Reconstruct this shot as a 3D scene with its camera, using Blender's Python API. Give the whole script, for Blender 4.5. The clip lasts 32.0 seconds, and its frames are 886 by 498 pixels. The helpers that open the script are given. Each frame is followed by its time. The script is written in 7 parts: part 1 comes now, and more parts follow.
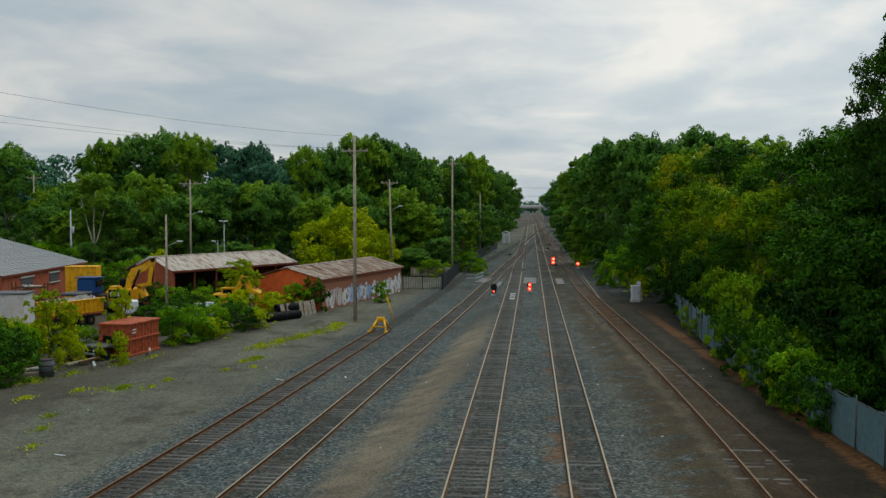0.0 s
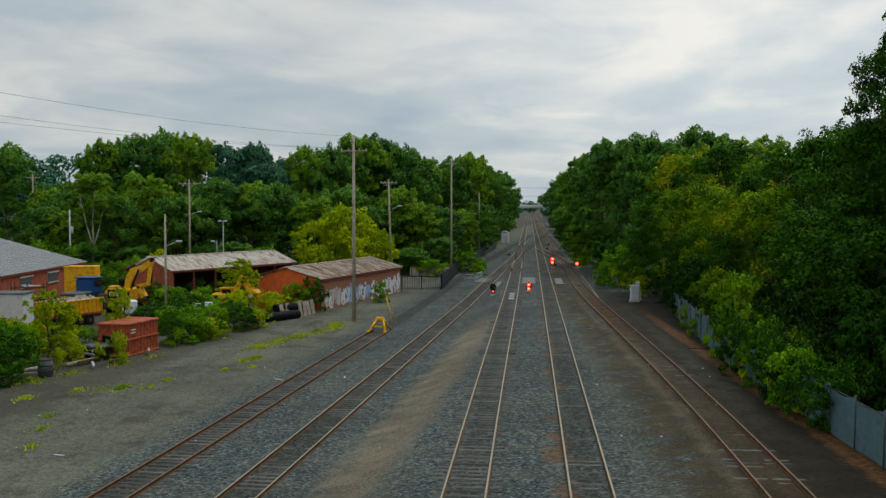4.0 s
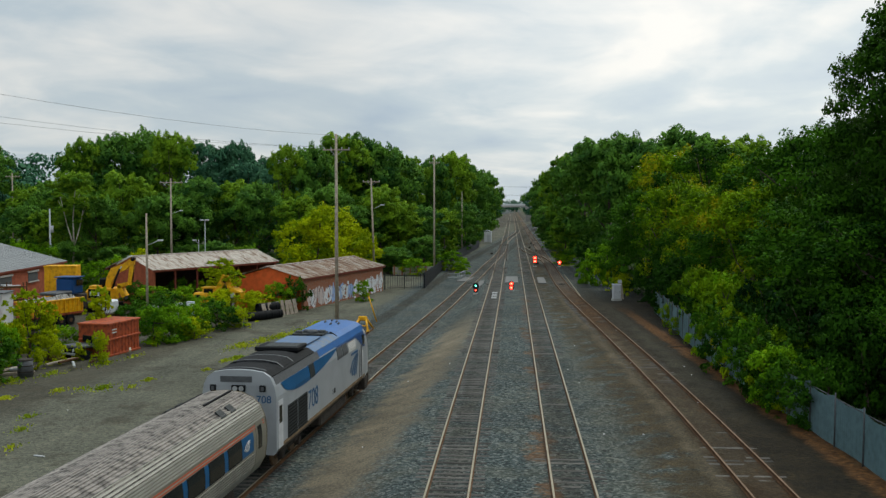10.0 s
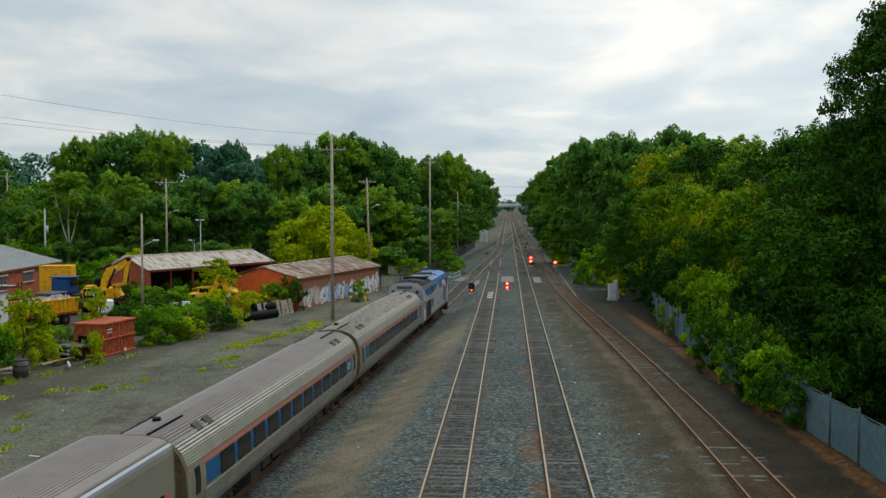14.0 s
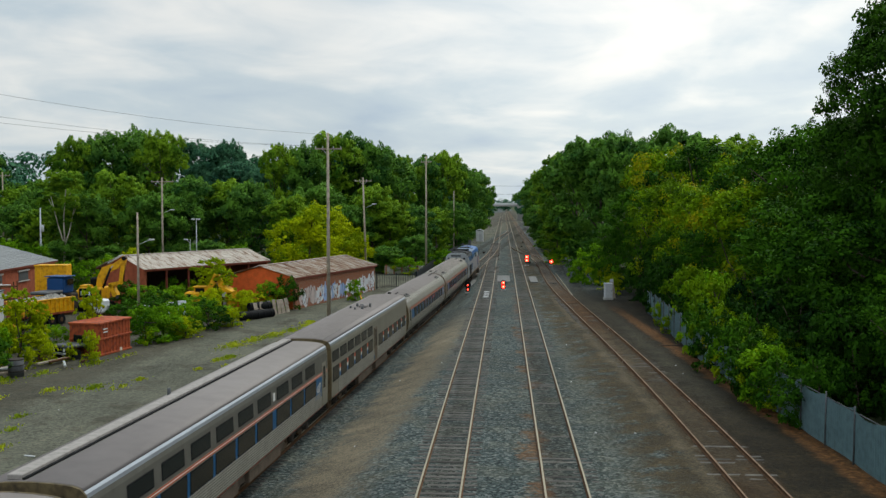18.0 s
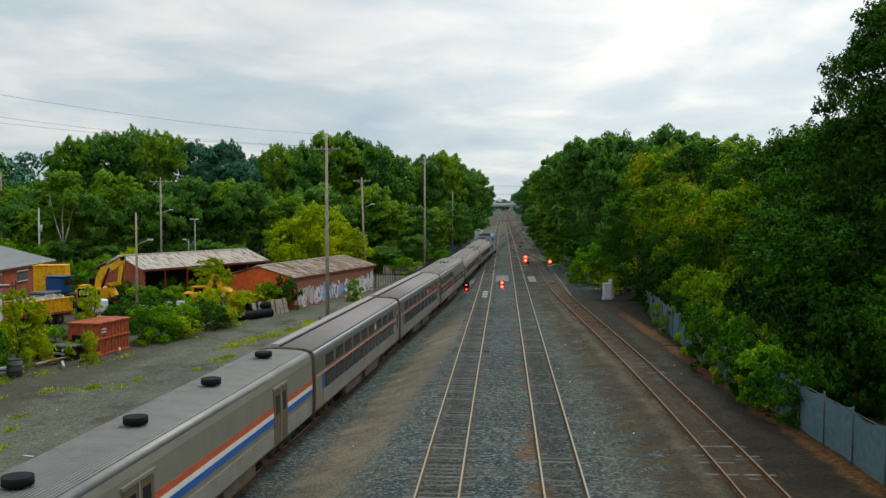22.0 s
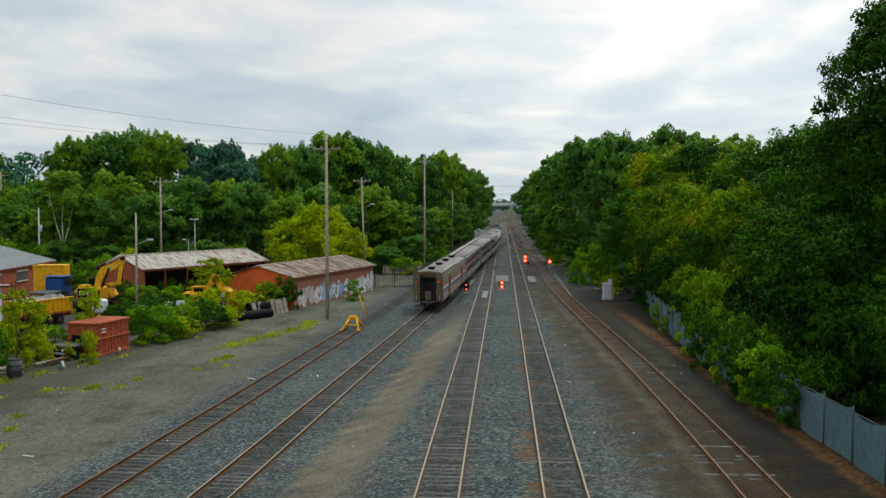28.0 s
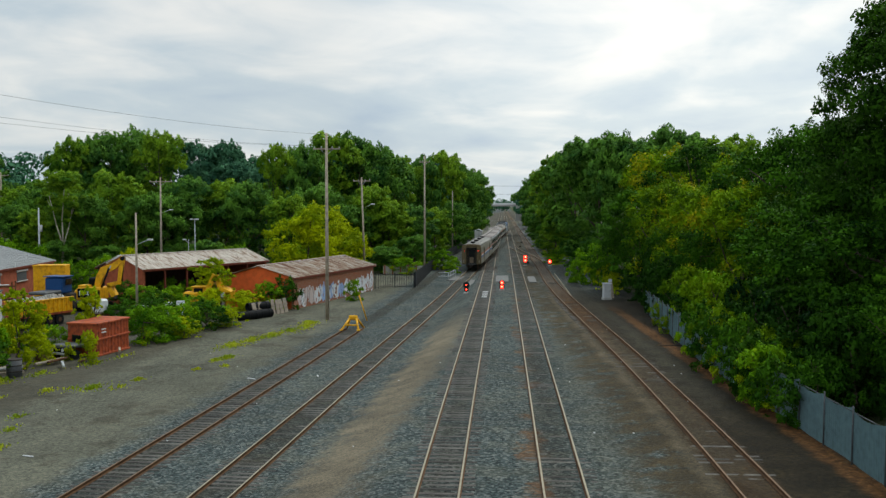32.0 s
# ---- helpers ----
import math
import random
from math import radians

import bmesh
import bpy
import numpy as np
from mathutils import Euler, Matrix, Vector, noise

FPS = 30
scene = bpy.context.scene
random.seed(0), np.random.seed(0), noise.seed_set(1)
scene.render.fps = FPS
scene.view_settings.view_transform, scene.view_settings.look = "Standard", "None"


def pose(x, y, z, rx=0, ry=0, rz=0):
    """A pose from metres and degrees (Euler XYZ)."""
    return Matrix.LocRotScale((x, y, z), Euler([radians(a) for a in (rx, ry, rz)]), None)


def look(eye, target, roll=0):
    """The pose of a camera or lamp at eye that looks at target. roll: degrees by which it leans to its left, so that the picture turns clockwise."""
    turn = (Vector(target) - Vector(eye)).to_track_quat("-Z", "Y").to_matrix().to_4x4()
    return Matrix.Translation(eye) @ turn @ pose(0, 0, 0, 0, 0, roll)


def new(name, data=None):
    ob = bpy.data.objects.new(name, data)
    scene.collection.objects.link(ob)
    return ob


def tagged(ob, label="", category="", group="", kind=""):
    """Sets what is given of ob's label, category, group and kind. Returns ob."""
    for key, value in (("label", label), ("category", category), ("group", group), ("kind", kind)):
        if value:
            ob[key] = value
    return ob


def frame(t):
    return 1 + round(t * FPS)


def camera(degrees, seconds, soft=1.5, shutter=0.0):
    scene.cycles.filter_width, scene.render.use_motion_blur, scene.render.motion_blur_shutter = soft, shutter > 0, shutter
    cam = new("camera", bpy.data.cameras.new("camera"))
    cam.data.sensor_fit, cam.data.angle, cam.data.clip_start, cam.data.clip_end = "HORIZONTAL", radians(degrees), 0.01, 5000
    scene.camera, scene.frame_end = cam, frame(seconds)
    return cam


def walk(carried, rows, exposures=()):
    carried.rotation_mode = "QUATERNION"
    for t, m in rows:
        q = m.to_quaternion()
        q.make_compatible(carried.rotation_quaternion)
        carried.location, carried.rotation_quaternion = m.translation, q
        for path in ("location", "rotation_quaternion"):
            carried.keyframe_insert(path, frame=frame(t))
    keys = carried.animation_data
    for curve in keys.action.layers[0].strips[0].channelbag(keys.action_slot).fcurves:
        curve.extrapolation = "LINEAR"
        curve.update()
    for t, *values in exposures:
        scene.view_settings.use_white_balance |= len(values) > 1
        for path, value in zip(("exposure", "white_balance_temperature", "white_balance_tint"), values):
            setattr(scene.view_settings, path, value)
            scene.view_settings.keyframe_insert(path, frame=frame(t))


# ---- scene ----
F_LENS = 48.5
cam = camera(F_LENS, 32.0, soft=1.4)
EYE = (0.0, 0.0, 10.0)


def aim(turn, dip):
    """turn: degrees left of the track's line; dip: degrees below level."""
    a, b = radians(turn), radians(dip)
    return look(EYE, (-math.sin(a) * 100, math.cos(a) * 100, 10 - math.tan(b) * 100))


PAN = [(0, 1.610, 0.11), (3.5, 1.605, 0.11), (4.5, 1.47, 0.10), (5.5, 1.272, 0.085), (6.0, 1.122, 0.07), (6.5, 1.015, 0.065),
       (7.0, 0.945, 0.06), (8.0, 0.845, 0.055), (9.0, 0.727, 0.055), (10.0, 0.554, 0.05), (11.0, 0.455, 0.048),
       (12.0, 0.388, 0.042), (13.0, 0.332, 0.04), (14.5, 0.295, 0.045), (16.5, 0.174, 0.015), (17.5, 0.105, 0.0),
       (19.0, 0.055, 0.0), (21.0, 0.017, 0.0), (25.0, 0.0, 0.0), (32.0, 0.0, 0.0)]
walk(cam, [(t, aim(3.47 + p, 2.58 - d)) for t, p, d in PAN],
     [(0, -0.36), (3.5, -0.36), (9, -0.18), (14, -0.09), (20, -0.03), (32, -0.03)])

# ---- sky, sun ----
SUN_AZ, SUN_EL = 24, 52          # degrees right of the track's line, above the horizon
world = bpy.data.worlds.new("overcast_sky")
scene.world = world
world.use_nodes = True
wn, wl = world.node_tree.nodes, world.node_tree.links
wn.clear()


def wnode(kind, **sets):
    n = wn.new(kind)
    for k, v in sets.items():
        n.inputs[k].default_value = v
    return n


w_out = wnode("ShaderNodeOutputWorld")
w_bg = wnode("ShaderNodeBackground", Strength=1.0)
w_sky = wn.new("ShaderNodeTexSky")
w_sky.sky_type, w_sky.sun_disc = "NISHITA", False
w_sky.sun_elevation, w_sky.sun_rotation = radians(SUN_EL), radians(SUN_AZ)
w_sky.dust_density = 2.0
w_scale = wn.new("ShaderNodeVectorMath")
w_scale.operation = "SCALE"
w_scale.inputs["Scale"].default_value = 0.10
w_co = wn.new("ShaderNodeTexCoord")
w_sep = wn.new("ShaderNodeSeparateXYZ")
w_up = wn.new("ShaderNodeMath")
w_up.operation = "MAXIMUM"
w_up.inputs[1].default_value = 0.0
w_far = wn.new("ShaderNodeMath")
w_far.operation = "ADD"
w_far.inputs[1].default_value = 0.19
w_map = wn.new("ShaderNodeVectorMath")
w_map.operation = "DIVIDE"
w_shift = wn.new("ShaderNodeVectorMath")
w_shift.operation = "ADD"
w_shift.inputs[1].default_value = (3.4, 1.3, 0.4)
w_n1 = wnode("ShaderNodeTexNoise", Scale=0.85, Detail=6.0, Roughness=0.5, Distortion=0.6)
w_n2 = wnode("ShaderNodeTexNoise", Scale=2.9, Detail=6.0, Roughness=0.5, Distortion=0.5)
w_r1 = wn.new("ShaderNodeValToRGB")
e = w_r1.color_ramp.elements
e[0].position, e[0].color = 0.37, (0.53, 0.65, 0.765, 1)
e[1].position, e[1].color = 0.62, (1.0, 1.015, 0.985, 1)
m_ = e.new(0.49)
m_.color = (0.665, 0.77, 0.83, 1)
w_mix = wn.new("ShaderNodeMix")
w_mix.data_type = "RGBA"
w_mix.inputs["Factor"].default_value = 0.88
# a broad bright part of the cloud layer before the hidden sun
w_dot = wn.new("ShaderNodeVectorMath")
w_dot.operation = "DOT_PRODUCT"
w_dot.inputs[1].default_value = (math.sin(radians(24)) * math.cos(radians(14)), math.cos(radians(24)) * math.cos(radians(14)), math.sin(radians(14)))
w_glow = wn.new("ShaderNodeMapRange")
w_glow.interpolation_type = "SMOOTHSTEP"
for k, v in (("From Min", 0.80), ("From Max", 1.0), ("To Min", 0.87), ("To Max", 1.15)):
    w_glow.inputs[k].default_value = v
w_mul = wn.new("ShaderNodeVectorMath")
w_mul.operation = "SCALE"
wl.new(w_co.outputs["Generated"], w_sep.inputs["Vector"])
wl.new(w_sep.outputs["Z"], w_up.inputs[0])
wl.new(w_up.outputs["Value"], w_far.inputs[0])
wl.new(w_co.outputs["Generated"], w_map.inputs[0])
wl.new(w_far.outputs["Value"], w_map.inputs[1])
wl.new(w_map.outputs["Vector"], w_shift.inputs[0])
wl.new(w_shift.outputs["Vector"], w_n1.inputs["Vector"])
w_add = wn.new("ShaderNodeMix")
w_add.inputs["Factor"].default_value = 0.3
wl.new(w_shift.outputs["Vector"], w_n2.inputs["Vector"])
wl.new(w_n1.outputs["Fac"], w_add.inputs["A"])
wl.new(w_n2.outputs["Fac"], w_add.inputs["B"])
wl.new(w_add.outputs["Result"], w_r1.inputs["Fac"])
wl.new(w_sky.outputs["Color"], w_scale.inputs[0])
wl.new(w_scale.outputs["Vector"], w_mix.inputs["A"])
wl.new(w_r1.outputs["Color"], w_mix.inputs["B"])
wl.new(w_co.outputs["Generated"], w_dot.inputs[0])
wl.new(w_dot.outputs["Value"], w_glow.inputs["Value"])
wl.new(w_mix.outputs["Result"], w_mul.inputs[0])
wl.new(w_glow.outputs["Result"], w_mul.inputs["Scale"])
w_warm = wn.new("ShaderNodeMix")
w_warm.data_type = "RGBA"
w_warm.blend_type = "MULTIPLY"
w_warm.inputs["B"].default_value = (1.045, 1.0, 0.955, 1)
w_fac = wn.new("ShaderNodeMapRange")
for k, v in (("From Min", 0.86), ("From Max", 0.99)):
    w_fac.inputs[k].default_value = v
wl.new(w_dot.outputs["Value"], w_fac.inputs["Value"])
wl.new(w_fac.outputs["Result"], w_warm.inputs["Factor"])
wl.new(w_mul.outputs["Vector"], w_warm.inputs["A"])
# the cloud layer is thinnest overhead
w_zen = wn.new("ShaderNodeMapRange")
w_zen.interpolation_type = "SMOOTHSTEP"
for k, v in (("From Min", 0.24), ("From Max", 0.85), ("To Min", 1.0), ("To Max", 1.6)):
    w_zen.inputs[k].default_value = v
w_top = wn.new("ShaderNodeVectorMath")
w_top.operation = "SCALE"
wl.new(w_sep.outputs["Z"], w_zen.inputs["Value"])
wl.new(w_warm.outputs["Result"], w_top.inputs[0])
wl.new(w_zen.outputs["Result"], w_top.inputs["Scale"])
wl.new(w_top.outputs["Vector"], w_bg.inputs["Color"])
wl.new(w_bg.outputs["Background"], w_out.inputs["Surface"])

sun = new("sun", bpy.data.lights.new("sun", "SUN"))
sun.data.energy, sun.data.angle, sun.data.color = 1.4, radians(14), (0.99, 0.97, 0.84)
sun.matrix_world = look((0, 0, 0), (-math.sin(radians(SUN_AZ)) * math.cos(radians(SUN_EL)),
                                    -math.cos(radians(SUN_AZ)) * math.cos(radians(SUN_EL)), -math.sin(radians(SUN_EL))))


# ---- materials ----
def mat(name, col, rough=0.8, metal=0.0, scale=6.0, var=0.25, bump=0.2, fine=60.0, tint=None, spread=0.0, glow=0.0, spec=0.25):
    """A surface with broad stains, fine grain and relief; tint: the colour of the stains; spread: how far pieces differ."""
    m = bpy.data.materials.new(name)
    m.use_nodes = True
    nt, lk = m.node_tree.nodes, m.node_tree.links
    b = nt["Principled BSDF"]
    b.inputs["Roughness"].default_value, b.inputs["Metallic"].default_value = rough, metal
    b.inputs["Specular IOR Level"].default_value = spec
    co = nt.new("ShaderNodeTexCoord")
    n1, n2 = nt.new("ShaderNodeTexNoise"), nt.new("ShaderNodeTexNoise")
    n1.inputs["Scale"].default_value, n1.inputs["Detail"].default_value = 1.0 / scale * 6, 5
    n2.inputs["Scale"].default_value, n2.inputs["Detail"].default_value = fine, 3
    lk.new(co.outputs["Object"], n1.inputs["Vector"])
    lk.new(co.outputs["Object"], n2.inputs["Vector"])
    ramp = nt.new("ShaderNodeValToRGB")
    t = tint or tuple(c * (1 - var) for c in col)
    hi = tuple(min(1, c * (1 + var * 0.6)) for c in col)
    el = ramp.color_ramp.elements
    el[0].position, el[0].color = 0.3, (*t, 1)
    el[1].position, el[1].color = 0.72, (*hi, 1)
    mid = el.new(0.52)
    mid.color = (*col, 1)
    lk.new(n1.outputs["Fac"], ramp.inputs["Fac"])
    hsv = nt.new("ShaderNodeHueSaturation")
    mr = nt.new("ShaderNodeMapRange")
    mr.inputs["To Min"].default_value, mr.inputs["To Max"].default_value = 1 - var, 1 + var
    lk.new(n2.outputs["Fac"], mr.inputs["Value"])
    lk.new(ramp.outputs["Color"], hsv.inputs["Color"])
    if spread:
        info, ml = nt.new("ShaderNodeObjectInfo"), nt.new("ShaderNodeMath")
        m2 = nt.new("ShaderNodeMapRange")
        m2.inputs["To Min"].default_value, m2.inputs["To Max"].default_value = 1 - spread, 1 + spread
        ml.operation = "MULTIPLY"
        lk.new(info.outputs["Random"], m2.inputs["Value"])
        lk.new(m2.outputs["Result"], ml.inputs[0])
        lk.new(mr.outputs["Result"], ml.inputs[1])
        lk.new(ml.outputs["Value"], hsv.inputs["Value"])
    else:
        lk.new(mr.outputs["Result"], hsv.inputs["Value"])
    lk.new(hsv.outputs["Color"], b.inputs["Base Color"])
    if bump:
        bp = nt.new("ShaderNodeBump")
        bp.inputs["Strength"].default_value, bp.inputs["Distance"].default_value = bump, 0.02
        lk.new(n2.outputs["Fac"], bp.inputs["Height"])
        lk.new(bp.outputs["Normal"], b.inputs["Normal"])
    if glow:
        b.inputs["Emission Color"].default_value = (*col, 1)
        b.inputs["Emission Strength"].default_value = glow
    return m


def leaf_mat(name, a, b_, warm=None, thin=0.12):
    """Leaves: two greens, mixed clump by clump and leaf by leaf, some light passing through."""
    m = bpy.data.materials.new(name)
    m.use_nodes = True
    nt, lk = m.node_tree.nodes, m.node_tree.links
    b = nt["Principled BSDF"]
    b.inputs["Roughness"].default_value = 0.6
    b.inputs["Specular IOR Level"].default_value = 0.04
    co, n1 = nt.new("ShaderNodeTexCoord"), nt.new("ShaderNodeTexNoise")
    n1.inputs["Scale"].default_value, n1.inputs["Detail"].default_value = 0.3, 3
    lk.new(co.outputs["Object"], n1.inputs["Vector"])
    geo, add = nt.new("ShaderNodeNewGeometry"), nt.new("ShaderNodeMath")
    info, add2 = nt.new("ShaderNodeObjectInfo"), nt.new("ShaderNodeMath")
    add.operation = add2.operation = "MULTIPLY_ADD"
    add.inputs[1].default_value, add2.inputs[1].default_value = 0.22, 0.28
    lk.new(geo.outputs["Random Per Island"], add.inputs[0])
    clump = nt.new("ShaderNodeMapRange")
    for k, v in (("From Min", 0.34), ("From Max", 0.66), ("To Min", 0.05), ("To Max", 0.86)):
        clump.inputs[k].default_value = v
    lk.new(n1.outputs["Fac"], clump.inputs["Value"])
    lk.new(clump.outputs["Result"], add.inputs[2])
    lk.new(info.outputs["Random"], add2.inputs[0])
    lk.new(add.outputs["Value"], add2.inputs[2])
    ramp = nt.new("ShaderNodeValToRGB")
    el = ramp.color_ramp.elements
    el[0].position, el[0].color = 0.24, (*a, 1)
    el[1].position, el[1].color = 1.0, (*b_, 1)
    if warm:
        w = el.new(1.0)
        el[1].position = 0.96
        w.color = (*warm, 1)
    lk.new(add2.outputs["Value"], ramp.inputs["Fac"])
    lk.new(ramp.outputs["Color"], b.inputs["Base Color"])
    tr, mx = nt.new("ShaderNodeBsdfTranslucent"), nt.new("ShaderNodeMixShader")
    mx.inputs["Fac"].default_value = thin
    lk.new(ramp.outputs["Color"], tr.inputs["Color"])
    lk.new(b.outputs["BSDF"], mx.inputs[1])
    lk.new(tr.outputs["BSDF"], mx.inputs[2])
    lk.new(mx.outputs["Shader"], nt["Material Output"].inputs["Surface"])
    return m


def glow_mat(name, col, strength):
    m = bpy.data.materials.new(name)
    m.use_nodes = True
    b = m.node_tree.nodes["Principled BSDF"]
    b.inputs["Base Color"].default_value = (*col, 1)
    b.inputs["Emission Color"].default_value = (*col, 1)
    b.inputs["Emission Strength"].default_value = strength
    return m


RUSTY = mat("rusty_rail_side", (0.115, 0.058, 0.026), 0.85, 0.1, 3, 0.4)
RAILTOP = mat("worn_rail_head", (0.32, 0.275, 0.19), 0.45, 0.4, 3, 0.2)
RAILDULL = mat("dull_rail_head", (0.17, 0.105, 0.06), 0.6, 0.3, 3, 0.3)
TIE = mat("weathered_tie", (0.088, 0.082, 0.074), 0.9, 0, 1.5, 0.4, 0.6, 30, spread=0.5)
POLEWOOD = mat("grey_pole_wood", (0.40, 0.335, 0.26), 0.9, 0, 2, 0.3, 0.5, 25)
BARK = mat("bark", (0.10, 0.08, 0.06), 0.95, 0, 1, 0.4, 0.8, 14)
BRICK = mat("red_brick", (0.33, 0.09, 0.045), 0.9, 0, 4, 0.3, 0.4, 20)
ROOFRUST = mat("rusted_sheet_roof", (0.38, 0.29, 0.24), 0.7, 0.15, 2.5, 0.45, 0.3, 12, tint=(0.20, 0.095, 0.055))
ROOFGREY = mat("grey_sheet_roof", (0.36, 0.37, 0.37), 0.55, 0.3, 8, 0.12)
STEEL = mat("stainless_side", (0.275, 0.262, 0.21), 0.45, 0.4, 6, 0.12, 0.1)
TRAINROOF = mat("dusty_train_roof", (0.225, 0.20, 0.19), 0.65, 0.1, 5, 0.09)
DUCT = mat("pale_dusty_duct", (0.31, 0.285, 0.265), 0.75, 0.0, 1.2, 0.22)
# paint of the upper sides; behind the lower flutes it paints groove shade
UPPER_GROOVE_GREY = mat("dark_grey_upper_side_and_groove_shade", (0.135, 0.13, 0.11), 0.55, 0.2, 3, 0.15, 0.05)
BLUE = mat("blue_paint", (0.006, 0.085, 0.21), 0.4, 0, 5, 0.12, 0.05)
REDSTR = mat("red_stripe", (0.48, 0.095, 0.035), 0.4, 0, 5, 0.12, 0.05)
STRIPEBLUE = mat("bright_blue_stripe", (0.012, 0.11, 0.40), 0.4, 0, 5, 0.12, 0.05)
WHITESTR = mat("white_stripe", (0.72, 0.71, 0.68), 0.4, 0, 5, 0.08, 0.05)
LOCOGREY = mat("silver_grey_paint", (0.36, 0.385, 0.405), 0.4, 0.1, 6, 0.1, 0.05)
BLACK = mat("sooty_black", (0.011, 0.012, 0.013), 0.75, 0, 3, 0.3, spec=0.12)
GLASS = mat("dark_window_glass", (0.007, 0.010, 0.010), 0.2, 0, 3, 0.1, 0, spec=0.2)
UNDER = mat("underframe_dirt", (0.045, 0.037, 0.03), 0.9, 0, 2, 0.4)
YELLOW = mat("yellow_machine_paint", (0.78, 0.40, 0.007), 0.5, 0, 2, 0.2, 0.1, tint=(0.54, 0.24, 0.01))
CONTRED = mat("red_oxide_paint", (0.40, 0.085, 0.03), 0.7, 0, 2, 0.3, 0.2, tint=(0.14, 0.035, 0.022))
DARKFENCE = mat("dark_fence_paint", (0.02, 0.024, 0.03), 0.6, 0.2, 2, 0.2)
SLATFENCE = mat("grey_green_slats", (0.20, 0.31, 0.33), 0.6, 0.1, 2, 0.2)
CONCRETE = mat("pale_concrete", (0.42, 0.41, 0.38), 0.9, 0, 3, 0.2)
GALV = mat("galvanised_steel", (0.45, 0.47, 0.48), 0.5, 0.5, 2, 0.15)
WHITE = mat("white_paint", (0.72, 0.73, 0.74), 0.5, 0, 2, 0.12, 0.05)
GREYVENT = mat("grey_vent", (0.10, 0.105, 0.11), 0.6, 0.2, 1, 0.2)
GREYWHITE = mat("pale_grey_paint", (0.55, 0.56, 0.57), 0.5, 0.0, 2, 0.12)
REDLAMP = glow_mat("red_signal_light", (1.0, 0.03, 0.015), 9.0)
# glare at the middle of a lit lens, painted as its own colour
REDCORE = glow_mat("bright_lens_centre", (1.0, 0.22, 0.12), 7.0)
GREENLAMP = glow_mat("green_signal_light", (0.08, 1.0, 0.7), 10.0)
MARKER = glow_mat("red_marker_light", (1.0, 0.045, 0.02), 2.2)
LEAF_DARK = leaf_mat("dark_green_leaves", (0.026, 0.098, 0.020), (0.13, 0.29, 0.030), None, 0.2)
# distance haze is put into the blue of these leaves
LEAF_HAZE = leaf_mat("haze_tinted_leaves", (0.020, 0.086, 0.052), (0.072, 0.195, 0.095))
LEAF_MID = leaf_mat("green_leaves", (0.046, 0.145, 0.012), (0.22, 0.38, 0.018), None, 0.22)
LEAF_LIGHT = leaf_mat("yellow_green_leaves", (0.16, 0.27, 0.003), (0.54, 0.62, 0.004), None, 0.35)
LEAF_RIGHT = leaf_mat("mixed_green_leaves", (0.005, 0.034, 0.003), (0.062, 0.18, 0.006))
LEAF_VINE = leaf_mat("yellow_green_vine_leaves", (0.016, 0.074, 0.002), (0.22, 0.38, 0.004), (0.34, 0.34, 0.005), 0.2)
LEAF_BUSH = leaf_mat("fresh_green_bush_leaves", (0.024, 0.115, 0.003), (0.20, 0.41, 0.006), (0.34, 0.45, 0.006), 0.25)
# the shade under the right-hand trees is put into this leaf colour
LEAF_SHADED = leaf_mat("shade_darkened_leaves", (0.003, 0.022, 0.003), (0.030, 0.095, 0.005))
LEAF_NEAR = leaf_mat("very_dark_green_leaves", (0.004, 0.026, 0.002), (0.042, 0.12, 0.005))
GRASS = leaf_mat("weeds", (0.19, 0.29, 0.012), (0.48, 0.52, 0.03))


# ---- building helpers ----
def mesh_ob(name, bm, material, parent=None, label=""):
    me = bpy.data.meshes.new(name)
    bm.to_mesh(me)
    bm.free()
    for m in (material if isinstance(material, (list, tuple)) else [material]):
        me.materials.append(m)
    ob = new(name, me)
    if parent:
        ob.parent = parent
    if label:
        ob["label"] = label
    return ob


part = mesh_ob


def root(name, x, y, z, rz=0, label="", category="", group="", kind=""):
    ob = new(name)
    ob.empty_display_size = 0.3
    ob.matrix_basis = pose(x, y, z, 0, 0, rz)
    return tagged(ob, label, category, group, kind)


def bx(bm, c, s, rz=0.0, bev=0.0, mi=0, m=None):
    """A box of size s centred at c, its edges bevelled by bev."""
    mt = (m or Matrix.Identity(4)) @ Matrix.Translation(c) @ Matrix.Rotation(radians(rz), 4, "Z") @ Matrix.Diagonal((*s, 1))
    r = bmesh.ops.create_cube(bm, size=1, matrix=mt)
    fs = list({f for v in r["verts"] for f in v.link_faces})
    if bev:
        es = list({e for v in r["verts"] for e in v.link_edges})
        fs = bmesh.ops.bevel(bm, geom=es, offset=bev, segments=1, affect="EDGES", clamp_overlap=True)["faces"] or fs
        fs = [f for f in fs if f.is_valid]
    for f in fs:
        f.material_index = mi
    return bm


def rod(bm, a, b, r, n=8, r2=None, mi=0):
    """A round bar from a to b, tapering from r to r2."""
    a, b = Vector(a), Vector(b)
    d = b - a
    mt = Matrix.Translation((a + b) / 2) @ d.to_track_quat("Z", "Y").to_matrix().to_4x4()
    res = bmesh.ops.create_cone(bm, cap_ends=True, segments=n, radius1=r, radius2=r if r2 is None else r2, depth=d.length, matrix=mt)
    for f in {f for v in res["verts"] for f in v.link_faces}:
        f.material_index = mi
        f.smooth = len(f.verts) == 4
    return bm


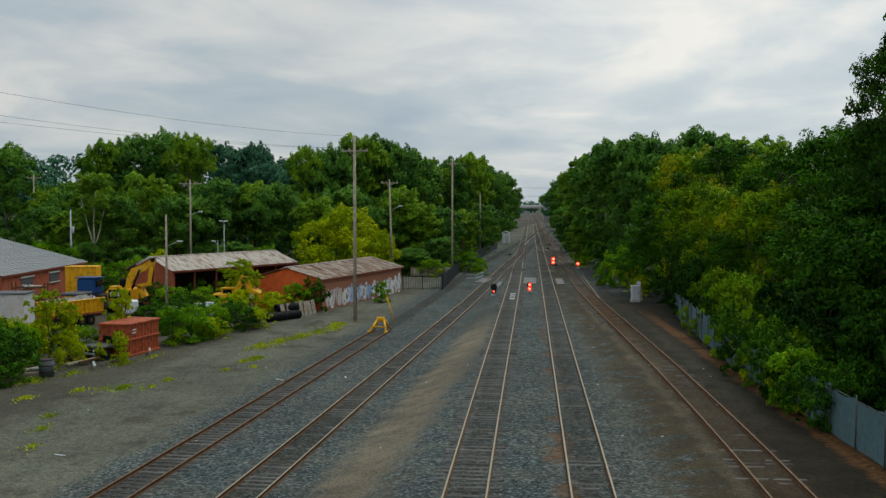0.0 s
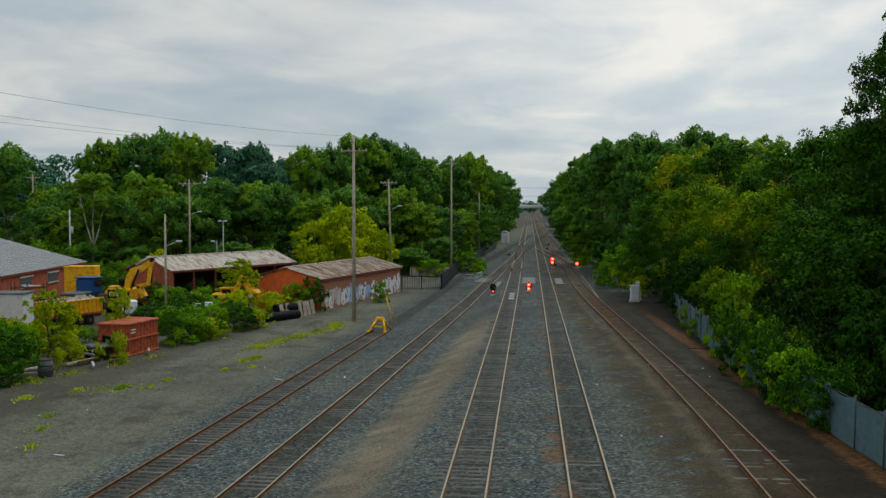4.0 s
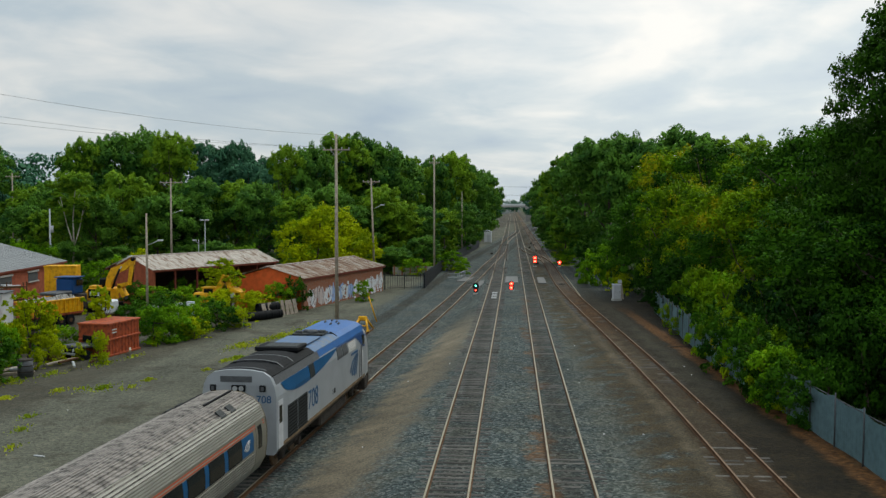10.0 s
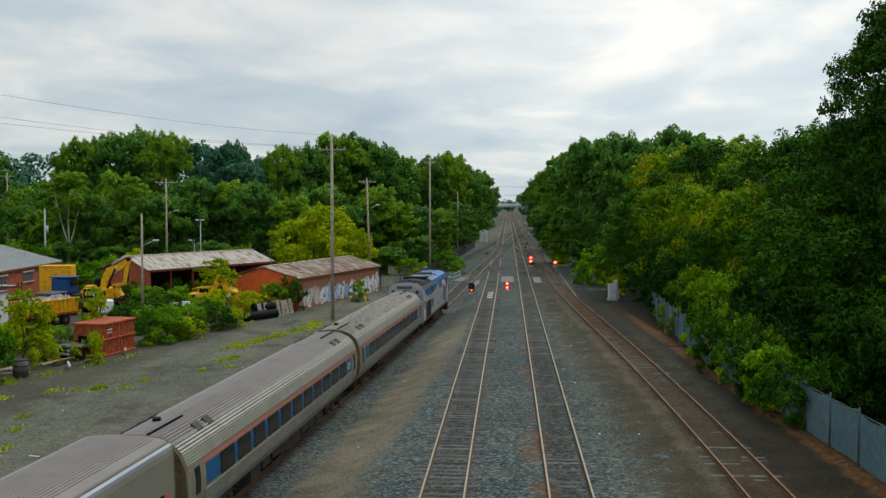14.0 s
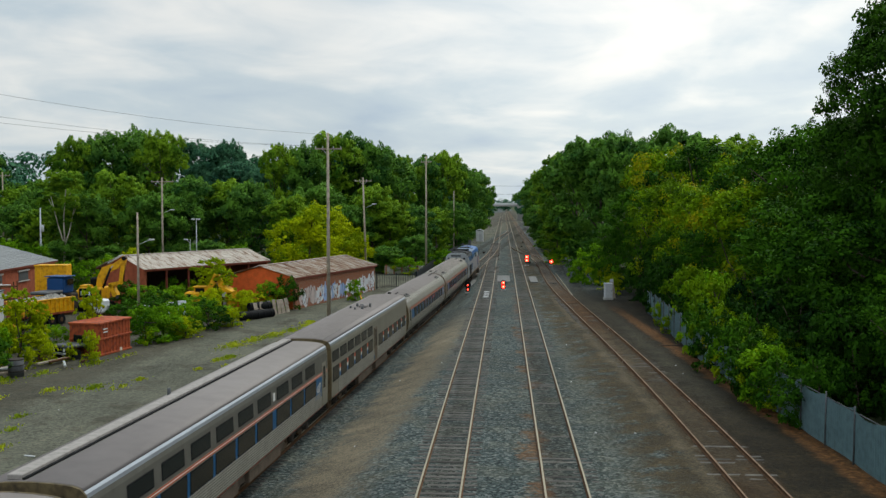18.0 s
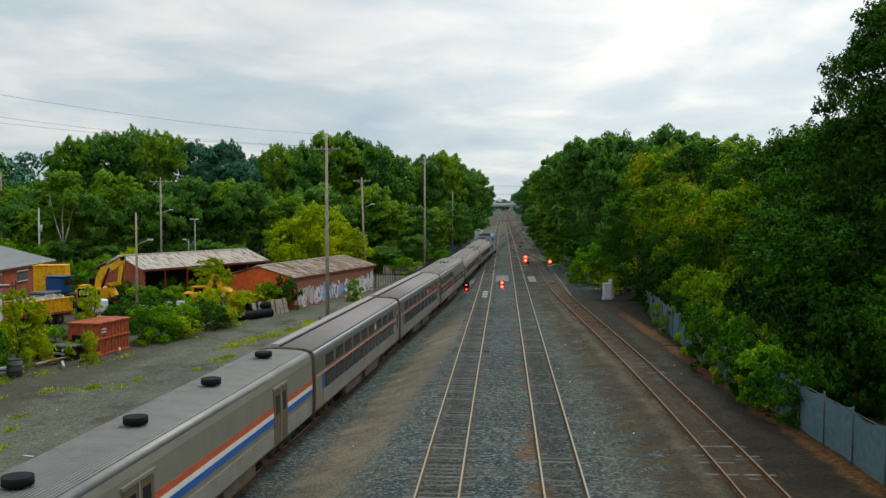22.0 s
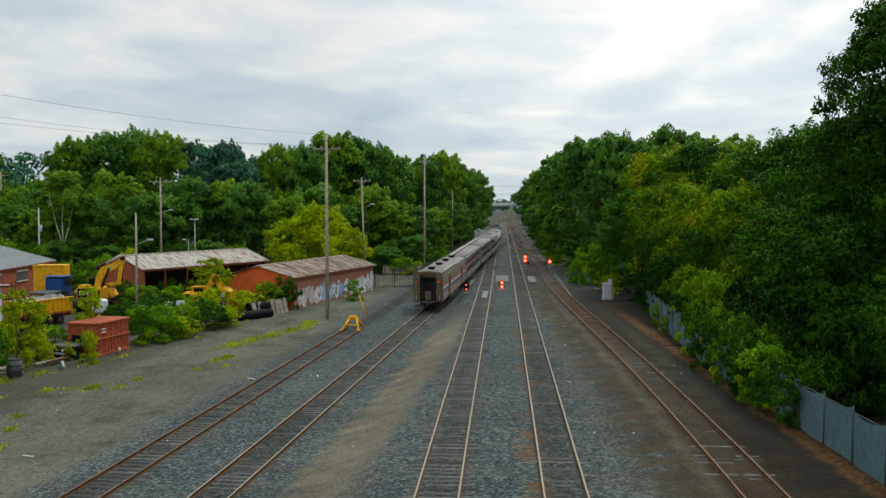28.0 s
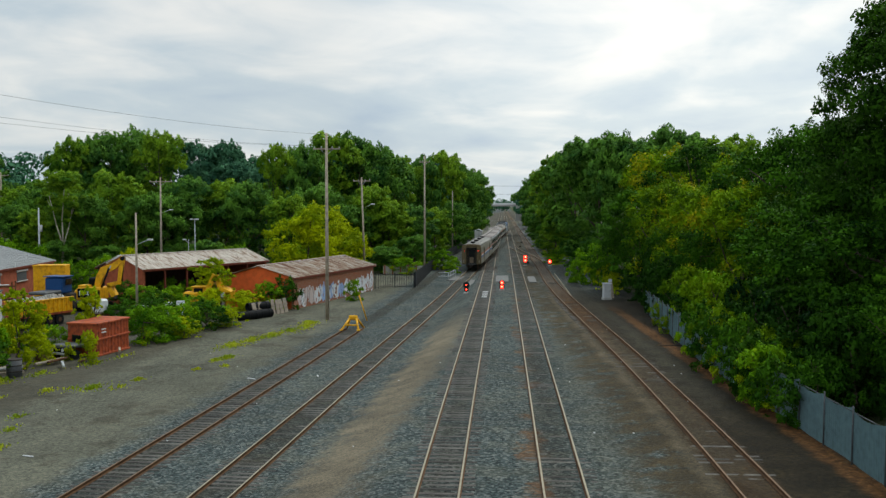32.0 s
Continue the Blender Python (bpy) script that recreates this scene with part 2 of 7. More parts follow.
def prism(bm, prof, y0, y1, mi=0, smooth=False, caps=True):
    """An outline in x and z, pulled from y0 to y1."""
    a = [bm.verts.new((x, y0, z)) for x, z in prof]
    b = [bm.verts.new((x, y1, z)) for x, z in prof]
    n = len(prof)
    for i in range(n):
        f = bm.faces.new((a[i], a[(i + 1) % n], b[(i + 1) % n], b[i]))
        f.material_index, f.smooth = mi, smooth
    if caps:
        bm.faces.new(a[::-1]).material_index = mi
        bm.faces.new(b).material_index = mi
    bmesh.ops.recalc_face_normals(bm, faces=bm.faces[:])
    return bm


def B():
    return bmesh.new()


def smooth01(a, b, v):
    t = min(1.0, max(0.0, (v - a) / (b - a)))
    return t * t * (3 - 2 * t)


# ---- the lie of the land and of the tracks ----
X4 = 2.22


def x3(y):
    return -2.24 + 0.17 * smooth01(40, 130, y)


X3 = -2.07      # the same, far out


def x2(y):
    if y < 170:
        return -10.92 + 0.0521 * (y - 36.0)
    d = min(y - 170, 71.3)
    return -10.92 + 0.0521 * 134.0 + 0.0521 * d - 0.0521 * d * d / 142.6


def x1(y):
    return x2(y) - 4.8


def x5(y):
    return 8.9 - 2.6 * smooth01(30, 135, y)


def low(y):
    return -0.9 * (1 - smooth01(100, 185, y))


def railz(x, y):
    s = smooth01(0, 1, (x - x2(y) - 1.7) / max(0.6, X3 - 1.6 - x2(y) - 1.7))
    return low(y) * (1 - s) + 0.2 * smooth01(4.5, 7.2, x) * (1 - smooth01(60, 130, y))


def gz(x, y):
    """Height of the ground."""
    z = railz(x, y) - 0.17
    if x > 10.5:
        z += 0.02 * (x - 10.5) if x < 40 else 0.6
    return z


def train_x(y):
    if y < 250:
        return x2(y)
    t = smooth01(250, 400, y)
    return X3 + (X4 - X3) * t


# ---- ground ----
def ground_mat():
    m = bpy.data.materials.new("railway_ground")
    m.use_nodes = True
    nt, lk = m.node_tree.nodes, m.node_tree.links
    b = nt["Principled BSDF"]
    b.inputs["Roughness"].default_value, b.inputs["Specular IOR Level"].default_value = 0.95, 0.2
    co, sep = nt.new("ShaderNodeTexCoord"), nt.new("ShaderNodeSeparateXYZ")
    lk.new(co.outputs["Object"], sep.inputs["Vector"])

    def noise_(scale, detail=4, rough=0.55):
        n = nt.new("ShaderNodeTexNoise")
        n.inputs["Scale"].default_value, n.inputs["Detail"].default_value, n.inputs["Roughness"].default_value = scale, detail, rough
        lk.new(co.outputs["Object"], n.inputs["Vector"])
        return n.outputs["Fac"]

    def math_(op, a, b2=0.0, c=0.0):
        n = nt.new("ShaderNodeMath")
        n.operation = op
        for i, v in enumerate((a, b2, c)):
            if isinstance(v, (int, float)):
                n.inputs[i].default_value = v
            else:
                lk.new(v, n.inputs[i])
        return n.outputs["Value"]

    def band(v, lo, hi, soft):
        """1 between lo and hi."""
        a = nt.new("ShaderNodeMapRange")
        a.interpolation_type = "SMOOTHSTEP"
        a.inputs["From Min"].default_value, a.inputs["From Max"].default_value = lo - soft, lo + soft
        lk.new(v, a.inputs["Value"])
        c = nt.new("ShaderNodeMapRange")
        c.interpolation_type = "SMOOTHSTEP"
        c.inputs["From Min"].default_value, c.inputs["From Max"].default_value = hi - soft, hi + soft
        c.inputs["To Min"].default_value, c.inputs["To Max"].default_value = 1.0, 0.0
        lk.new(v, c.inputs["Value"])
        return math_("MULTIPLY", a.outputs["Result"], c.outputs["Result"])

    def ramp_(fac, *stops):
        r = nt.new("ShaderNodeValToRGB")
        el = r.color_ramp.elements
        el[0].position, el[0].color = stops[0][0], (*stops[0][1], 1)
        el[1].position, el[1].color = stops[-1][0], (*stops[-1][1], 1)
        for p, c in stops[1:-1]:
            el.new(p).color = (*c, 1)
        lk.new(fac, r.inputs["Fac"])
        return r.outputs["Color"]

    def over(fac, a, b2):
        x = nt.new("ShaderNodeMix")
        x.data_type = "RGBA"
        lk.new(fac, x.inputs["Factor"])
        lk.new(a, x.inputs["A"])
        lk.new(b2, x.inputs["B"])
        return x.outputs["Result"]

    big, mid, fine, grit = noise_(0.09, 5), noise_(0.55, 6, 0.62), noise_(4.0, 5, 0.75), noise_(22.0, 2, 0.7)
    vor = nt.new("ShaderNodeTexVoronoi")
    vor.inputs["Scale"].default_value = 10.0
    lk.new(co.outputs["Object"], vor.inputs["Vector"])
    vsep = nt.new("ShaderNodeSeparateColor")
    lk.new(vor.outputs["Color"], vsep.inputs["Color"])
    stone = vsep.outputs["Red"]
    wob = math_("MULTIPLY_ADD", mid, 3.4, -1.7)
    wob2 = math_("MULTIPLY_ADD", fine, 2.2, -1.1)
    x = math_("ADD", math_("ADD", sep.outputs["X"], wob), wob2)
    y = sep.outputs["Y"]
    # distance from the slanting siding's line
    u = math_("ADD", x, math_("MULTIPLY_ADD", y, -0.053, 12.95))
    ballast = ramp_(math_("MULTIPLY_ADD", stone, 0.50, math_("MULTIPLY", fine, 0.52)), (0.22, (0.008, 0.014, 0.015)), (0.45, (0.042, 0.062, 0.062)), (0.60, (0.078, 0.104, 0.102)), (0.80, (0.23, 0.245, 0.23)))
    streak = nt.new("ShaderNodeTexNoise")
    along = nt.new("ShaderNodeMapping")
    along.inputs["Scale"].default_value = (1.1, 0.16, 1.0)
    along.inputs["Rotation"].default_value = (0, 0, radians(9))
    lk.new(co.outputs["Object"], along.inputs["Vector"])
    lk.new(along.outputs["Vector"], streak.inputs["Vector"])
    streak.inputs["Scale"].default_value, streak.inputs["Detail"].default_value, streak.inputs["Roughness"].default_value = 0.7, 6, 0.6
    worn = streak.outputs["Fac"]
    gravel = ramp_(math_("MULTIPLY_ADD", stone, 0.26, math_("MULTIPLY_ADD", worn, 0.36, math_("MULTIPLY", fine, 0.38))), (0.30, (0.058, 0.060, 0.044)), (0.44, (0.106, 0.110, 0.083)), (0.54, (0.142, 0.143, 0.105)), (0.68, (0.205, 0.195, 0.14)))
    speck = noise_(9.0, 4, 0.8)
    tan = ramp_(math_("MULTIPLY_ADD", speck, 0.76, math_("MULTIPLY", mid, 0.24)), (0.34, (0.048, 0.056, 0.050)), (0.45, (0.13, 0.115, 0.082)), (0.55, (0.23, 0.19, 0.13)), (0.72, (0.33, 0.28, 0.195)))
    dirt = ramp_(math_("MULTIPLY_ADD", stone, 0.14, math_("MULTIPLY_ADD", fine, 0.46, math_("MULTIPLY", mid, 0.4))), (0.3, (0.006, 0.005, 0.002)), (0.48, (0.018, 0.0135, 0.006)), (0.6, (0.037, 0.027, 0.0115)), (0.75, (0.092, 0.068, 0.03)))
    soil = ramp_(math_("MULTIPLY_ADD", fine, 0.6, math_("MULTIPLY", mid, 0.4)), (0.34, (0.026, 0.022, 0.015)), (0.5, (0.062, 0.054, 0.036)), (0.7, (0.115, 0.10, 0.07)))
    brown = ramp_(math_("MULTIPLY_ADD", speck, 0.7, math_("MULTIPLY", mid, 0.3)), (0.34, (0.016, 0.013, 0.007)), (0.48, (0.052, 0.039, 0.019)), (0.6, (0.105, 0.075, 0.034)), (0.75, (0.22, 0.16, 0.08)))
    rust = ramp_(fine, (0.3, (0.075, 0.032, 0.011)), (0.55, (0.17, 0.075, 0.022)), (0.7, (0.32, 0.15, 0.045)))
    col = over(band(u, -60, -6.9, 0.9), ballast, gravel)
    # bare soil along the yard's overgrown edge, and damp hollows in the gravel
    col = over(math_("MULTIPLY", band(u, -60, -16.2, 1.2), math_("MULTIPLY_ADD", mid, 0.9, 0.2)), col, soil)
    hollow = band(noise_(0.3, 5, 0.65), 0.575, 2.0, 0.06)
    col = over(math_("MULTIPLY", math_("MULTIPLY", band(u, -60, -7.5, 0.8), hollow), 0.6), col, soil)
    # dust and fines lying in the ballast
    fines = band(noise_(0.42, 6, 0.7), 0.53, 2.0, 0.08)
    col = over(math_("MULTIPLY", math_("MULTIPLY", band(u, -6.5, 60, 0.8), fines), 0.38), col, gravel)
    col = over(math_("MULTIPLY", band(u, 2.9, 5.6, 0.8), band(y, -50, 88, 14)), col, tan)
    col = over(math_("MULTIPLY", band(x, 3.4, 5.4, 0.8), math_("MULTIPLY", mid, 0.55)), col, gravel)
    # the side track's line drifts towards the main line
    drift = nt.new("ShaderNodeMapRange")
    drift.interpolation_type = "SMOOTHSTEP"
    for k, v in (("From Min", 30.0), ("From Max", 135.0), ("To Min", -8.9), ("To Max", -6.3)):
        drift.inputs[k].default_value = v
    lk.new(y, drift.inputs["Value"])
    w5 = math_("ADD", x, drift.outputs["Result"])
    # the same, with a straighter edge
    v5 = math_("ADD", math_("MULTIPLY_ADD", wob, 0.35, sep.outputs["X"]), drift.outputs["Result"])
    col = over(math_("MULTIPLY", band(w5, -1.9, 60, 0.7), band(y, -50, 116, 18)), col, dirt)
    col = over(math_("MULTIPLY", math_("MULTIPLY", band(w5, -3.6, -0.9, 0.9), band(noise_(0.5, 6, 0.7), 0.45, 2.0, 0.07)), 0.9), col, brown)
    col = over(math_("MULTIPLY", math_("MULTIPLY", band(v5, -1.7, -1.1, 0.3), band(y, 28, 112, 8)), math_("MULTIPLY_ADD", fine, 1.2, 0.1)), col, over(mid, brown, tan))
    col = over(math_("MULTIPLY", math_("MULTIPLY", band(w5, 1.1, 2.9, 0.5), band(y, 50, 116, 10)), math_("MULTIPLY", mid, 0.4)), col, gravel)
    col = over(math_("MULTIPLY", band(v5, -0.9, 0.9, 0.3), math_("MULTIPLY", mid, 0.75)), col, rust)
    col = over(math_("MULTIPLY", math_("MULTIPLY", band(w5, -0.7, 0.7, 0.3), band(y, 34, 78, 8)), math_("MULTIPLY_ADD", mid, 1.2, -0.25)), col, gravel)
    # dead leaves along the fence's foot
    fl = math_("ADD", math_("MULTIPLY_ADD", wob, 0.3, sep.outputs["X"]), math_("MULTIPLY_ADD", y, 0.036, -1.19))
    col = over(math_("MULTIPLY", math_("MULTIPLY", band(fl, 12.65, 13.6, 0.3), band(y, -20, 92, 10)), math_("MULTIPLY_ADD", fine, 1.4, 0.1)), col, rust)
    patch = band(noise_(0.23, 3), 0.54, 2.0, 0.05)
    col = over(math_("MULTIPLY", math_("MULTIPLY", band(x, 1.0, 1.75, 0.3), patch), 0.7), col, rust)
    # oily and rust-stained strips between the rails
    for cu in (0.0, -4.8):
        col = over(math_("MULTIPLY", band(math_("ADD", sep.outputs["X"], math_("MULTIPLY_ADD", y, -0.053, 12.95)), cu - 0.75, cu + 0.75, 0.25), math_("MULTIPLY", mid, 1.1)), col, dirt)
    for cx, w in ((-2.2, 0.55), (X4, 0.55), (8.8, 0.8)):
        col = over(math_("MULTIPLY", band(sep.outputs["X"], cx - w, cx + w, 0.35), math_("MULTIPLY", mid, 0.9)), col, dirt)
    # darker and lighter patches
    hsv = nt.new("ShaderNodeHueSaturation")
    mr = nt.new("ShaderNodeMapRange")
    for k, v in (("From Min", 0.32), ("From Max", 0.68), ("To Min", 0.62), ("To Max", 1.06)):
        mr.inputs[k].default_value = v
    lk.new(math_("MULTIPLY_ADD", big, 0.75, math_("MULTIPLY", mid, 0.25)), mr.inputs["Value"])
    lk.new(mr.outputs["Result"], hsv.inputs["Value"])
    lk.new(col, hsv.inputs["Color"])
    # woods' floor and far fields
    green = ramp_(mid, (0.3, (0.03, 0.045, 0.015)), (0.7, (0.07, 0.09, 0.03)))
    far = nt.new("ShaderNodeMath")
    far.operation = "MAXIMUM"
    lk.new(band(x, 15.5, 9000, 1.5), far.inputs[0])
    lk.new(math_("MULTIPLY", band(x, -9000, -14.5, 2.0), band(y, 150, 9000, 6)), far.inputs[1])
    far2 = math_("MAXIMUM", far.outputs["Value"], band(x, -9000, -75, 5.0))
    lk.new(over(far2, hsv.outputs["Color"], green), b.inputs["Base Color"])
    bp = nt.new("ShaderNodeBump")
    bp.inputs["Strength"].default_value, bp.inputs["Distance"].default_value = 0.8, 0.08
    lk.new(math_("MULTIPLY_ADD", grit, 0.5, stone), bp.inputs["Height"])
    lk.new(bp.outputs["Normal"], b.inputs["Normal"])
    return m


def lines(*spans):
    out = []
    for a, b, step in spans:
        n = max(1, int(round((b - a) / step)))
        out += [a + (b - a) * i / n for i in range(n)]
    return out + [spans[-1][1]]


def build_ground():
    xs = lines((-4000, -400, 600), (-400, -60, 20), (-60, -18, 1.5), (-18, 16, 0.5), (16, 60, 2.5), (60, 400, 20), (400, 4000, 600))
    ys = lines((-300, 0, 15), (0, 140, 0.8), (140, 260, 2), (260, 1000, 10), (1000, 4800, 380))
    verts = [(x, y, gz(x, y) + (0.035 * noise.noise((x * 0.7, y * 0.7, 0)) if abs(x) < 40 and y < 200 else 0)) for y in ys for x in xs]
    n = len(xs)
    faces = [(j * n + i, j * n + i + 1, (j + 1) * n + i + 1, (j + 1) * n + i) for j in range(len(ys) - 1) for i in range(n - 1)]
    me = bpy.data.meshes.new("ground")
    me.from_pydata(verts, [], faces)
    me.polygons.foreach_set("use_smooth", [True] * len(faces))
    me.materials.append(ground_mat())
    tagged(new("ground", me), "grey ballast, worn gravel and bare dirt of the rail yard", "ground", kind="structure")


build_ground()

# ---- tracks ----
RAIL = [(-0.07, -0.165), (0.07, -0.165), (0.07, -0.15), (0.015, -0.13), (0.015, -0.045), (0.036, -0.03), (0.036, 0.0), (-0.036, 0.0), (-0.036, -0.03), (-0.015, -0.045), (-0.015, -0.13), (-0.07, -0.15)]


def rail_mesh(fx, ya, yb, side, head, name, parent):
    ys = lines((ya, min(yb, 150), 2.0), (150, yb, 5.0)) if yb > 150 else lines((ya, yb, 2.0))
    bm = B()
    rings = []
    for y in ys:
        x, d = fx(y), fx(y + 0.5) - fx(y - 0.5)
        nx, ny = 1 / math.hypot(1, d), -d / math.hypot(1, d)
        z = railz(fx(y), y)
        rings.append([bm.verts.new((x + nx * (side * 0.753 + px), y + ny * (side * 0.753 + px), z + pz)) for px, pz in RAIL])
    n = len(RAIL)
    for a, b in zip(rings, rings[1:]):
        for i in range(n):
            f = bm.faces.new((a[i], a[(i + 1) % n], b[(i + 1) % n], b[i]))
            f.material_index = 1 if i in (6,) else 0
    bmesh.ops.recalc_face_normals(bm, faces=bm.faces[:])
    return part(name, bm, [RUSTY, head], parent)


TIE_BM = B()
bx(TIE_BM, (0, 0, 0), (2.6, 0.23, 0.16), bev=0.015)
tie_mesh = bpy.data.meshes.new("tie")
TIE_BM.to_mesh(tie_mesh)
TIE_BM.free()
tie_mesh.materials.append(TIE)


def track(label, fx, ya, yb, head, sunk=0.0, ties_to=125, step=0.54):
    tr = root("railway_track", 0, 0, 0, label=label, category="railway track", group="tracks", kind="structure")
    rail_mesh(fx, ya, yb, -1, head, "rail", tr)
    rail_mesh(fx, ya, yb, 1, head, "rail", tr)
    rnd = random.Random(len(label))
    y = max(ya, -18.0) + 0.3
    far = B()
    while y < min(yb, 260):
        x, d = fx(y), fx(y + 0.5) - fx(y - 0.5)
        sk = sunk * (0.5 + 0.5 * noise.noise((x, y * 0.12, 5)))
        m = pose(x + rnd.uniform(-0.06, 0.06), y, railz(x, y) - 0.225 - sk + rnd.uniform(-0.012, 0.012), 0, 0, -math.degrees(math.atan(d)) + rnd.uniform(-1.2, 1.2))
        if y < min(yb, ties_to):
            t = new("tie", tie_mesh)
            t.parent = tr
            t.matrix_basis = m
        else:
            bx(far, (0, 0, 0), (2.6, 0.23, 0.16), m=m)
        y += step + rnd.uniform(-0.03, 0.03)
    if far.verts:
        tagged(part("distant_ties", far, TIE, tr), kind="stuff")
    else:
        far.free()
    return tr


track("short siding ending at a yellow bumper, rusty rails", x1, 20, 86.5, RAILDULL, 0.02)
track("curving siding track joining the main line", x2, -60, 241, RAILTOP, 0.04)
track("main line track with bright rails and weathered ties", x3, -30, 1400, RAILTOP, 0.03)
track("main line track with bright rails and stained ballast", lambda y: X4, -30, 1400, RAILTOP, 0.055)
track("rusty side track half buried in dirt", x5, -30, 900, RAILDULL, 0.085)


def crossover(label, fx, ya, yb):
    tr = root("crossover_track", 0, 0, 0, label=label, category="railway track", group="tracks", kind="structure")
    rail_mesh(fx, ya, yb, -1, RAILTOP, "rail", tr)
    rail_mesh(fx, ya, yb, 1, RAILTOP, "rail", tr)


crossover("crossover between the two main tracks", lambda y: X3 + (X4 - X3) * smooth01(250, 400, y), 251, 399)
crossover("crossover from the rusty side track to the main line", lambda y: x5(y) + (X4 - x5(y)) * smooth01(168, 245, y), 169, 244)


# ---- trees ----
def leaf_cloud(name, blobs, count, size, rnd, material, flat=0.35, quads=True):
    """Leaves as small facets on the shells of clumps (x, y, z, radius, squash, bough's x, y, z); they turn outwards from clump and bough alike."""
    area = sum(b[3] ** 2 for b in blobs)
    hub = np.mean(np.array([b[:3] for b in blobs]), axis=0)
    cs, ns, ss, sh = [], [], [], []
    for b in blobs:
        r = b[3]
        n = max(6, int(count * r * r / area))
        d = rnd.normal(size=(n, 3))
        d[:, 2] += 0.25
        d /= np.linalg.norm(d, axis=1)[:, None]
        p = d * (r * (1 - 0.45 * rnd.random_sample(n) ** 1.6))[:, None]
        p[:, 2] *= b[4]
        p += np.array(b[:3])
        cs.append(p)
        nn = d + rnd.normal(size=(n, 3)) * 0.5
        nn[:, 2] += flat
        ns.append(nn / np.linalg.norm(nn, axis=1)[:, None])
        bough = p - np.array(b[5:8])
        bough /= np.linalg.norm(bough, axis=1)[:, None] + 1e-6
        out = p - hub
        out /= np.linalg.norm(out, axis=1)[:, None] + 1e-6
        sm = d * 0.55 + bough * 0.75 + out * 0.25 + rnd.normal(size=(n, 3)) * 0.24
        sh.append(sm / np.linalg.norm(sm, axis=1)[:, None])
        ss.append(size * (0.6 + 0.8 * rnd.random_sample(n)))
    c, nrm, s, shade = np.concatenate(cs), np.concatenate(ns), np.concatenate(ss), np.concatenate(sh)
    k = len(c)
    a = np.cross(nrm, rnd.normal(size=(k, 3)))
    a /= np.linalg.norm(a, axis=1)[:, None] + 1e-9
    b = np.cross(nrm, a)
    a, b = a * s[:, None], b * (s * 0.66)[:, None]
    dip = nrm * (s * 0.25)[:, None]
    w = 4 if quads else 3
    q = np.stack([c - a - dip, c - b, c + a - dip, c + b] if quads else [c - a - b * 0.8, c + a - b * 0.8 - dip, c + b * 1.1], axis=1)
    # wind every facet so that its face looks outwards
    g = np.cross(q[:, 1] - q[:, 0], q[:, w - 1] - q[:, 0])
    flip = np.einsum("ij,ij->i", g, shade) < 0
    q[flip] = q[flip][:, ::-1]
    me = bpy.data.meshes.new(name)
    me.vertices.add(w * k)
    me.vertices.foreach_set("co", q.reshape(-1).astype(np.float32))
    me.loops.add(w * k)
    me.loops.foreach_set("vertex_index", np.arange(w * k, dtype=np.int32))
    me.polygons.add(k)
    me.polygons.foreach_set("loop_start", np.arange(0, w * k, w, dtype=np.int32))
    me.polygons.foreach_set("loop_total", np.full(k, w, dtype=np.int32))
    me.update(calc_edges=True)
    me.normals_split_custom_set_from_vertices(np.repeat(shade, w, axis=0).tolist())
    me.materials.append(material)
    return me


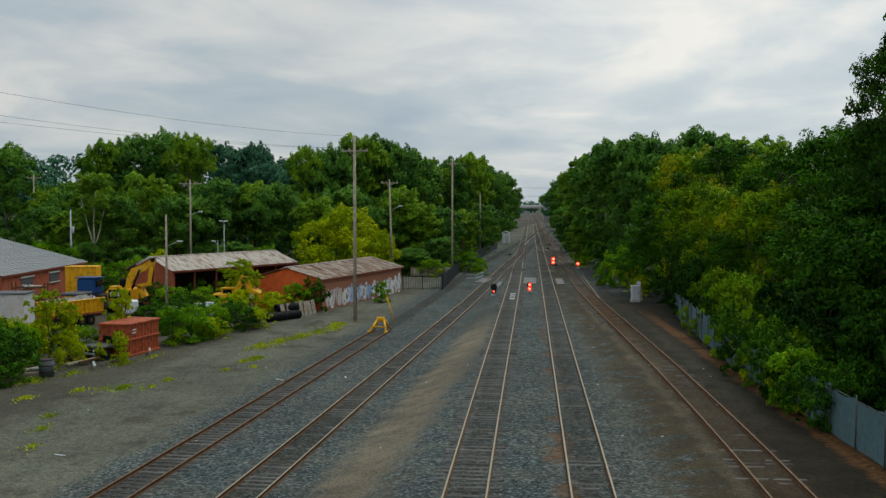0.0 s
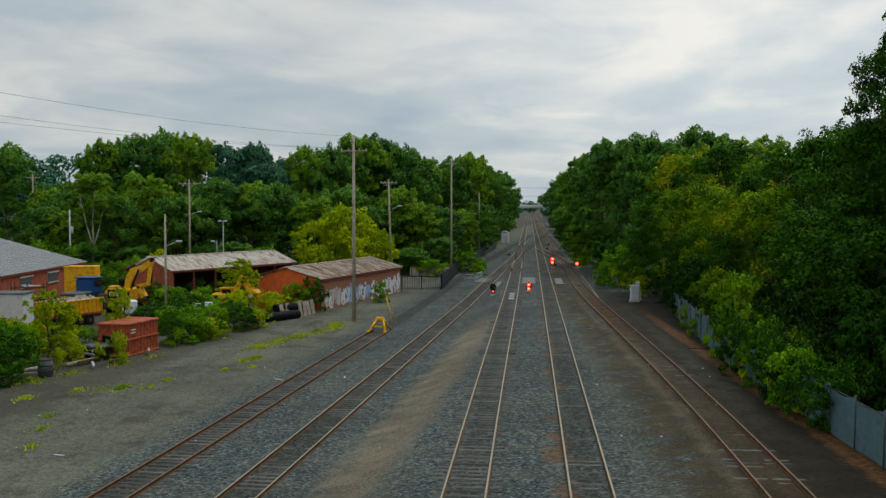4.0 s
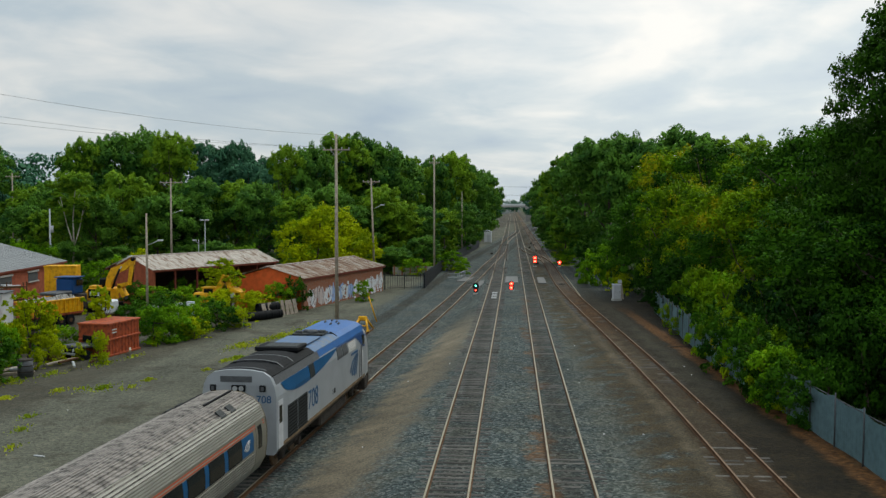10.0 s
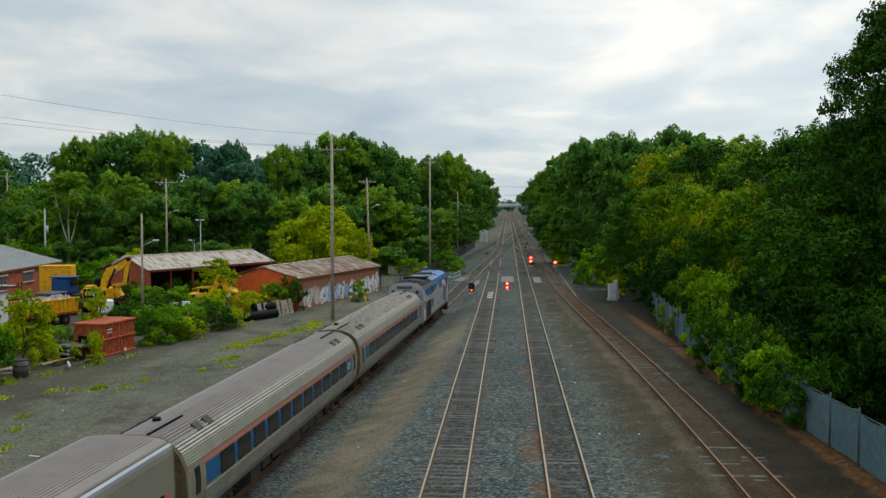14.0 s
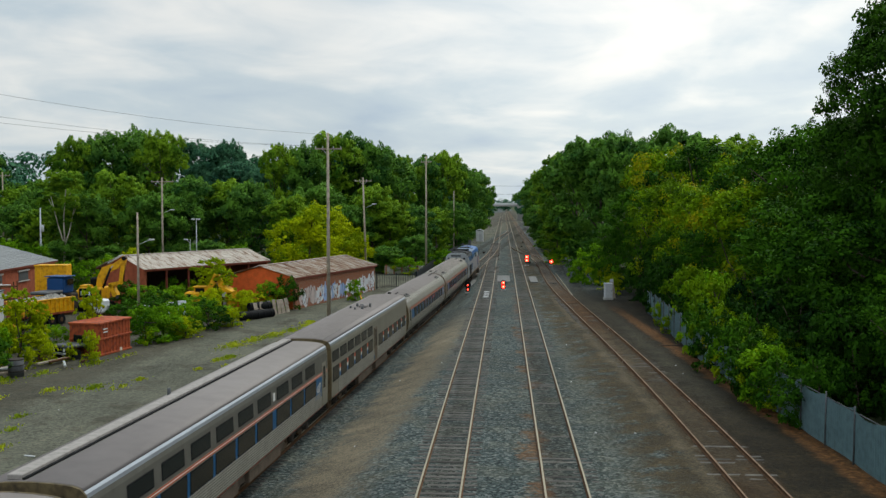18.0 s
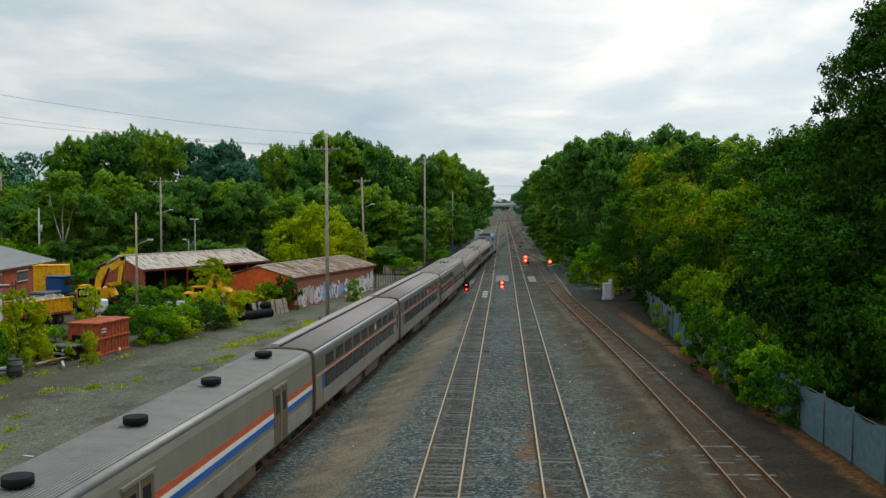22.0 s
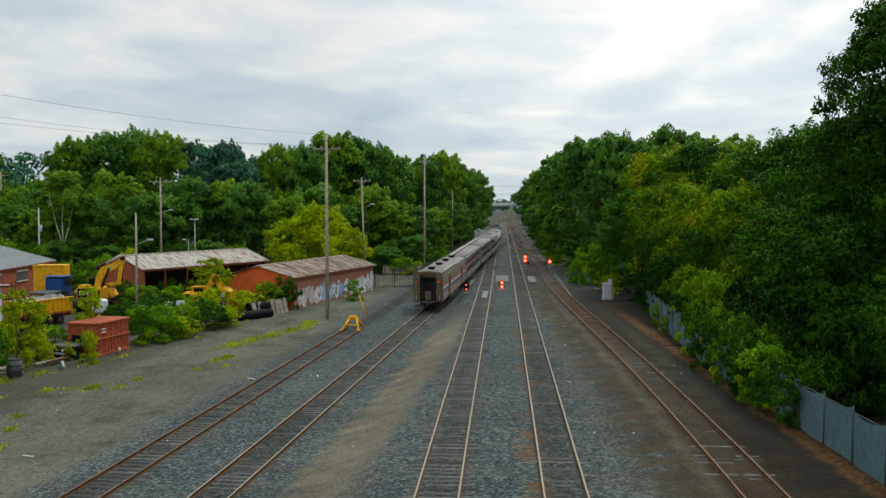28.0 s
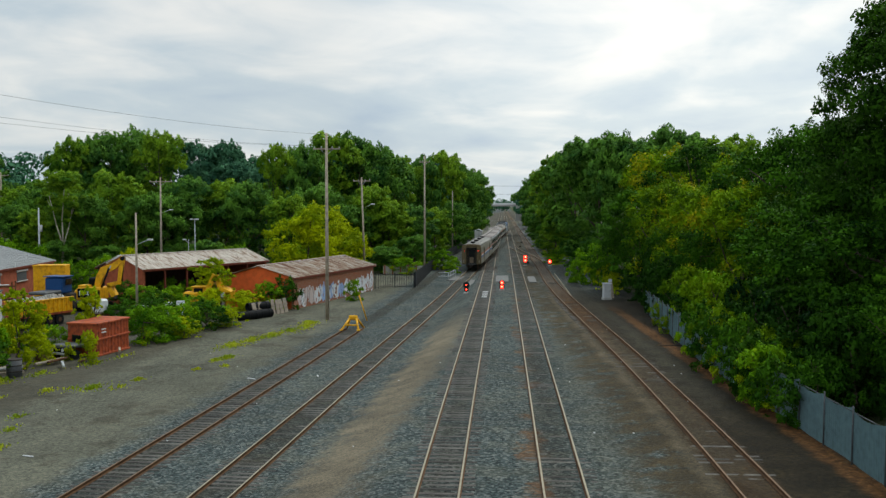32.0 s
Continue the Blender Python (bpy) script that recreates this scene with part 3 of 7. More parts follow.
def crown_blobs(rnd, h, w, base, boughs, shape=0.6, rough=0.3, pad=1.0, twigs=11):
    """Leafy boughs over a domed crown from base to h, w across, each a flat-bottomed cushion of small clumps."""
    out = []
    mid = base + (h - base) * shape
    for i in range(boughs):
        # even spread over the sphere, then shaken
        zz = 1 - 2 * ((i + 0.5) / boughs) ** 1.12
        az = i * 2.39996 + rnd.uniform(-0.35, 0.35)
        d = Vector((math.sqrt(1 - zz * zz) * math.cos(az), math.sqrt(1 - zz * zz) * math.sin(az), zz + rnd.uniform(-0.1, 0.1))).normalized()
        k = rnd.uniform(0.70, 1.0) * (1 + rough * (noise.noise(d * 2.1 + Vector((h, w, boughs))) + 0.05))
        br = min(w, h) * rnd.uniform(0.125, 0.215) * pad
        up = h - mid - br * 0.75 if d.z > 0 else mid - base
        side = (w / 2 - br * 0.55) * (1 - 0.3 * d.z * d.z if d.z < 0 else 1)
        c = Vector((d.x * k * side, d.y * k * side, mid + math.copysign(abs(d.z) ** 0.8, d.z) * min(k, 0.92) * up))
        root_ = c - Vector((d.x * br * 0.3, d.y * br * 0.3, br * 0.45))
        for j in range(twigs):
            e_ = Vector((rnd.gauss(0, 1), rnd.gauss(0, 1), abs(rnd.gauss(0, 0.8)) - 0.25)) + d * 0.5
            e_.normalize()
            r = br * rnd.uniform(0.22, 0.40)
            p = c + Vector((e_.x * br * 0.85, e_.y * br * 0.85, e_.z * br * 0.62)) * rnd.uniform(0.55, 1.0)
            out.append((p.x, p.y, p.z, r, rnd.uniform(0.6, 0.85), root_.x, root_.y, root_.z))
        # sprays growing out of the outline
        e_ = Vector((rnd.gauss(0, 0.5), rnd.gauss(0, 0.5), 0.6)) + d
        e_.normalize()
        for j in range(2):
            p = c + e_ * br * (0.6 + 0.2 * j)
            out.append((p.x, p.y, p.z, br * (0.32 - 0.07 * j), 0.9, root_.x, root_.y, root_.z))
    # the shaded heart of the crown
    for j in range(max(8, int(boughs * 0.7))):
        d = Vector((rnd.gauss(0, 1), rnd.gauss(0, 1), rnd.gauss(0.35, 1))).normalized() * rnd.uniform(0.1, 0.62)
        p = Vector((d.x * w / 2, d.y * w / 2, mid + d.z * (h - mid if d.z > 0 else mid - base)))
        out.append((p.x, p.y, p.z, min(w, h) * 0.105, 0.9, 0, 0, p.z - 1))
    return out


def trunk_mesh(rnd, h, r, blobs, limbs=9):
    bm = B()
    pts, p = [], Vector((0, 0, 0))
    for i in range(6):
        pts.append(p.copy())
        p = p + Vector((rnd.uniform(-0.25, 0.25), rnd.uniform(-0.25, 0.25), h / 6))
    pts.append(p)
    for i in range(6):
        rod(bm, pts[i], pts[i + 1], r * (1 - 0.14 * i), 7, r * (1 - 0.14 * (i + 1)))
    for b in rnd.sample(blobs, min(limbs, len(blobs))):
        s = pts[rnd.randrange(2, 6)]
        e_ = Vector(b[:3])
        if e_.z > s.z:
            mid = s.lerp(e_, 0.5) + Vector((0, 0, -0.06 * h))
            rod(bm, s, mid, r * 0.42, 5, r * 0.28)
            rod(bm, mid, e_, r * 0.28, 5, r * 0.08)
    me = bpy.data.meshes.new("trunk")
    bm.to_mesh(me)
    bm.free()
    me.materials.append(BARK)
    return me


TREE_KINDS = {}


def tree_kind(key, h, w, base, boughs, count, size, material, shape=0.55, seed=1, rough=0.3, pad=1.0, twigs=11, quads=True):
    rs, rp = np.random.RandomState(seed), random.Random(seed)
    blobs = crown_blobs(rp, h, w, base, boughs, shape, rough, pad, twigs)
    TREE_KINDS[key] = (leaf_cloud("crown", blobs, count, size, rs, material, quads=quads), trunk_mesh(rp, h * 0.8, 0.016 * h + 0.04, blobs))


def tree(key, x, y, s=1.0, sz=None, rz=0.0, label="", group="", name="tree", z=None):
    crown, trunk = TREE_KINDS[key]
    t = root(name, x, y, gz(x, y) - 0.1 if z is None else z, rz, label, "tree" if name == "tree" else "bush", group)
    t.scale = (s, s, sz or s)
    for nm, me in (("trunk", trunk), ("crown", crown)):
        new(nm, me).parent = t
    return t


# broad kinds: far ones carry larger leaves
tree_kind("tall_a", 20, 14, 0.6, 38, 21000, 0.25, LEAF_DARK, 0.55, 11, 0.35, 1.05, 14, quads=False)
tree_kind("tall_b", 20, 13, 0.3, 36, 21000, 0.25, LEAF_MID, 0.55, 12, 0.35, 1.05, 14, quads=False)
tree_kind("tall_c", 20, 15, 0.8, 42, 21000, 0.25, LEAF_DARK, 0.58, 13, 0.4, 1.0, 14, quads=False)
tree_kind("tall_d", 20, 12, 2.5, 32, 17000, 0.21, LEAF_MID, 0.66, 23, 0.7, 0.95, 13, quads=False)
tree_kind("tall_e", 20, 14, 1.0, 40, 20000, 0.25, LEAF_HAZE, 0.58, 33, 0.4, 1.0, 13, quads=False)
tree_kind("light", 11, 11, 0.8, 46, 12500, 0.16, LEAF_LIGHT, 0.5, 14, 0.6, 0.82, 12)
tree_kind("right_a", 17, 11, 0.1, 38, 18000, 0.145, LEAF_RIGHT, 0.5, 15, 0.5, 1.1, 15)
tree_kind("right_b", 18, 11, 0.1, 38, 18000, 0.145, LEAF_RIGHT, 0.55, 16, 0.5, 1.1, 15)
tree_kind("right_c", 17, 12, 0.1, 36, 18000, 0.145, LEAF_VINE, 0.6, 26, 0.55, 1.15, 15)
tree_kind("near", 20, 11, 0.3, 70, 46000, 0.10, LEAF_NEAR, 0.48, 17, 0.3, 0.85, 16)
# the thicket's darkness is shade carried by its leaf colour
tree_kind("bush_dark", 4, 4.8, -0.4, 18, 4600, 0.09, LEAF_SHADED, 0.45, 29, 0.5, 1.3, 10)
tree_kind("bush_vine", 4, 4.8, -0.4, 18, 5200, 0.09, LEAF_VINE, 0.45, 30, 0.6, 1.3, 10)
tree_kind("bush", 4, 4.6, -0.7, 20, 5200, 0.095, LEAF_BUSH, 0.42, 18, 0.5, 1.25, 10)
tree_kind("bush_b", 4, 4.8, -0.7, 20, 5200, 0.095, LEAF_RIGHT, 0.45, 28, 0.5, 1.25, 10)
tree_kind("bush_light", 4, 4.2, -0.5, 38, 5200, 0.085, LEAF_LIGHT, 0.55, 19, 0.9, 0.8, 8)
tree_kind("sapling", 5, 2.8, 0.1, 36, 4200, 0.085, LEAF_LIGHT, 0.6, 20, 0.9, 0.9, 7)
# left woods: kind, place, spread, height
WOODS = [
    ("tall_e", -45.0, 186, 0.8, 0.92),
    ("tall_e", -53.0, 192, 0.9, 0.98),
    ("tall_b", -85.0, 198, 0.8, 0.8),
    ("tall_a", -100.0, 205, 1.0, 0.8),
    ("tall_a", -24.0, 178, 0.6, 0.7),
    ("tall_b", -87.4, 172, 0.85, 0.71),
    ("tall_a", -97.5, 176, 0.92, 1.14),
    ("tall_c", -80.5, 168, 0.69, 0.68),
    ("tall_e", -107.9, 190, 1.0, 1.12),
    ("tall_d", -78.7, 176, 0.69, 1.16),
    ("tall_a", -75.8, 180, 0.85, 1.2),
    ("tall_c", -72.0, 186, 1.08, 1.29),
    ("tall_d", -63.3, 180, 0.85, 1.23),
    ("tall_e", -71.4, 225, 1.0, 1.30),
    ("tall_e", -64.7, 228, 0.92, 1.30),
    ("tall_e", -59.6, 236, 0.92, 1.14),
    ("tall_b", -73.3, 160, 0.69, 0.75),
    ("tall_b", -63.8, 158, 0.77, 0.84),
    ("tall_a", -52.2, 160, 0.77, 0.79),
    ("tall_b", -47.3, 166, 0.85, 0.77),
    ("tall_c", -41.8, 160, 0.69, 0.74),
    ("tall_d", -39.9, 172, 0.58, 1.08),
    ("tall_c", -36.4, 176, 0.69, 1.10),
    ("tall_b", -32.0, 182, 0.92, 1.24),
    ("tall_a", -28.4, 186, 0.85, 1.24),
    ("tall_c", -24.3, 190, 0.85, 1.13),
    ("tall_a", -30.1, 158, 0.77, 0.72),
    ("tall_b", -21.6, 160, 0.69, 0.72),
    ("tall_d", -21.3, 200, 0.77, 1.04),
    ("tall_a", -17.8, 214, 0.69, 1.09),
    ("tall_b", -13.3, 222, 0.85, 1.17),
    ("tall_b", -18.4, 160, 0.62, 0.58),
    ("tall_a", -15.3, 165, 0.62, 0.54),
    ("tall_b", -12.5, 182, 0.54, 0.51),
    ("tall_c", -10.0, 205, 0.54, 0.57),
    ("tall_c", -11.4, 250, 0.92, 1.08),
    ("tall_a", -9.4, 290, 0.92, 1.07),
    ("tall_b", -9.6, 345, 0.92, 1.01),
    ("tall_c", -10.7, 410, 1.0, 0.98),
    ("tall_e", -12.3, 490, 1.08, 0.98),
    ("tall_e", -14.8, 590, 1.23, 0.98),
    ("tall_e", -18.7, 700, 1.38, 0.98),
    ("tall_b", -10.7, 268, 0.46, 0.38),
    ("tall_a", -10.7, 330, 0.54, 0.46),
    ("tall_a", -56.0, 152, 0.62, 0.65),
    ("tall_c", -53.4, 155, 0.62, 0.63),
    ("tall_c", -65.1, 150, 0.62, 0.65),
    ("tall_b", -73.3, 150, 0.54, 0.52),
    ("tall_c", -77.9, 152, 0.54, 0.56),
    ("tall_b", -33.4, 152, 0.62, 0.63),
    ("tall_c", -25.2, 156, 0.62, 0.56),
]
# low growth closing the wood's foot
WOODS += [("tall_%s" % "abc"[i % 3], -92 + 5.2 * i + 1.5 * math.sin(i * 2.3), 149 + 6 * math.cos(i * 1.7), 0.42, 0.26 + 0.07 * math.sin(i * 3.1)) for i in range(16)]
rt = random.Random(5)
WOOD_LABEL = {"tall_a": "tall dark green broadleaf tree in the woods", "tall_b": "leafy mid-green tree at the wood's edge", "tall_c": "broad dark green tree with layered crown", "tall_d": "tall airy green tree with a ragged crown", "tall_e": "tall tree deep in the woods, leaves tinted for haze"}
for k, x, y, s, sz in WOODS:
    tree(k, x, y, s, sz, rt.uniform(0, 360), WOOD_LABEL[k], "woods beside the yard")
# a deeper row that shows between the crowns
for i, (k, x, y, s, sz) in enumerate((("tall_e", -17.0, 242, 0.9, 1.1), ("tall_a", -23.5, 228, 0.85, 1.0), ("tall_e", -30.0, 216, 0.9, 1.05), ("tall_e", -37.5, 212, 0.95, 1.12), ("tall_e", -46.0, 214, 0.9, 0.96),
                                       ("tall_e", -54.0, 216, 0.9, 0.98), ("tall_a", -80.0, 214, 0.9, 1.0), ("tall_e", -88.0, 216, 0.9, 0.9), ("tall_e", -96.0, 214, 0.9, 0.9))):
    tree(k, x, y, s, sz, 77 * i, WOOD_LABEL[k], "woods beside the yard")
PALEBARK = mat("pale_grey_bark", (0.42, 0.38, 0.30), 0.95, 0, 1, 0.35, 0.8, 14)


def pale_tree(x, y):
    t = root("tree", x, y, gz(x, y) - 0.1, 20, "forked pale-barked tree with bare lower limbs", "tree", "woods beside the yard")
    bm = B()
    rod(bm, (0, 0, 0), (0.2, 0, 4.5), 0.24, 8, 0.18)
    for tip, bend, r in (((-1.7, 0.4, 12.0), (-0.7, 0.1, 7.5), 0.12), ((0.5, -0.5, 13.0), (0.1, -0.2, 8.5), 0.13), ((1.8, 0.5, 11.5), (1.0, 0.1, 7.2), 0.11)):
        rod(bm, (0.2, 0, 4.4), bend, r, 7, r * 0.8)
        rod(bm, bend, tip, r * 0.8, 7, 0.05)
        mid = Vector(bend).lerp(Vector(tip), 0.4)
        rod(bm, mid, mid + Vector((0.9 if tip[0] > 0 else -0.9, 0.3, 2.2)), r * 0.4, 6, 0.03)
    part("trunk", bm, PALEBARK, t)
    c = new("crown", TREE_KINDS["tall_d"][0])
    c.parent = t
    c.matrix_basis = pose(0, 0.6, 6.2, 0, 0, 130) @ Matrix.Diagonal((0.72, 0.6, 0.5, 1))


pale_tree(-66.6, 145)
tree("light", -25.6, 130, 1.08, 1.04, 40, "yellow-green rounded tree behind the brick shed")
tree("light", -21.2, 136, 0.6, 0.72, 140, "smaller yellow-green tree behind the brick shed")

# right row
RIGHT = [
    ("tall_a", 15.5, 160, 1.15, 1.12),
    ("tall_c", 13.2, 178, 0.85, 1.13),
    ("tall_b", 12.0, 215, 0.85, 1.12),
    ("tall_d", 11.8, 265, 0.92, 1.05),
    ("tall_c", 12.0, 330, 1.0, 1.06),
    ("tall_b", 13.4, 420, 1.08, 1.05),
    ("tall_e", 14.3, 520, 1.15, 1.02),
    ("tall_e", 16.5, 640, 1.23, 1.02),
    ("tall_c", 19.2, 150, 0.85, 1.07),
    ("tall_a", 24.2, 140, 0.92, 1.09),
    ("tall_d", 28.2, 125, 0.85, 0.95),
    ("right_c", 18.7, 118, 0.92, 1.06),
    ("right_b", 21.4, 108, 1.0, 1.02),
    ("right_c", 23.2, 98, 0.88, 0.92),
    ("right_b", 23.2, 86, 0.91, 0.93),
    ("right_a", 22.4, 76, 0.86, 0.99),
    ("right_a", 22.5, 68, 0.75, 0.97),
    ("right_b", 15.3, 112, 0.73, 0.73),
    ("right_c", 17.0, 100, 0.73, 0.79),
    ("right_c", 18.3, 90, 0.67, 0.74),
    ("right_c", 18.9, 78, 0.73, 0.73),
    ("right_a", 18.9, 66, 0.73, 0.64),
    ("right_a", 19.0, 58, 0.73, 0.69),
    ("right_b", 19.0, 50, 0.73, 0.58),
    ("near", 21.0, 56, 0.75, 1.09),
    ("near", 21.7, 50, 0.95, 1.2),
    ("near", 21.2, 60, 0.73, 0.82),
    ("tall_b", 9.5, 175, 0.54, 0.44),
    ("tall_c", 9.7, 225, 0.62, 0.47),
    ("tall_a", 10.8, 290, 0.69, 0.53),
    ("right_a", 13.4, 118, 0.64, 0.50),
    ("right_b", 18.2, 42, 0.5, 0.42),
    ("right_a", 17.2, 48, 0.45, 0.38),
    ("right_b", 19.5, 37, 0.5, 0.40),
    ("right_a", 16.6, 84, 0.45, 0.50),
    ("right_b", 16.0, 92, 0.45, 0.50),
]
RIGHT_LABEL = {"right_c": "tree smothered in yellow-green vines by the fence", "right_a": "green tree hung with vines along the fence", "right_b": "dense vine-covered tree leaning over the fence", "near": "very tall dark green tree by the slatted fence", **WOOD_LABEL}
for k, x, y, s, sz in RIGHT:
    tree(k, x, y, s, sz, rt.uniform(0, 360), RIGHT_LABEL[k], "trees along the fence")


# ---- bushes: kind, place, spread, height ----
YARD_BUSHES = [
    ("bush_b", -33.4, 59.0, 1.0, 0.86),
    ("bush_b", -35.6, 61.8, 1.1, 1.0),
    ("bush_b", -32.6, 57.2, 0.62, 0.55),
    ("bush", -34.4, 63.6, 0.75, 0.9),
    ("bush", -38.0, 65.0, 0.9, 1.05),
    ("bush_light", -36.4, 64.6, 0.5, 0.95),
    ("bush_light", -31.9, 63.9, 0.26, 0.42),
    ("bush_light", -31.6, 66.2, 0.33, 0.42),
    ("bush_light", -30.9, 67.9, 0.28, 0.36),
    ("bush_light", -29.0, 67.0, 0.36, 0.62),
    ("bush_light", -28.3, 66.2, 0.2, 0.26),
    ("sapling", -34.5, 67.5, 1.05, 1.08),
    ("sapling", -33.4, 68.6, 0.7, 0.85),
    ("bush_light", -33.0, 67.4, 0.5, 0.62),
    ("sapling", -31.6, 73.2, 0.85, 1.02),
    ("bush_light", -31.4, 72.0, 0.45, 0.6),
    ("bush_light", -36.5, 70.0, 0.6, 0.72),
    ("bush", -38.5, 70.0, 0.8, 0.72),
    ("bush_light", -39.6, 72.0, 0.6, 0.7),
    ("bush", -33.6, 71.6, 0.6, 0.6),
    ("bush", -37.0, 74.0, 0.7, 0.6),
    ("bush", -28.4, 76.5, 0.87, 0.84),
    ("bush", -27.8, 78.5, 0.88, 0.84),
    ("bush_b", -32.9, 84, 0.94, 0.78),
    ("bush", -27.2, 82, 0.82, 0.77),
    ("bush_b", -26.4, 86, 0.87, 0.71),
    ("bush", -25.8, 88.5, 0.65, 0.53),
    ("bush_b", -31.7, 88, 1.05, 0.72),
    ("bush_light", -24.6, 87.5, 0.55, 0.47),
    ("bush_light", -26.6, 80, 0.70, 0.50),
    ("bush", -29.6, 93, 0.86, 0.67),
    ("bush_light", -28.9, 96, 0.86, 0.75),
    ("bush_light", -26.6, 99.5, 1.18, 0.62),
    ("bush", -24.3, 101, 0.85, 0.86),
    ("bush_b", -22.9, 101.5, 0.72, 1.00),
    ("bush_light", -25.8, 97, 0.60, 0.49),
    ("bush_b", -40.3, 103, 0.91, 0.81),
    ("bush", -37.4, 101, 1.17, 0.74),
    ("bush_b", -35.0, 97, 0.83, 0.67),
    ("bush", -35.6, 104, 0.92, 0.66),
    ("sapling", -30.5, 101, 1.61, 1.16),
    ("sapling", -28.9, 99, 1.14, 0.96),
    ("bush", -38.2, 110, 0.79, 0.79),
    ("bush", -36.6, 112, 0.73, 0.68),
    ("bush", -17.1, 111.9, 0.50, 0.70),
    ("bush", -53.0, 122, 1.12, 1.11),
    ("bush", -58.7, 128, 1.00, 0.93),
    ("bush", -51.7, 126, 0.99, 1.19),
    ("bush", -65.9, 135, 1.06, 1.42),
    ("bush", -70.8, 138, 1.44, 1.60),
    ("bush_light", -54.0, 140, 0.91, 1.18),
    ("bush", -38.2, 140, 1.10, 1.39),
    ("bush", -31.0, 145, 1.33, 1.35),
    ("bush_b", -46.0, 125, 0.94, 0.80),
    ("bush", -51.4, 130, 0.97, 1.10),
    ("bush_b", -55.8, 125, 0.94, 0.79),
]
LINE_BUSHES = [
    ("bush_b", 13.2, 44.6, 0.5, 0.62),
    ("bush_b", 13.2, 46.8, 0.62, 0.8),
    ("bush", 13.0, 49.3, 0.6, 0.85),
    ("bush_b", 13.1, 51.5, 0.7, 0.9),
    ("bush_b", 12.6, 141, 1.2, 1.3),
    ("bush", 11.9, 125.6, 1.3, 1.5),
    ("bush", 13.2, 190, 1.7, 1.6),
    ("bush", 13.4, 208, 1.5, 1.3),
    ("bush_light", 12.8, 232, 1.5, 1.0),
    ("bush", 14.0, 262, 2.0, 1.7),
    ("bush", 14.2, 300, 2.0, 1.6),
    ("bush_b", 13.4, 162, 1.6, 1.5),
    ("bush_light", 12.5, 117.2, 0.67, 0.84),
    ("bush", 9.6, 129.1, 0.67, 0.89),
    ("bush", -9.5, 158, 1.24, 0.89),
    ("bush", -12.1, 162, 1.06, 0.61),
    ("bush", -7.7, 150, 0.59, 0.66),
    ("bush", -14.4, 148, 1.16, 0.73),
    ("bush", -17.2, 150, 1.18, 0.81),
    ("bush", 9.3, 172, 1.01, 0.50),
    ("bush", 9.7, 235, 1.23, 0.76),
    ("bush_b", 14.3, 44.5, 0.71, 0.88),
    ("bush_b", 14.7, 46.6, 0.72, 0.79),
    ("bush", 13.2, 48.8, 0.77, 0.85),
    ("bush_b", 13.3, 50.6, 0.81, 0.91),
    ("bush_vine", 13.8, 52.8, 0.69, 0.97),
    ("bush_b", 13.2, 55, 0.73, 1.03),
    ("bush", 13.4, 57.2, 0.75, 0.98),
    ("bush_b", 12.9, 59.2, 0.75, 0.96),
    ("bush_vine", 13.2, 61.4, 0.60, 1.03),
    ("bush_b", 13.2, 63.4, 0.75, 1.04),
    ("bush", 13.3, 65.6, 0.79, 0.89),
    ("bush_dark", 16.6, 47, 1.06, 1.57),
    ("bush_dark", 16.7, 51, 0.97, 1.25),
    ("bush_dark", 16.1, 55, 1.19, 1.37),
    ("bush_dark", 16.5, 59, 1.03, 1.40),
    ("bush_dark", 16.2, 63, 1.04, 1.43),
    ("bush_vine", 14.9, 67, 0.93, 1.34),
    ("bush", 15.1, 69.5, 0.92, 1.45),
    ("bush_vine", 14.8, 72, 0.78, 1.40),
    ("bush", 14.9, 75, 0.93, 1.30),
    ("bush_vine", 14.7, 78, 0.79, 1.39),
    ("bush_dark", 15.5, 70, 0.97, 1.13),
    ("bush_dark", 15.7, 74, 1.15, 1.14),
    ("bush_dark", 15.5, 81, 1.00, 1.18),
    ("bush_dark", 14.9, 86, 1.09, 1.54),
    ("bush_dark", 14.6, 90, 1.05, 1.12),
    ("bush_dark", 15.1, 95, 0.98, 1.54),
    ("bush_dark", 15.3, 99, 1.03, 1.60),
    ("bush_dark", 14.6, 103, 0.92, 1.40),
    ("bush_vine", 12.9, 81.5, 0.30, 0.55),
    ("bush_vine", 12.6, 76.5, 0.25, 0.40),
    ("bush_light", 12.3, 110.5, 0.55, 0.70),
]
BUSH_LABEL = {"bush_dark": "thicket behind the slatted fence, leaves darkened as in shade", "bush_vine": "yellow-green vines sprawling over the slatted fence", "bush_b": "ragged green bush growing wild", "bush": "leafy green bush growing wild", "bush_light": "yellow-green bush of rank weeds", "sapling": "spindly yellow-green sapling among the junk"}
for k, x, y, s, sz in YARD_BUSHES:
    tree(k, x, y, s, sz, rt.uniform(0, 360), BUSH_LABEL[k], "bushes round the equipment yard", "bush")
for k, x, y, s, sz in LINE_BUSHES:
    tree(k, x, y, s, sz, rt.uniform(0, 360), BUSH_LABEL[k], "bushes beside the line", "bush")


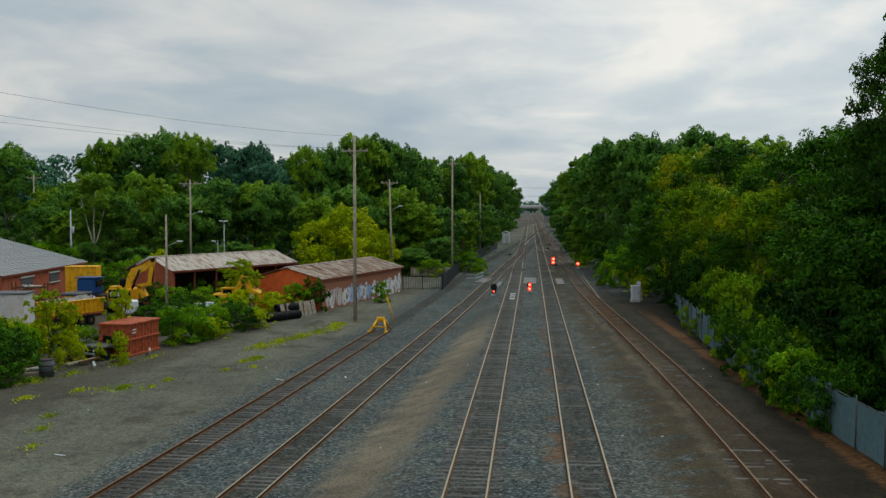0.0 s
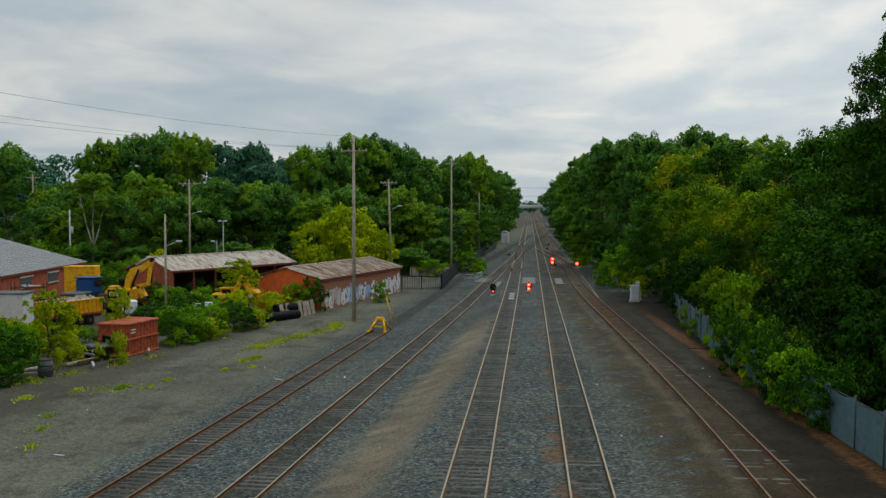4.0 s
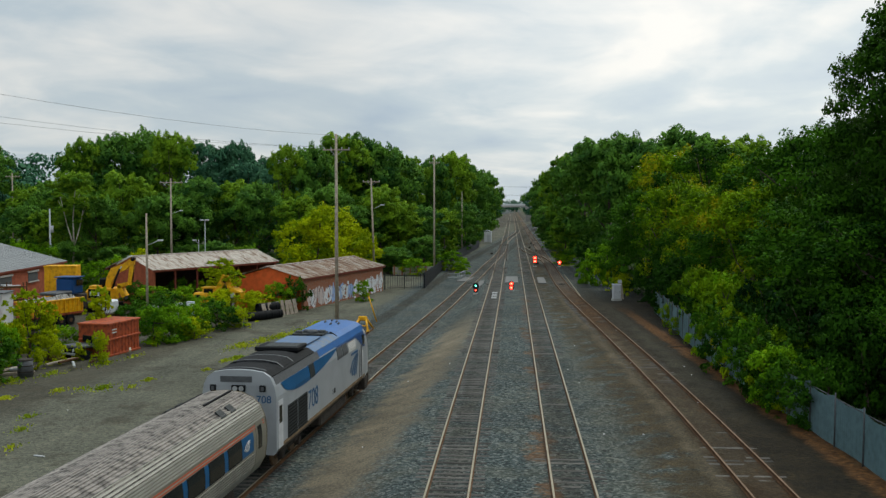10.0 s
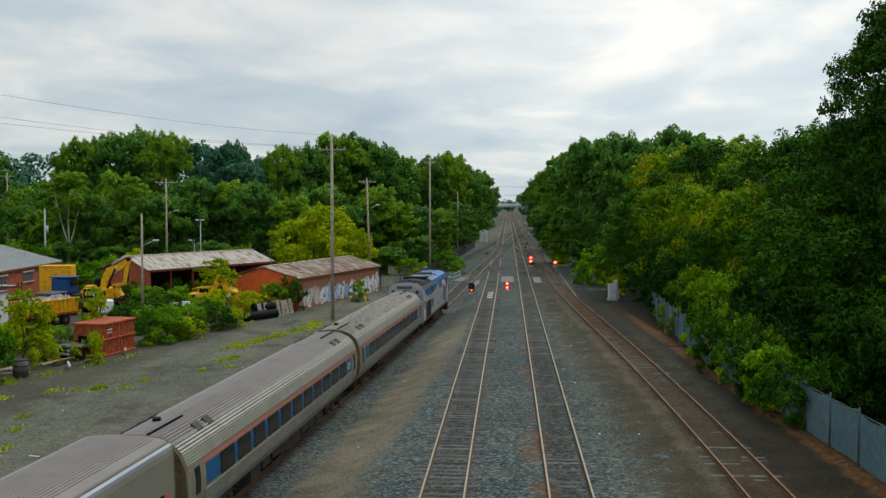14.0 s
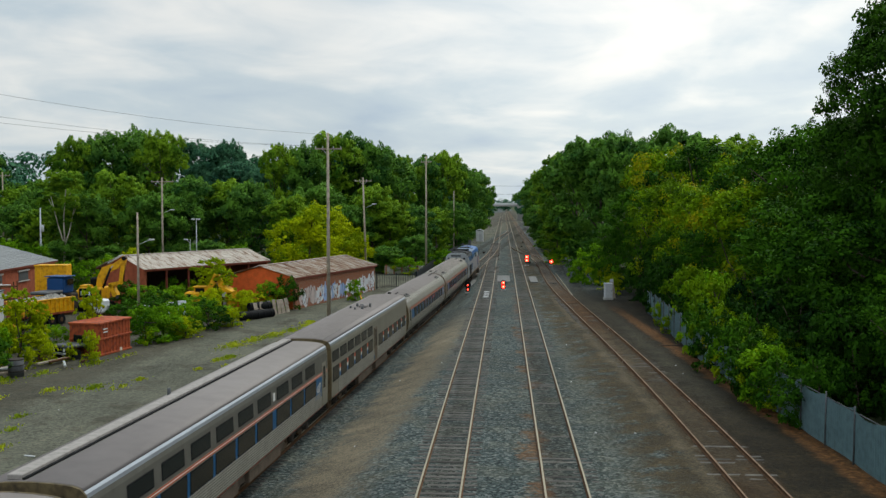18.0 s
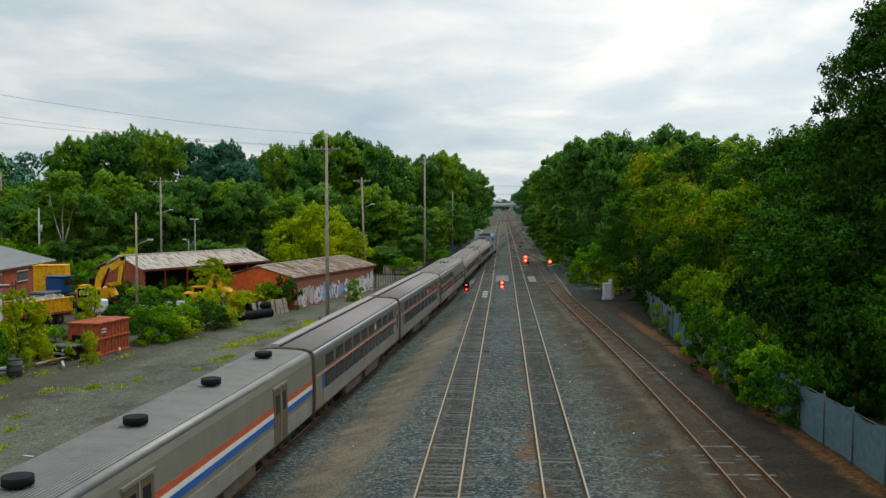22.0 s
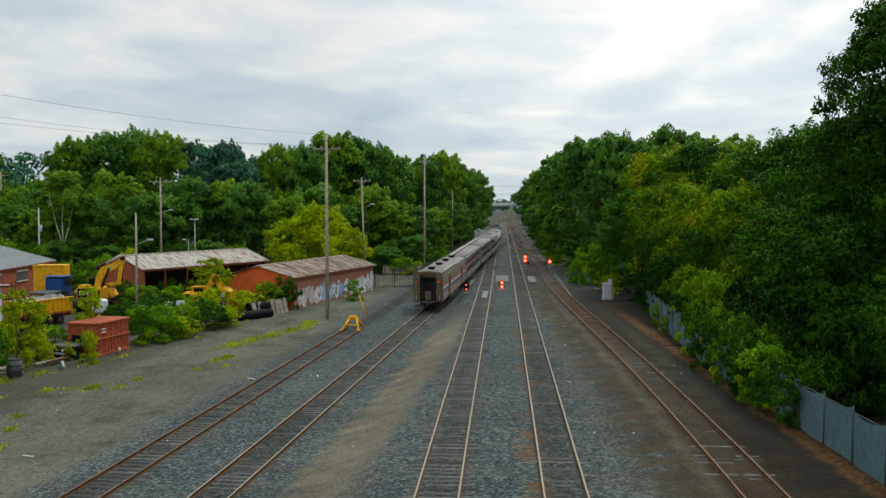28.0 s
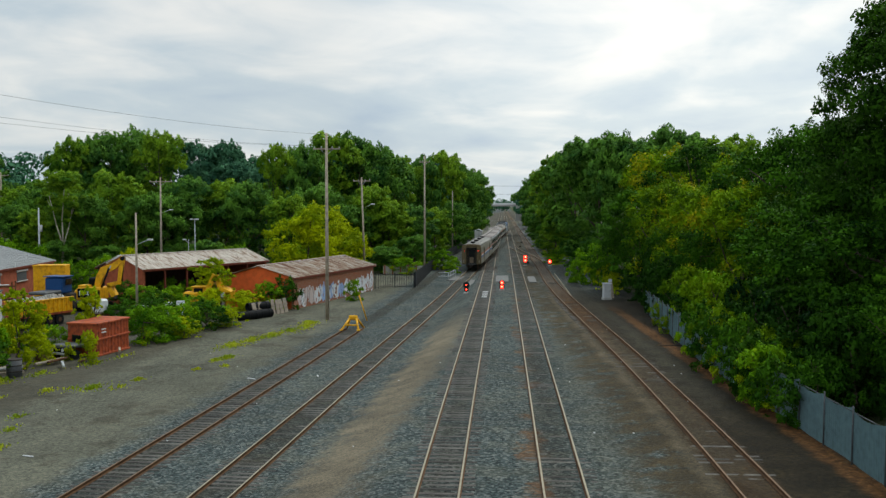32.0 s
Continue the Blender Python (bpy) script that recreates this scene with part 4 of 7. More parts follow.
# ---- poles and wires ----
def pole(x, y, h, label, arms=(), r=0.16, lean=0.0, lamp=None, name="utility_pole", material=None, box=None):
    p = root(name, x, y, gz(x, y), label=label, category="street lamp" if name == "street_lamp" else "utility pole", group="poles")
    part("shaft", rod(B(), (0, 0, -0.3), (lean, 0, h), r, 10, r * 0.62), material or POLEWOOD, p)
    for z, w in arms:
        a = part("crossarm", bx(B(), (lean * z / h, 0.16, z), (w, 0.1, 0.13), bev=0.01), POLEWOOD, p)
        for k in (-0.46, -0.2, 0.2, 0.46):
            part("insulator", rod(B(), (lean * z / h + k * w, 0.16, z + 0.05), (lean * z / h + k * w, 0.16, z + 0.24), 0.045, 8, 0.03), GREYWHITE, a)
        part("arm_brace", rod(B(), (lean * z / h - w * 0.25, 0.2, z), (lean * z / h, 0.17, z - 0.6), 0.02, 5), GALV, p)
        part("arm_brace", rod(B(), (lean * z / h + w * 0.25, 0.2, z), (lean * z / h, 0.17, z - 0.6), 0.02, 5), GALV, p)
    if lamp:
        dx, z = lamp
        part("lamp_arm", rod(B(), (0, 0, z - 0.5), (dx * 0.85, 0, z), 0.035, 6), GALV, p)
        part("lamp_head", bx(B(), (dx, 0, z + 0.02), (0.6, 0.28, 0.18), bev=0.06), GREYWHITE, p, "pale grey lamp head")
    if box:
        part("transformer", rod(B(), (0.32, 0, box - 0.5), (0.32, 0, box + 0.5), 0.2, 10), GREYWHITE, p)
    return p


pole(-16.8, 93.3, 17.9, "tall weathered wooden utility pole with a high crossarm", ((16.4, 2.6),), r=0.19)
pole(-19.0, 135, 14.5, "leaning wooden pole behind the brick shed with a lamp", ((14.0, 2.4),), r=0.17, lean=-0.45, lamp=(1.1, 10.8))
pole(-11.9, 150, 17.9, "tall bare wooden pole by the dark fence", ((17.0, 1.6),), r=0.17)
pole(-49.5, 140, 14.6, "wooden pole with crossarm and lamp behind the open shed", ((14.0, 3.4),), r=0.17, lamp=(1.5, 9.9))
pole(-36.1, 95, 10.3, "plain wooden pole beside the excavator with a lamp", (), r=0.14, lamp=(1.4, 7.6))
pole(-67.7, 140, 10.2, "short pale pole with a transformer", (), r=0.16, material=GREYWHITE, box=7.2)
pole(-89, 170, 16.0, "wooden pole among the trees", ((15.4, 2.6),), r=0.17)
pole(-10.3, 202, 13.0, "dark wooden pole among the trees", (), r=0.15)
lp = pole(-42.9, 135, 8.8, "grey steel lamp post with two heads", (), r=0.09, name="street_lamp", material=GALV)
for s in (-0.45, 0.3):
    part("lamp_head", bx(B(), (s, 0, 8.7), (0.5, 0.3, 0.2), bev=0.06), GREYWHITE, lp)
part("control_box", bx(B(), (0.25, 0, 3.4), (0.45, 0.3, 0.8), bev=0.03), GREYWHITE, lp)
lp = pole(-44.8, 138, 5.8, "small curved grey lamp post", (), r=0.06, name="street_lamp", material=GALV, lamp=(-0.6, 5.7))


def wire(a, b, sag, label, r=0.022):
    bm = B()
    a, b = Vector(a), Vector(b)
    pts = [a.lerp(b, i / 14) - Vector((0, 0, 4 * sag * (i / 14) * (1 - i / 14))) for i in range(15)]
    side = (b - a).cross(Vector((0, 0, 1))).normalized()
    rings = [[bm.verts.new(p + side * (r * math.cos(k * 1.2566)) + Vector((0, 0, r * math.sin(k * 1.2566)))) for k in range(5)] for p in pts]
    for p, q in zip(rings, rings[1:]):
        for k in range(5):
            bm.faces.new((p[k], p[(k + 1) % 5], q[(k + 1) % 5], q[k]))
    bmesh.ops.recalc_face_normals(bm, faces=bm.faces[:])
    tagged(mesh_ob("overhead_wire", bm, BLACK), label, "wire", "overhead wires")


wire((-16.8, 93.3, 16.7), (-40, 25, 18.4), 1.2, "black wire from the tall pole across the yard", 0.009)
wire((-17.9, 93.4, 15.6), (-41, 25, 17.0), 1.1, "black wire from the pole's crossarm", 0.008)
wire((-15.8, 93.4, 15.6), (-39, 25, 15.9), 1.1, "black wire from the pole's crossarm", 0.008)
wire((-16.8, 93.3, 15.0), (-11.9, 150, 15.6), 1.0, "black wire between the two tall poles", 0.007)
wire((-45, 480, 20.3), (60, 500, 19.6), 0.8, "power line crossing the tracks far off", 0.05)
wire((-45, 482, 16.2), (60, 502, 15.6), 0.8, "power line crossing the tracks far off", 0.05)

# yellow guard on the pole's stay
gd = root("stay_guard", -12.9, 92.9, gz(-12.9, 92.9), label="slanting yellow guard tube on a pole stay", category="guard")
part("tube", rod(B(), (0, 0, 0), (-0.75, 0, 2.4), 0.06, 8), YELLOW, gd)
part("cap", rod(B(), (-0.75, 0, 2.38), (-0.78, 0, 2.46), 0.07, 8), YELLOW, gd)


# ---- buildings ----
def sheet_roof(b, w, l, eave, ridge, over_, roof, n):
    """Two slopes of lapped sheets, each a piece of its own."""
    s = (ridge - eave) / (w / 2)
    run = w / 2 + over_
    slope = math.hypot(run, run * s)
    ang = math.degrees(math.atan(s))
    pw = (l + 2 * over_) / n
    bm = B()
    bx(bm, (0, 0, 0), (slope, pw + 0.03, 0.05))
    for k in (-0.25, 0.0, 0.25):
        bx(bm, (0, k * pw, 0.035), (slope, 0.05, 0.03))
    bx(bm, (0, pw / 2, 0.045), (slope, 0.09, 0.05))
    me = bpy.data.meshes.new("roof_sheet")
    bm.to_mesh(me)
    bm.free()
    me.materials.append(roof)
    rr = random.Random(n)
    for side in (1, -1):
        for i in range(n):
            o = new("roof_sheet", me)
            o.parent = b
            cx = -w / 2 + side * run / 2
            cz = ridge - s * run / 2 + 0.04 + rr.uniform(-0.012, 0.012)
            o.matrix_basis = pose(cx, -over_ + pw * (i + 0.5), cz, 0, side * ang, 0)
    part("ridge_cap", bx(B(), (-w / 2, l / 2, ridge + 0.07), (0.5, l + 2 * over_, 0.06), bev=0.02), roof, b)
    for sx in (over_ - 0.02, -w - over_ + 0.02):
        part("gutter_board", bx(B(), (sx, l / 2, eave - s * over_ - 0.05), (0.06, l + 2 * over_, 0.2)), DARKRED, b)


DARKRED = mat("dark_red_paint", (0.20, 0.05, 0.03), 0.7, 0, 2, 0.3)
BRICKPALE = mat("brick_with_flaking_whitewash", (0.36, 0.13, 0.065), 0.9, 0, 1.2, 0.3, 0.4, 20, tint=(0.36, 0.27, 0.22))
ORANGEBRICK = mat("orange_red_painted_brick", (0.80, 0.14, 0.035), 0.9, 0, 4, 0.2, 0.3, 20)
# the open shed's inner shade is put into this dark wall and floor colour
INSIDE = mat("shaded_shed_inside", (0.05, 0.035, 0.028), 0.95, 0, 3, 0.3)


def streak_roof(name, pale, rust):
    """Sheet metal with rust running down the slope."""
    m = mat(name, pale, 0.7, 0.15, 2.5, 0.25, 0.2, 12, tint=rust)
    nt, lk = m.node_tree.nodes, m.node_tree.links
    mp = nt.new("ShaderNodeMapping")
    mp.inputs["Scale"].default_value = (0.45, 2.6, 1)
    info, vm = nt.new("ShaderNodeObjectInfo"), nt.new("ShaderNodeVectorMath")
    lk.new(info.outputs["Location"], vm.inputs[1])
    for n in nt:
        if n.bl_idname == "ShaderNodeTexCoord":
            lk.new(n.outputs["Object"], vm.inputs[0])
    lk.new(vm.outputs["Vector"], mp.inputs["Vector"])
    first = [n for n in nt if n.bl_idname == "ShaderNodeTexNoise"][0]
    first.inputs["Scale"].default_value = 1.6
    lk.new(mp.outputs["Vector"], first.inputs["Vector"])
    for n in nt:
        if n.bl_idname == "ShaderNodeValToRGB":
            n.color_ramp.elements[0].position, n.color_ramp.elements[1].position, n.color_ramp.elements[2].position = 0.36, 0.5, 0.60
            n.color_ramp.elements[2].color = (0.54, 0.50, 0.44, 1)
    return m


ROOF_A = streak_roof("rust_streaked_roof", (0.36, 0.26, 0.19), (0.17, 0.075, 0.04))
ROOF_B = streak_roof("pale_rusted_roof", (0.52, 0.46, 0.40), (0.22, 0.14, 0.09))


def shell(name, x, y, rz, w, l, eave, ridge, wall, gable_mat, roof, n, label, open_front=False, over_=0.25):
    b = root(name, x, y, gz(x, y), rz, label, "building")
    if not open_front:
        part("front_wall", bx(B(), (-0.15, l / 2, eave / 2), (0.3, l, eave)), wall, b)
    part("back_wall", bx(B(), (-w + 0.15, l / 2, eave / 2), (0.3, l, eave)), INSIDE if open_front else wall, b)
    for yy in (0.15, l - 0.15):
        part("gable_wall", prism(B(), [(-0.302 if not open_front else 0, 0), (-0.302 if not open_front else 0, eave - 0.04), (-w / 2, ridge - 0.04), (-w + 0.302, eave - 0.04), (-w + 0.302, 0)], yy - 0.15, yy + 0.15), gable_mat, b)
    sheet_roof(b, w, l, eave, ridge, over_, roof, n)
    return b


def ribbon(pts, w, x):
    """A painted stroke on the wall's face, along points (y, z)."""
    bm = B()
    prev = None
    for i, (y, z) in enumerate(pts):
        a = pts[max(0, i - 1)]
        b = pts[min(len(pts) - 1, i + 1)]
        d = Vector((b[0] - a[0], b[1] - a[1])).normalized() if b != a else Vector((1, 0))
        n = Vector((-d.y, d.x)) * w / 2
        cur = (bm.verts.new((x, y + n.x, z + n.y)), bm.verts.new((x, y - n.x, z - n.y)))
        if prev:
            bm.faces.new((prev[0], cur[0], cur[1], prev[1]))
        prev = cur
    r = bmesh.ops.extrude_face_region(bm, geom=bm.faces[:])
    bmesh.ops.translate(bm, verts=[g for g in r["geom"] if isinstance(g, bmesh.types.BMVert)], vec=(-0.006, 0, 0))
    bmesh.ops.recalc_face_normals(bm, faces=bm.faces[:])
    return bm


shed = shell("brick_shed", -22.0, 102.5, -14.0, 8.3, 22.8, 3.38, 4.5, BRICKPALE, ORANGEBRICK, ROOF_A, 24, "low red brick shed, rusty roof, wall covered in painted scrawl")
PAINT = [mat("white_spray_paint", (0.78, 0.79, 0.81), 0.7, 0, 0.6, 0.15), mat("pale_blue_spray_paint", (0.36, 0.50, 0.78), 0.7, 0, 0.6, 0.2),
         mat("pink_grey_spray_paint", (0.66, 0.56, 0.53), 0.7, 0, 0.6, 0.2), mat("black_spray_paint", (0.03, 0.03, 0.04), 0.7, 0, 0.6, 0.2)]
rg = random.Random(44)
y = 0.9
while y < 21.6:
    wl_ = rg.uniform(0.7, 1.35)
    top = rg.uniform(1.7, 2.35)
    base = rg.uniform(0.1, 0.35)
    col = PAINT[1] if 6 < y < 13 and rg.random() < 0.5 else (PAINT[2] if y < 5 and rg.random() < 0.6 else PAINT[0])
    for k in range(rg.randint(9, 13)):
        a0, r0 = rg.uniform(0, 6.28), rg.uniform(0.25, 0.5)
        cy, cz = y + wl_ * rg.uniform(0.2, 0.8), base + (top - base) * rg.uniform(0.25, 0.75)
        pts = [(cy + r0 * wl_ * math.cos(a0 + 0.45 * i) * 0.8, min(2.5, max(0.15, cz + (top - base) * 0.5 * r0 * 1.7 * math.sin(a0 + 0.5 * i)))) for i in range(rg.randint(5, 9))]
        part("painted_scrawl", ribbon(pts, rg.uniform(0.12, 0.28), 0.008 + 0.001 * k), col, shed)
    if rg.random() < 0.6:
        pts = [(y + wl_ * rg.random(), base), (y + wl_ * rg.random(), (base + top) / 2), (y + wl_ * rg.random(), top)]
        part("painted_scrawl", ribbon(pts, 0.06, 0.024), PAINT[3], shed)
    y += wl_ * 0.82

osh = shell("open_shed", -39.2, 105.0, -27.1, 7.2, 20.3, 4.02, 5.37, BRICK, BRICK, ROOF_B, 22, "long open-fronted shed with pale rusted roof and brick gable", True)
for i in range(1, 6):
    part("post", bx(B(), (-0.2, 20.3 * i / 6, 1.95), (0.2, 0.2, 3.9), bev=0.02), DARKRED, osh)
part("beam", bx(B(), (-0.2, 10.15, 3.83), (0.22, 19.8, 0.3), bev=0.02), DARKRED, osh)
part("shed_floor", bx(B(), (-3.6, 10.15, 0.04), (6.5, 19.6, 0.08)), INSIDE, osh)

wh = shell("warehouse", -53.4, 95.2, 6.9, 26, 25.5, 4.05, 7.6, BRICK, BRICK, ROOFGREY, 20, "red brick warehouse under a grey sheet metal roof")
for yy, ww in ((6.5, 3.4), (14.5, 3.0), (20.5, 2.2)):
    wd = part("window", bx(B(), (0.01, yy, 2.9), (0.06, ww, 1.0), bev=0.01), GREYVENT, wh)
    part("lintel", bx(B(), (0.05, yy, 3.5), (0.16, ww + 0.4, 0.22), bev=0.02), CONCRETE, wd)
    part("sill", bx(B(), (0.06, yy, 2.32), (0.2, ww + 0.3, 0.12), bev=0.02), CONCRETE, wd)


# ---- fences ----
def iron_fence(name, a, b, h, label, step=0.32, solid=False):
    a, b = Vector((*a, gz(*a))), Vector((*b, gz(*b)))
    d = b - a
    f = root(name, a.x, a.y, a.z, -math.degrees(math.atan2(d.x, d.y)), label, "fence", "dark fences")
    L = Vector((d.x, d.y)).length
    for z in (0.25, h - 0.2):
        part("rail", bx(B(), (0, L / 2, z), (0.05, L, 0.06)), DARKFENCE, f)
    n = int(L / 2.6)
    for i in range(n + 1):
        part("post", bx(B(), (0, L * i / max(1, n), h / 2), (0.1, 0.1, h + 0.1)), DARKFENCE, f)
    if solid:
        for i in range(max(1, n)):
            part("screen_panel", bx(B(), (0.03, L * (i + 0.5) / n, h / 2 + 0.05), (0.03, L / n - 0.02, h - 0.2)), DARKFENCE, f)
    else:
        k = int(L / step)
        for i in range(k):
            part("picket", bx(B(), (0, L * (i + 0.5) / k, h / 2), (0.035, 0.035, h)), DARKFENCE, f)
    return f


iron_fence("iron_gate", (-16.4, 125.6), (-11.5, 128.0), 2.0, "black iron picket gate across the yard's end")
iron_fence("screened_fence", (-11.4, 128.0), (-11.2, 162), 2.1, "black fence with dark screening along the line", solid=True)
iron_fence("screened_fence", (-11.1, 163), (-8.0, 238), 2.0, "black fence with dark screening running behind bushes", solid=True)
lw = root("low_wall", -17, 148, gz(-17, 148), label="low pale wall behind the iron gate", category="wall")
part("wall_panel", bx(B(), (2.2, 0, 0.65), (6.5, 0.25, 1.3), bev=0.03), CONCRETE, lw)
for k in range(6):
    part("pilaster", bx(B(), (-0.8 + 1.2 * k, -0.14, 0.7), (0.22, 0.2, 1.45), bev=0.02), BRICKPALE, lw)


def slat_fence():
    f = root("slatted_fence", 0, 0, 0, label="sagging grey-blue slatted fence beside the side track", category="fence")
    rr = random.Random(9)
    y = 29.0
    while y < 91:
        xa, xb = (13.55 - 0.036 * (v - 33) + 0.066 * max(0.0, v - 64) for v in (y, y + 3))
        za, zb = gz(xa, y), gz(xb, y + 3)
        h0, h1 = 2.15 + rr.uniform(-0.14, 0.12), 2.15 + rr.uniform(-0.14, 0.12)
        bm = B()
        n = 30
        top, bot = [], []
        for i in range(n + 1):
            t = i / n
            off = 0.018 if i % 2 else -0.018
            x = xa + (xb - xa) * t + off + 0.05 * math.sin(t * 3.1 + y)
            sag = 0.16 * math.sin(math.pi * t) * rr.uniform(0.8, 1.1)
            bot.append(bm.verts.new((x, y + 3 * t, za + (zb - za) * t + 0.04)))
            top.append(bm.verts.new((x + 0.06 * math.sin(y), y + 3 * t, za + (zb - za) * t + h0 + (h1 - h0) * t - sag)))
        for i in range(n):
            bm.faces.new((bot[i], bot[i + 1], top[i + 1], top[i]))
        bmesh.ops.solidify(bm, geom=bm.faces[:], thickness=0.012)
        part("slat_panel", bm, SLATFENCE, f)
        part("post", rod(B(), (xa - 0.05, y, za - 0.1), (xa - 0.03, y, za + 2.25), 0.035, 8), GREYVENT, f)
        part("top_rail", rod(B(), (xa + 0.04, y, za + 2.0), (xb + 0.04, y + 3, zb + 2.0), 0.022, 6), GREYVENT, f)
        y += 3.0
    return f


slat_fence()


# ---- train ----
COACH = [(1.30, 0.95), (1.52, 1.35), (1.60, 1.9), (1.60, 2.4), (1.53, 2.9), (1.36, 3.32), (1.05, 3.62), (0.6, 3.8), (0.0, 3.86)]
TALL = [(1.42, 0.95), (1.52, 1.1), (1.54, 2.4), (1.50, 3.60), (1.44, 3.84), (1.29, 3.98), (1.08, 4.04), (0.6, 4.09), (0, 4.11)]
CORR = mat("fluted_steel", (0.34, 0.33, 0.285), 0.5, 0.35, 4, 0.18, 0.1)
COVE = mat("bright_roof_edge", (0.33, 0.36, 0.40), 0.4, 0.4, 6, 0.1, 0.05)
SILVERROOF = mat("silver_grey_car_roof", (0.25, 0.245, 0.23), 0.5, 0.3, 5, 0.15)
DIRTY = mat("dirty_skirt", (0.125, 0.095, 0.07), 0.8, 0.1, 3, 0.3)
CAREND = mat("tan_dirty_car_end", (0.15, 0.115, 0.06), 0.75, 0.05, 1.6, 0.35, tint=(0.055, 0.042, 0.026))
DOORBROWN = mat("brownish_steel_door", (0.17, 0.13, 0.09), 0.5, 0.4, 2, 0.2)
ROOFSOOT = mat("sooty_streaked_roof", (0.26, 0.235, 0.21), 0.7, 0.1, 1.9, 0.4, 0.1, 8, tint=(0.06, 0.054, 0.05))
LOCOBLUE = mat("bright_blue_roof_paint", (0.022, 0.125, 0.37), 0.4, 0.0, 5, 0.15, 0.05)
LOCODARK = mat("dark_blue_paint", (0.010, 0.06, 0.19), 0.4, 0, 5, 0.12, 0.05)
PALEROOF = mat("pale_blue_dusty_roof", (0.085, 0.16, 0.29), 0.5, 0.0, 2.2, 0.3, 0.05, tint=(0.16, 0.18, 0.20))
GRIME = mat("brown_road_grime", (0.22, 0.15, 0.085), 0.8, 0, 2, 0.35)
LOUVRE = mat("dark_louvre", (0.03, 0.035, 0.035), 0.6, 0.2, 1, 0.3)


def full(p):
    return p + [(-x, z) for x, z in p[::-1] if x > 0]


def side_x(p, z):
    for (xa, za), (xb, zb) in zip(p, p[1:]):
        if za <= z <= zb:
            return xa + (xb - xa) * (z - za) / max(1e-6, zb - za)
    return p[0][0]


def band(bm, p, z0, z1, y0, y1, off=0.006, sides=(1, -1), mi=0):
    """A thin skin on the car's flank between two heights."""
    zs = sorted({z0, z1, *[z for x, z in p if z0 < z < z1]})
    for s in sides:
        out = [(s * (side_x(p, z) + off), z) for z in zs]
        inn = [(s * (side_x(p, z) - 0.02), z) for z in zs]
        prof = out + inn[::-1]
        va = [bm.verts.new((x, y0, z)) for x, z in prof]
        vb = [bm.verts.new((x, y1, z)) for x, z in prof]
        n = len(prof)
        for i in range(n):
            bm.faces.new((va[i], va[(i + 1) % n], vb[(i + 1) % n], vb[i])).material_index = mi
        bm.faces.new(va[::-1])
        bm.faces.new(vb)
    bmesh.ops.recalc_face_normals(bm, faces=bm.faces[:])
    return bm


def flutes(bm, p, zs, y0, y1, h=0.045, off=0.022):
    for z in zs:
        band(bm, p, z, z + h, y0, y1, off)
    return bm


BOGIE = {}


def bogie(parent, y):
    if not BOGIE:
        bm = B()
        for q in (-1, 1):
            bx(bm, (q * 1.03, 0, 0.62), (0.16, 3.1, 0.24), bev=0.04)
            for k in (-1, 1):
                bx(bm, (q * 1.05, k * 1.28, 0.48), (0.24, 0.36, 0.36), bev=0.04)
                rod(bm, (q * 1.02, k * 0.5, 0.55), (q * 1.02, k * 0.5, 0.95), 0.13, 8)
            rod(bm, (q * 1.12, -0.4, 0.75), (q * 1.12, 0.4, 0.75), 0.06, 6)
        bx(bm, (0, 0, 0.7), (2.0, 0.5, 0.3), bev=0.03)
        BOGIE["frame"] = bm
        wm = B()
        rod(wm, (-0.065, 0, 0), (0.065, 0, 0), 0.46, 20)
        rod(wm, (0.05, 0, 0), (0.12, 0, 0), 0.2, 12)
        BOGIE["wheel"] = wm
        for k, b_ in list(BOGIE.items()):
            me = bpy.data.meshes.new(k)
            b_.to_mesh(me)
            b_.free()
            me.materials.append(UNDER if k == "frame" else RAILDULL)
            BOGIE[k] = me
    f = new("bogie", BOGIE["frame"])
    f.parent = parent
    f.location = (0, y, 0)
    for k in (-1, 1):
        for q in (-1, 1):
            w = new("wheel", BOGIE["wheel"])
            w.parent = f
            w.matrix_basis = pose(q * 0.74, k * 1.28, 0.46, 0, 0, 0 if q > 0 else 180)


def underfloor(c, l, rnd, skirt=False):
    for y0, y1 in ((-l * 0.22, -l * 0.08), (-l * 0.06, l * 0.05), (l * 0.07, l * 0.22)):
        y = y0
        while y < y1:
            w = rnd.uniform(0.7, 1.6)
            h = rnd.uniform(0.3, 0.5)
            part("equipment_box", bx(B(), (0, y + w / 2, 0.93 - h / 2), (2.6, w, h), bev=0.03), DIRTY if skirt and rnd.random() < 0.6 else UNDER, c)
            y += w + rnd.uniform(0.1, 0.35)


def windows(c, p, z0, z1, ys, w, name="window"):
    for y in ys:
        for s in (1, -1):
            fr = part(name, band(B(), p, z0 - 0.05, z1 + 0.05, y - w / 2 - 0.05, y + w / 2 + 0.05, 0.014, (s,)), BLACK, c)
            part("pane", band(B(), p, z0, z1, y - w / 2, y + w / 2, 0.02, (s,)), GLASS, fr)


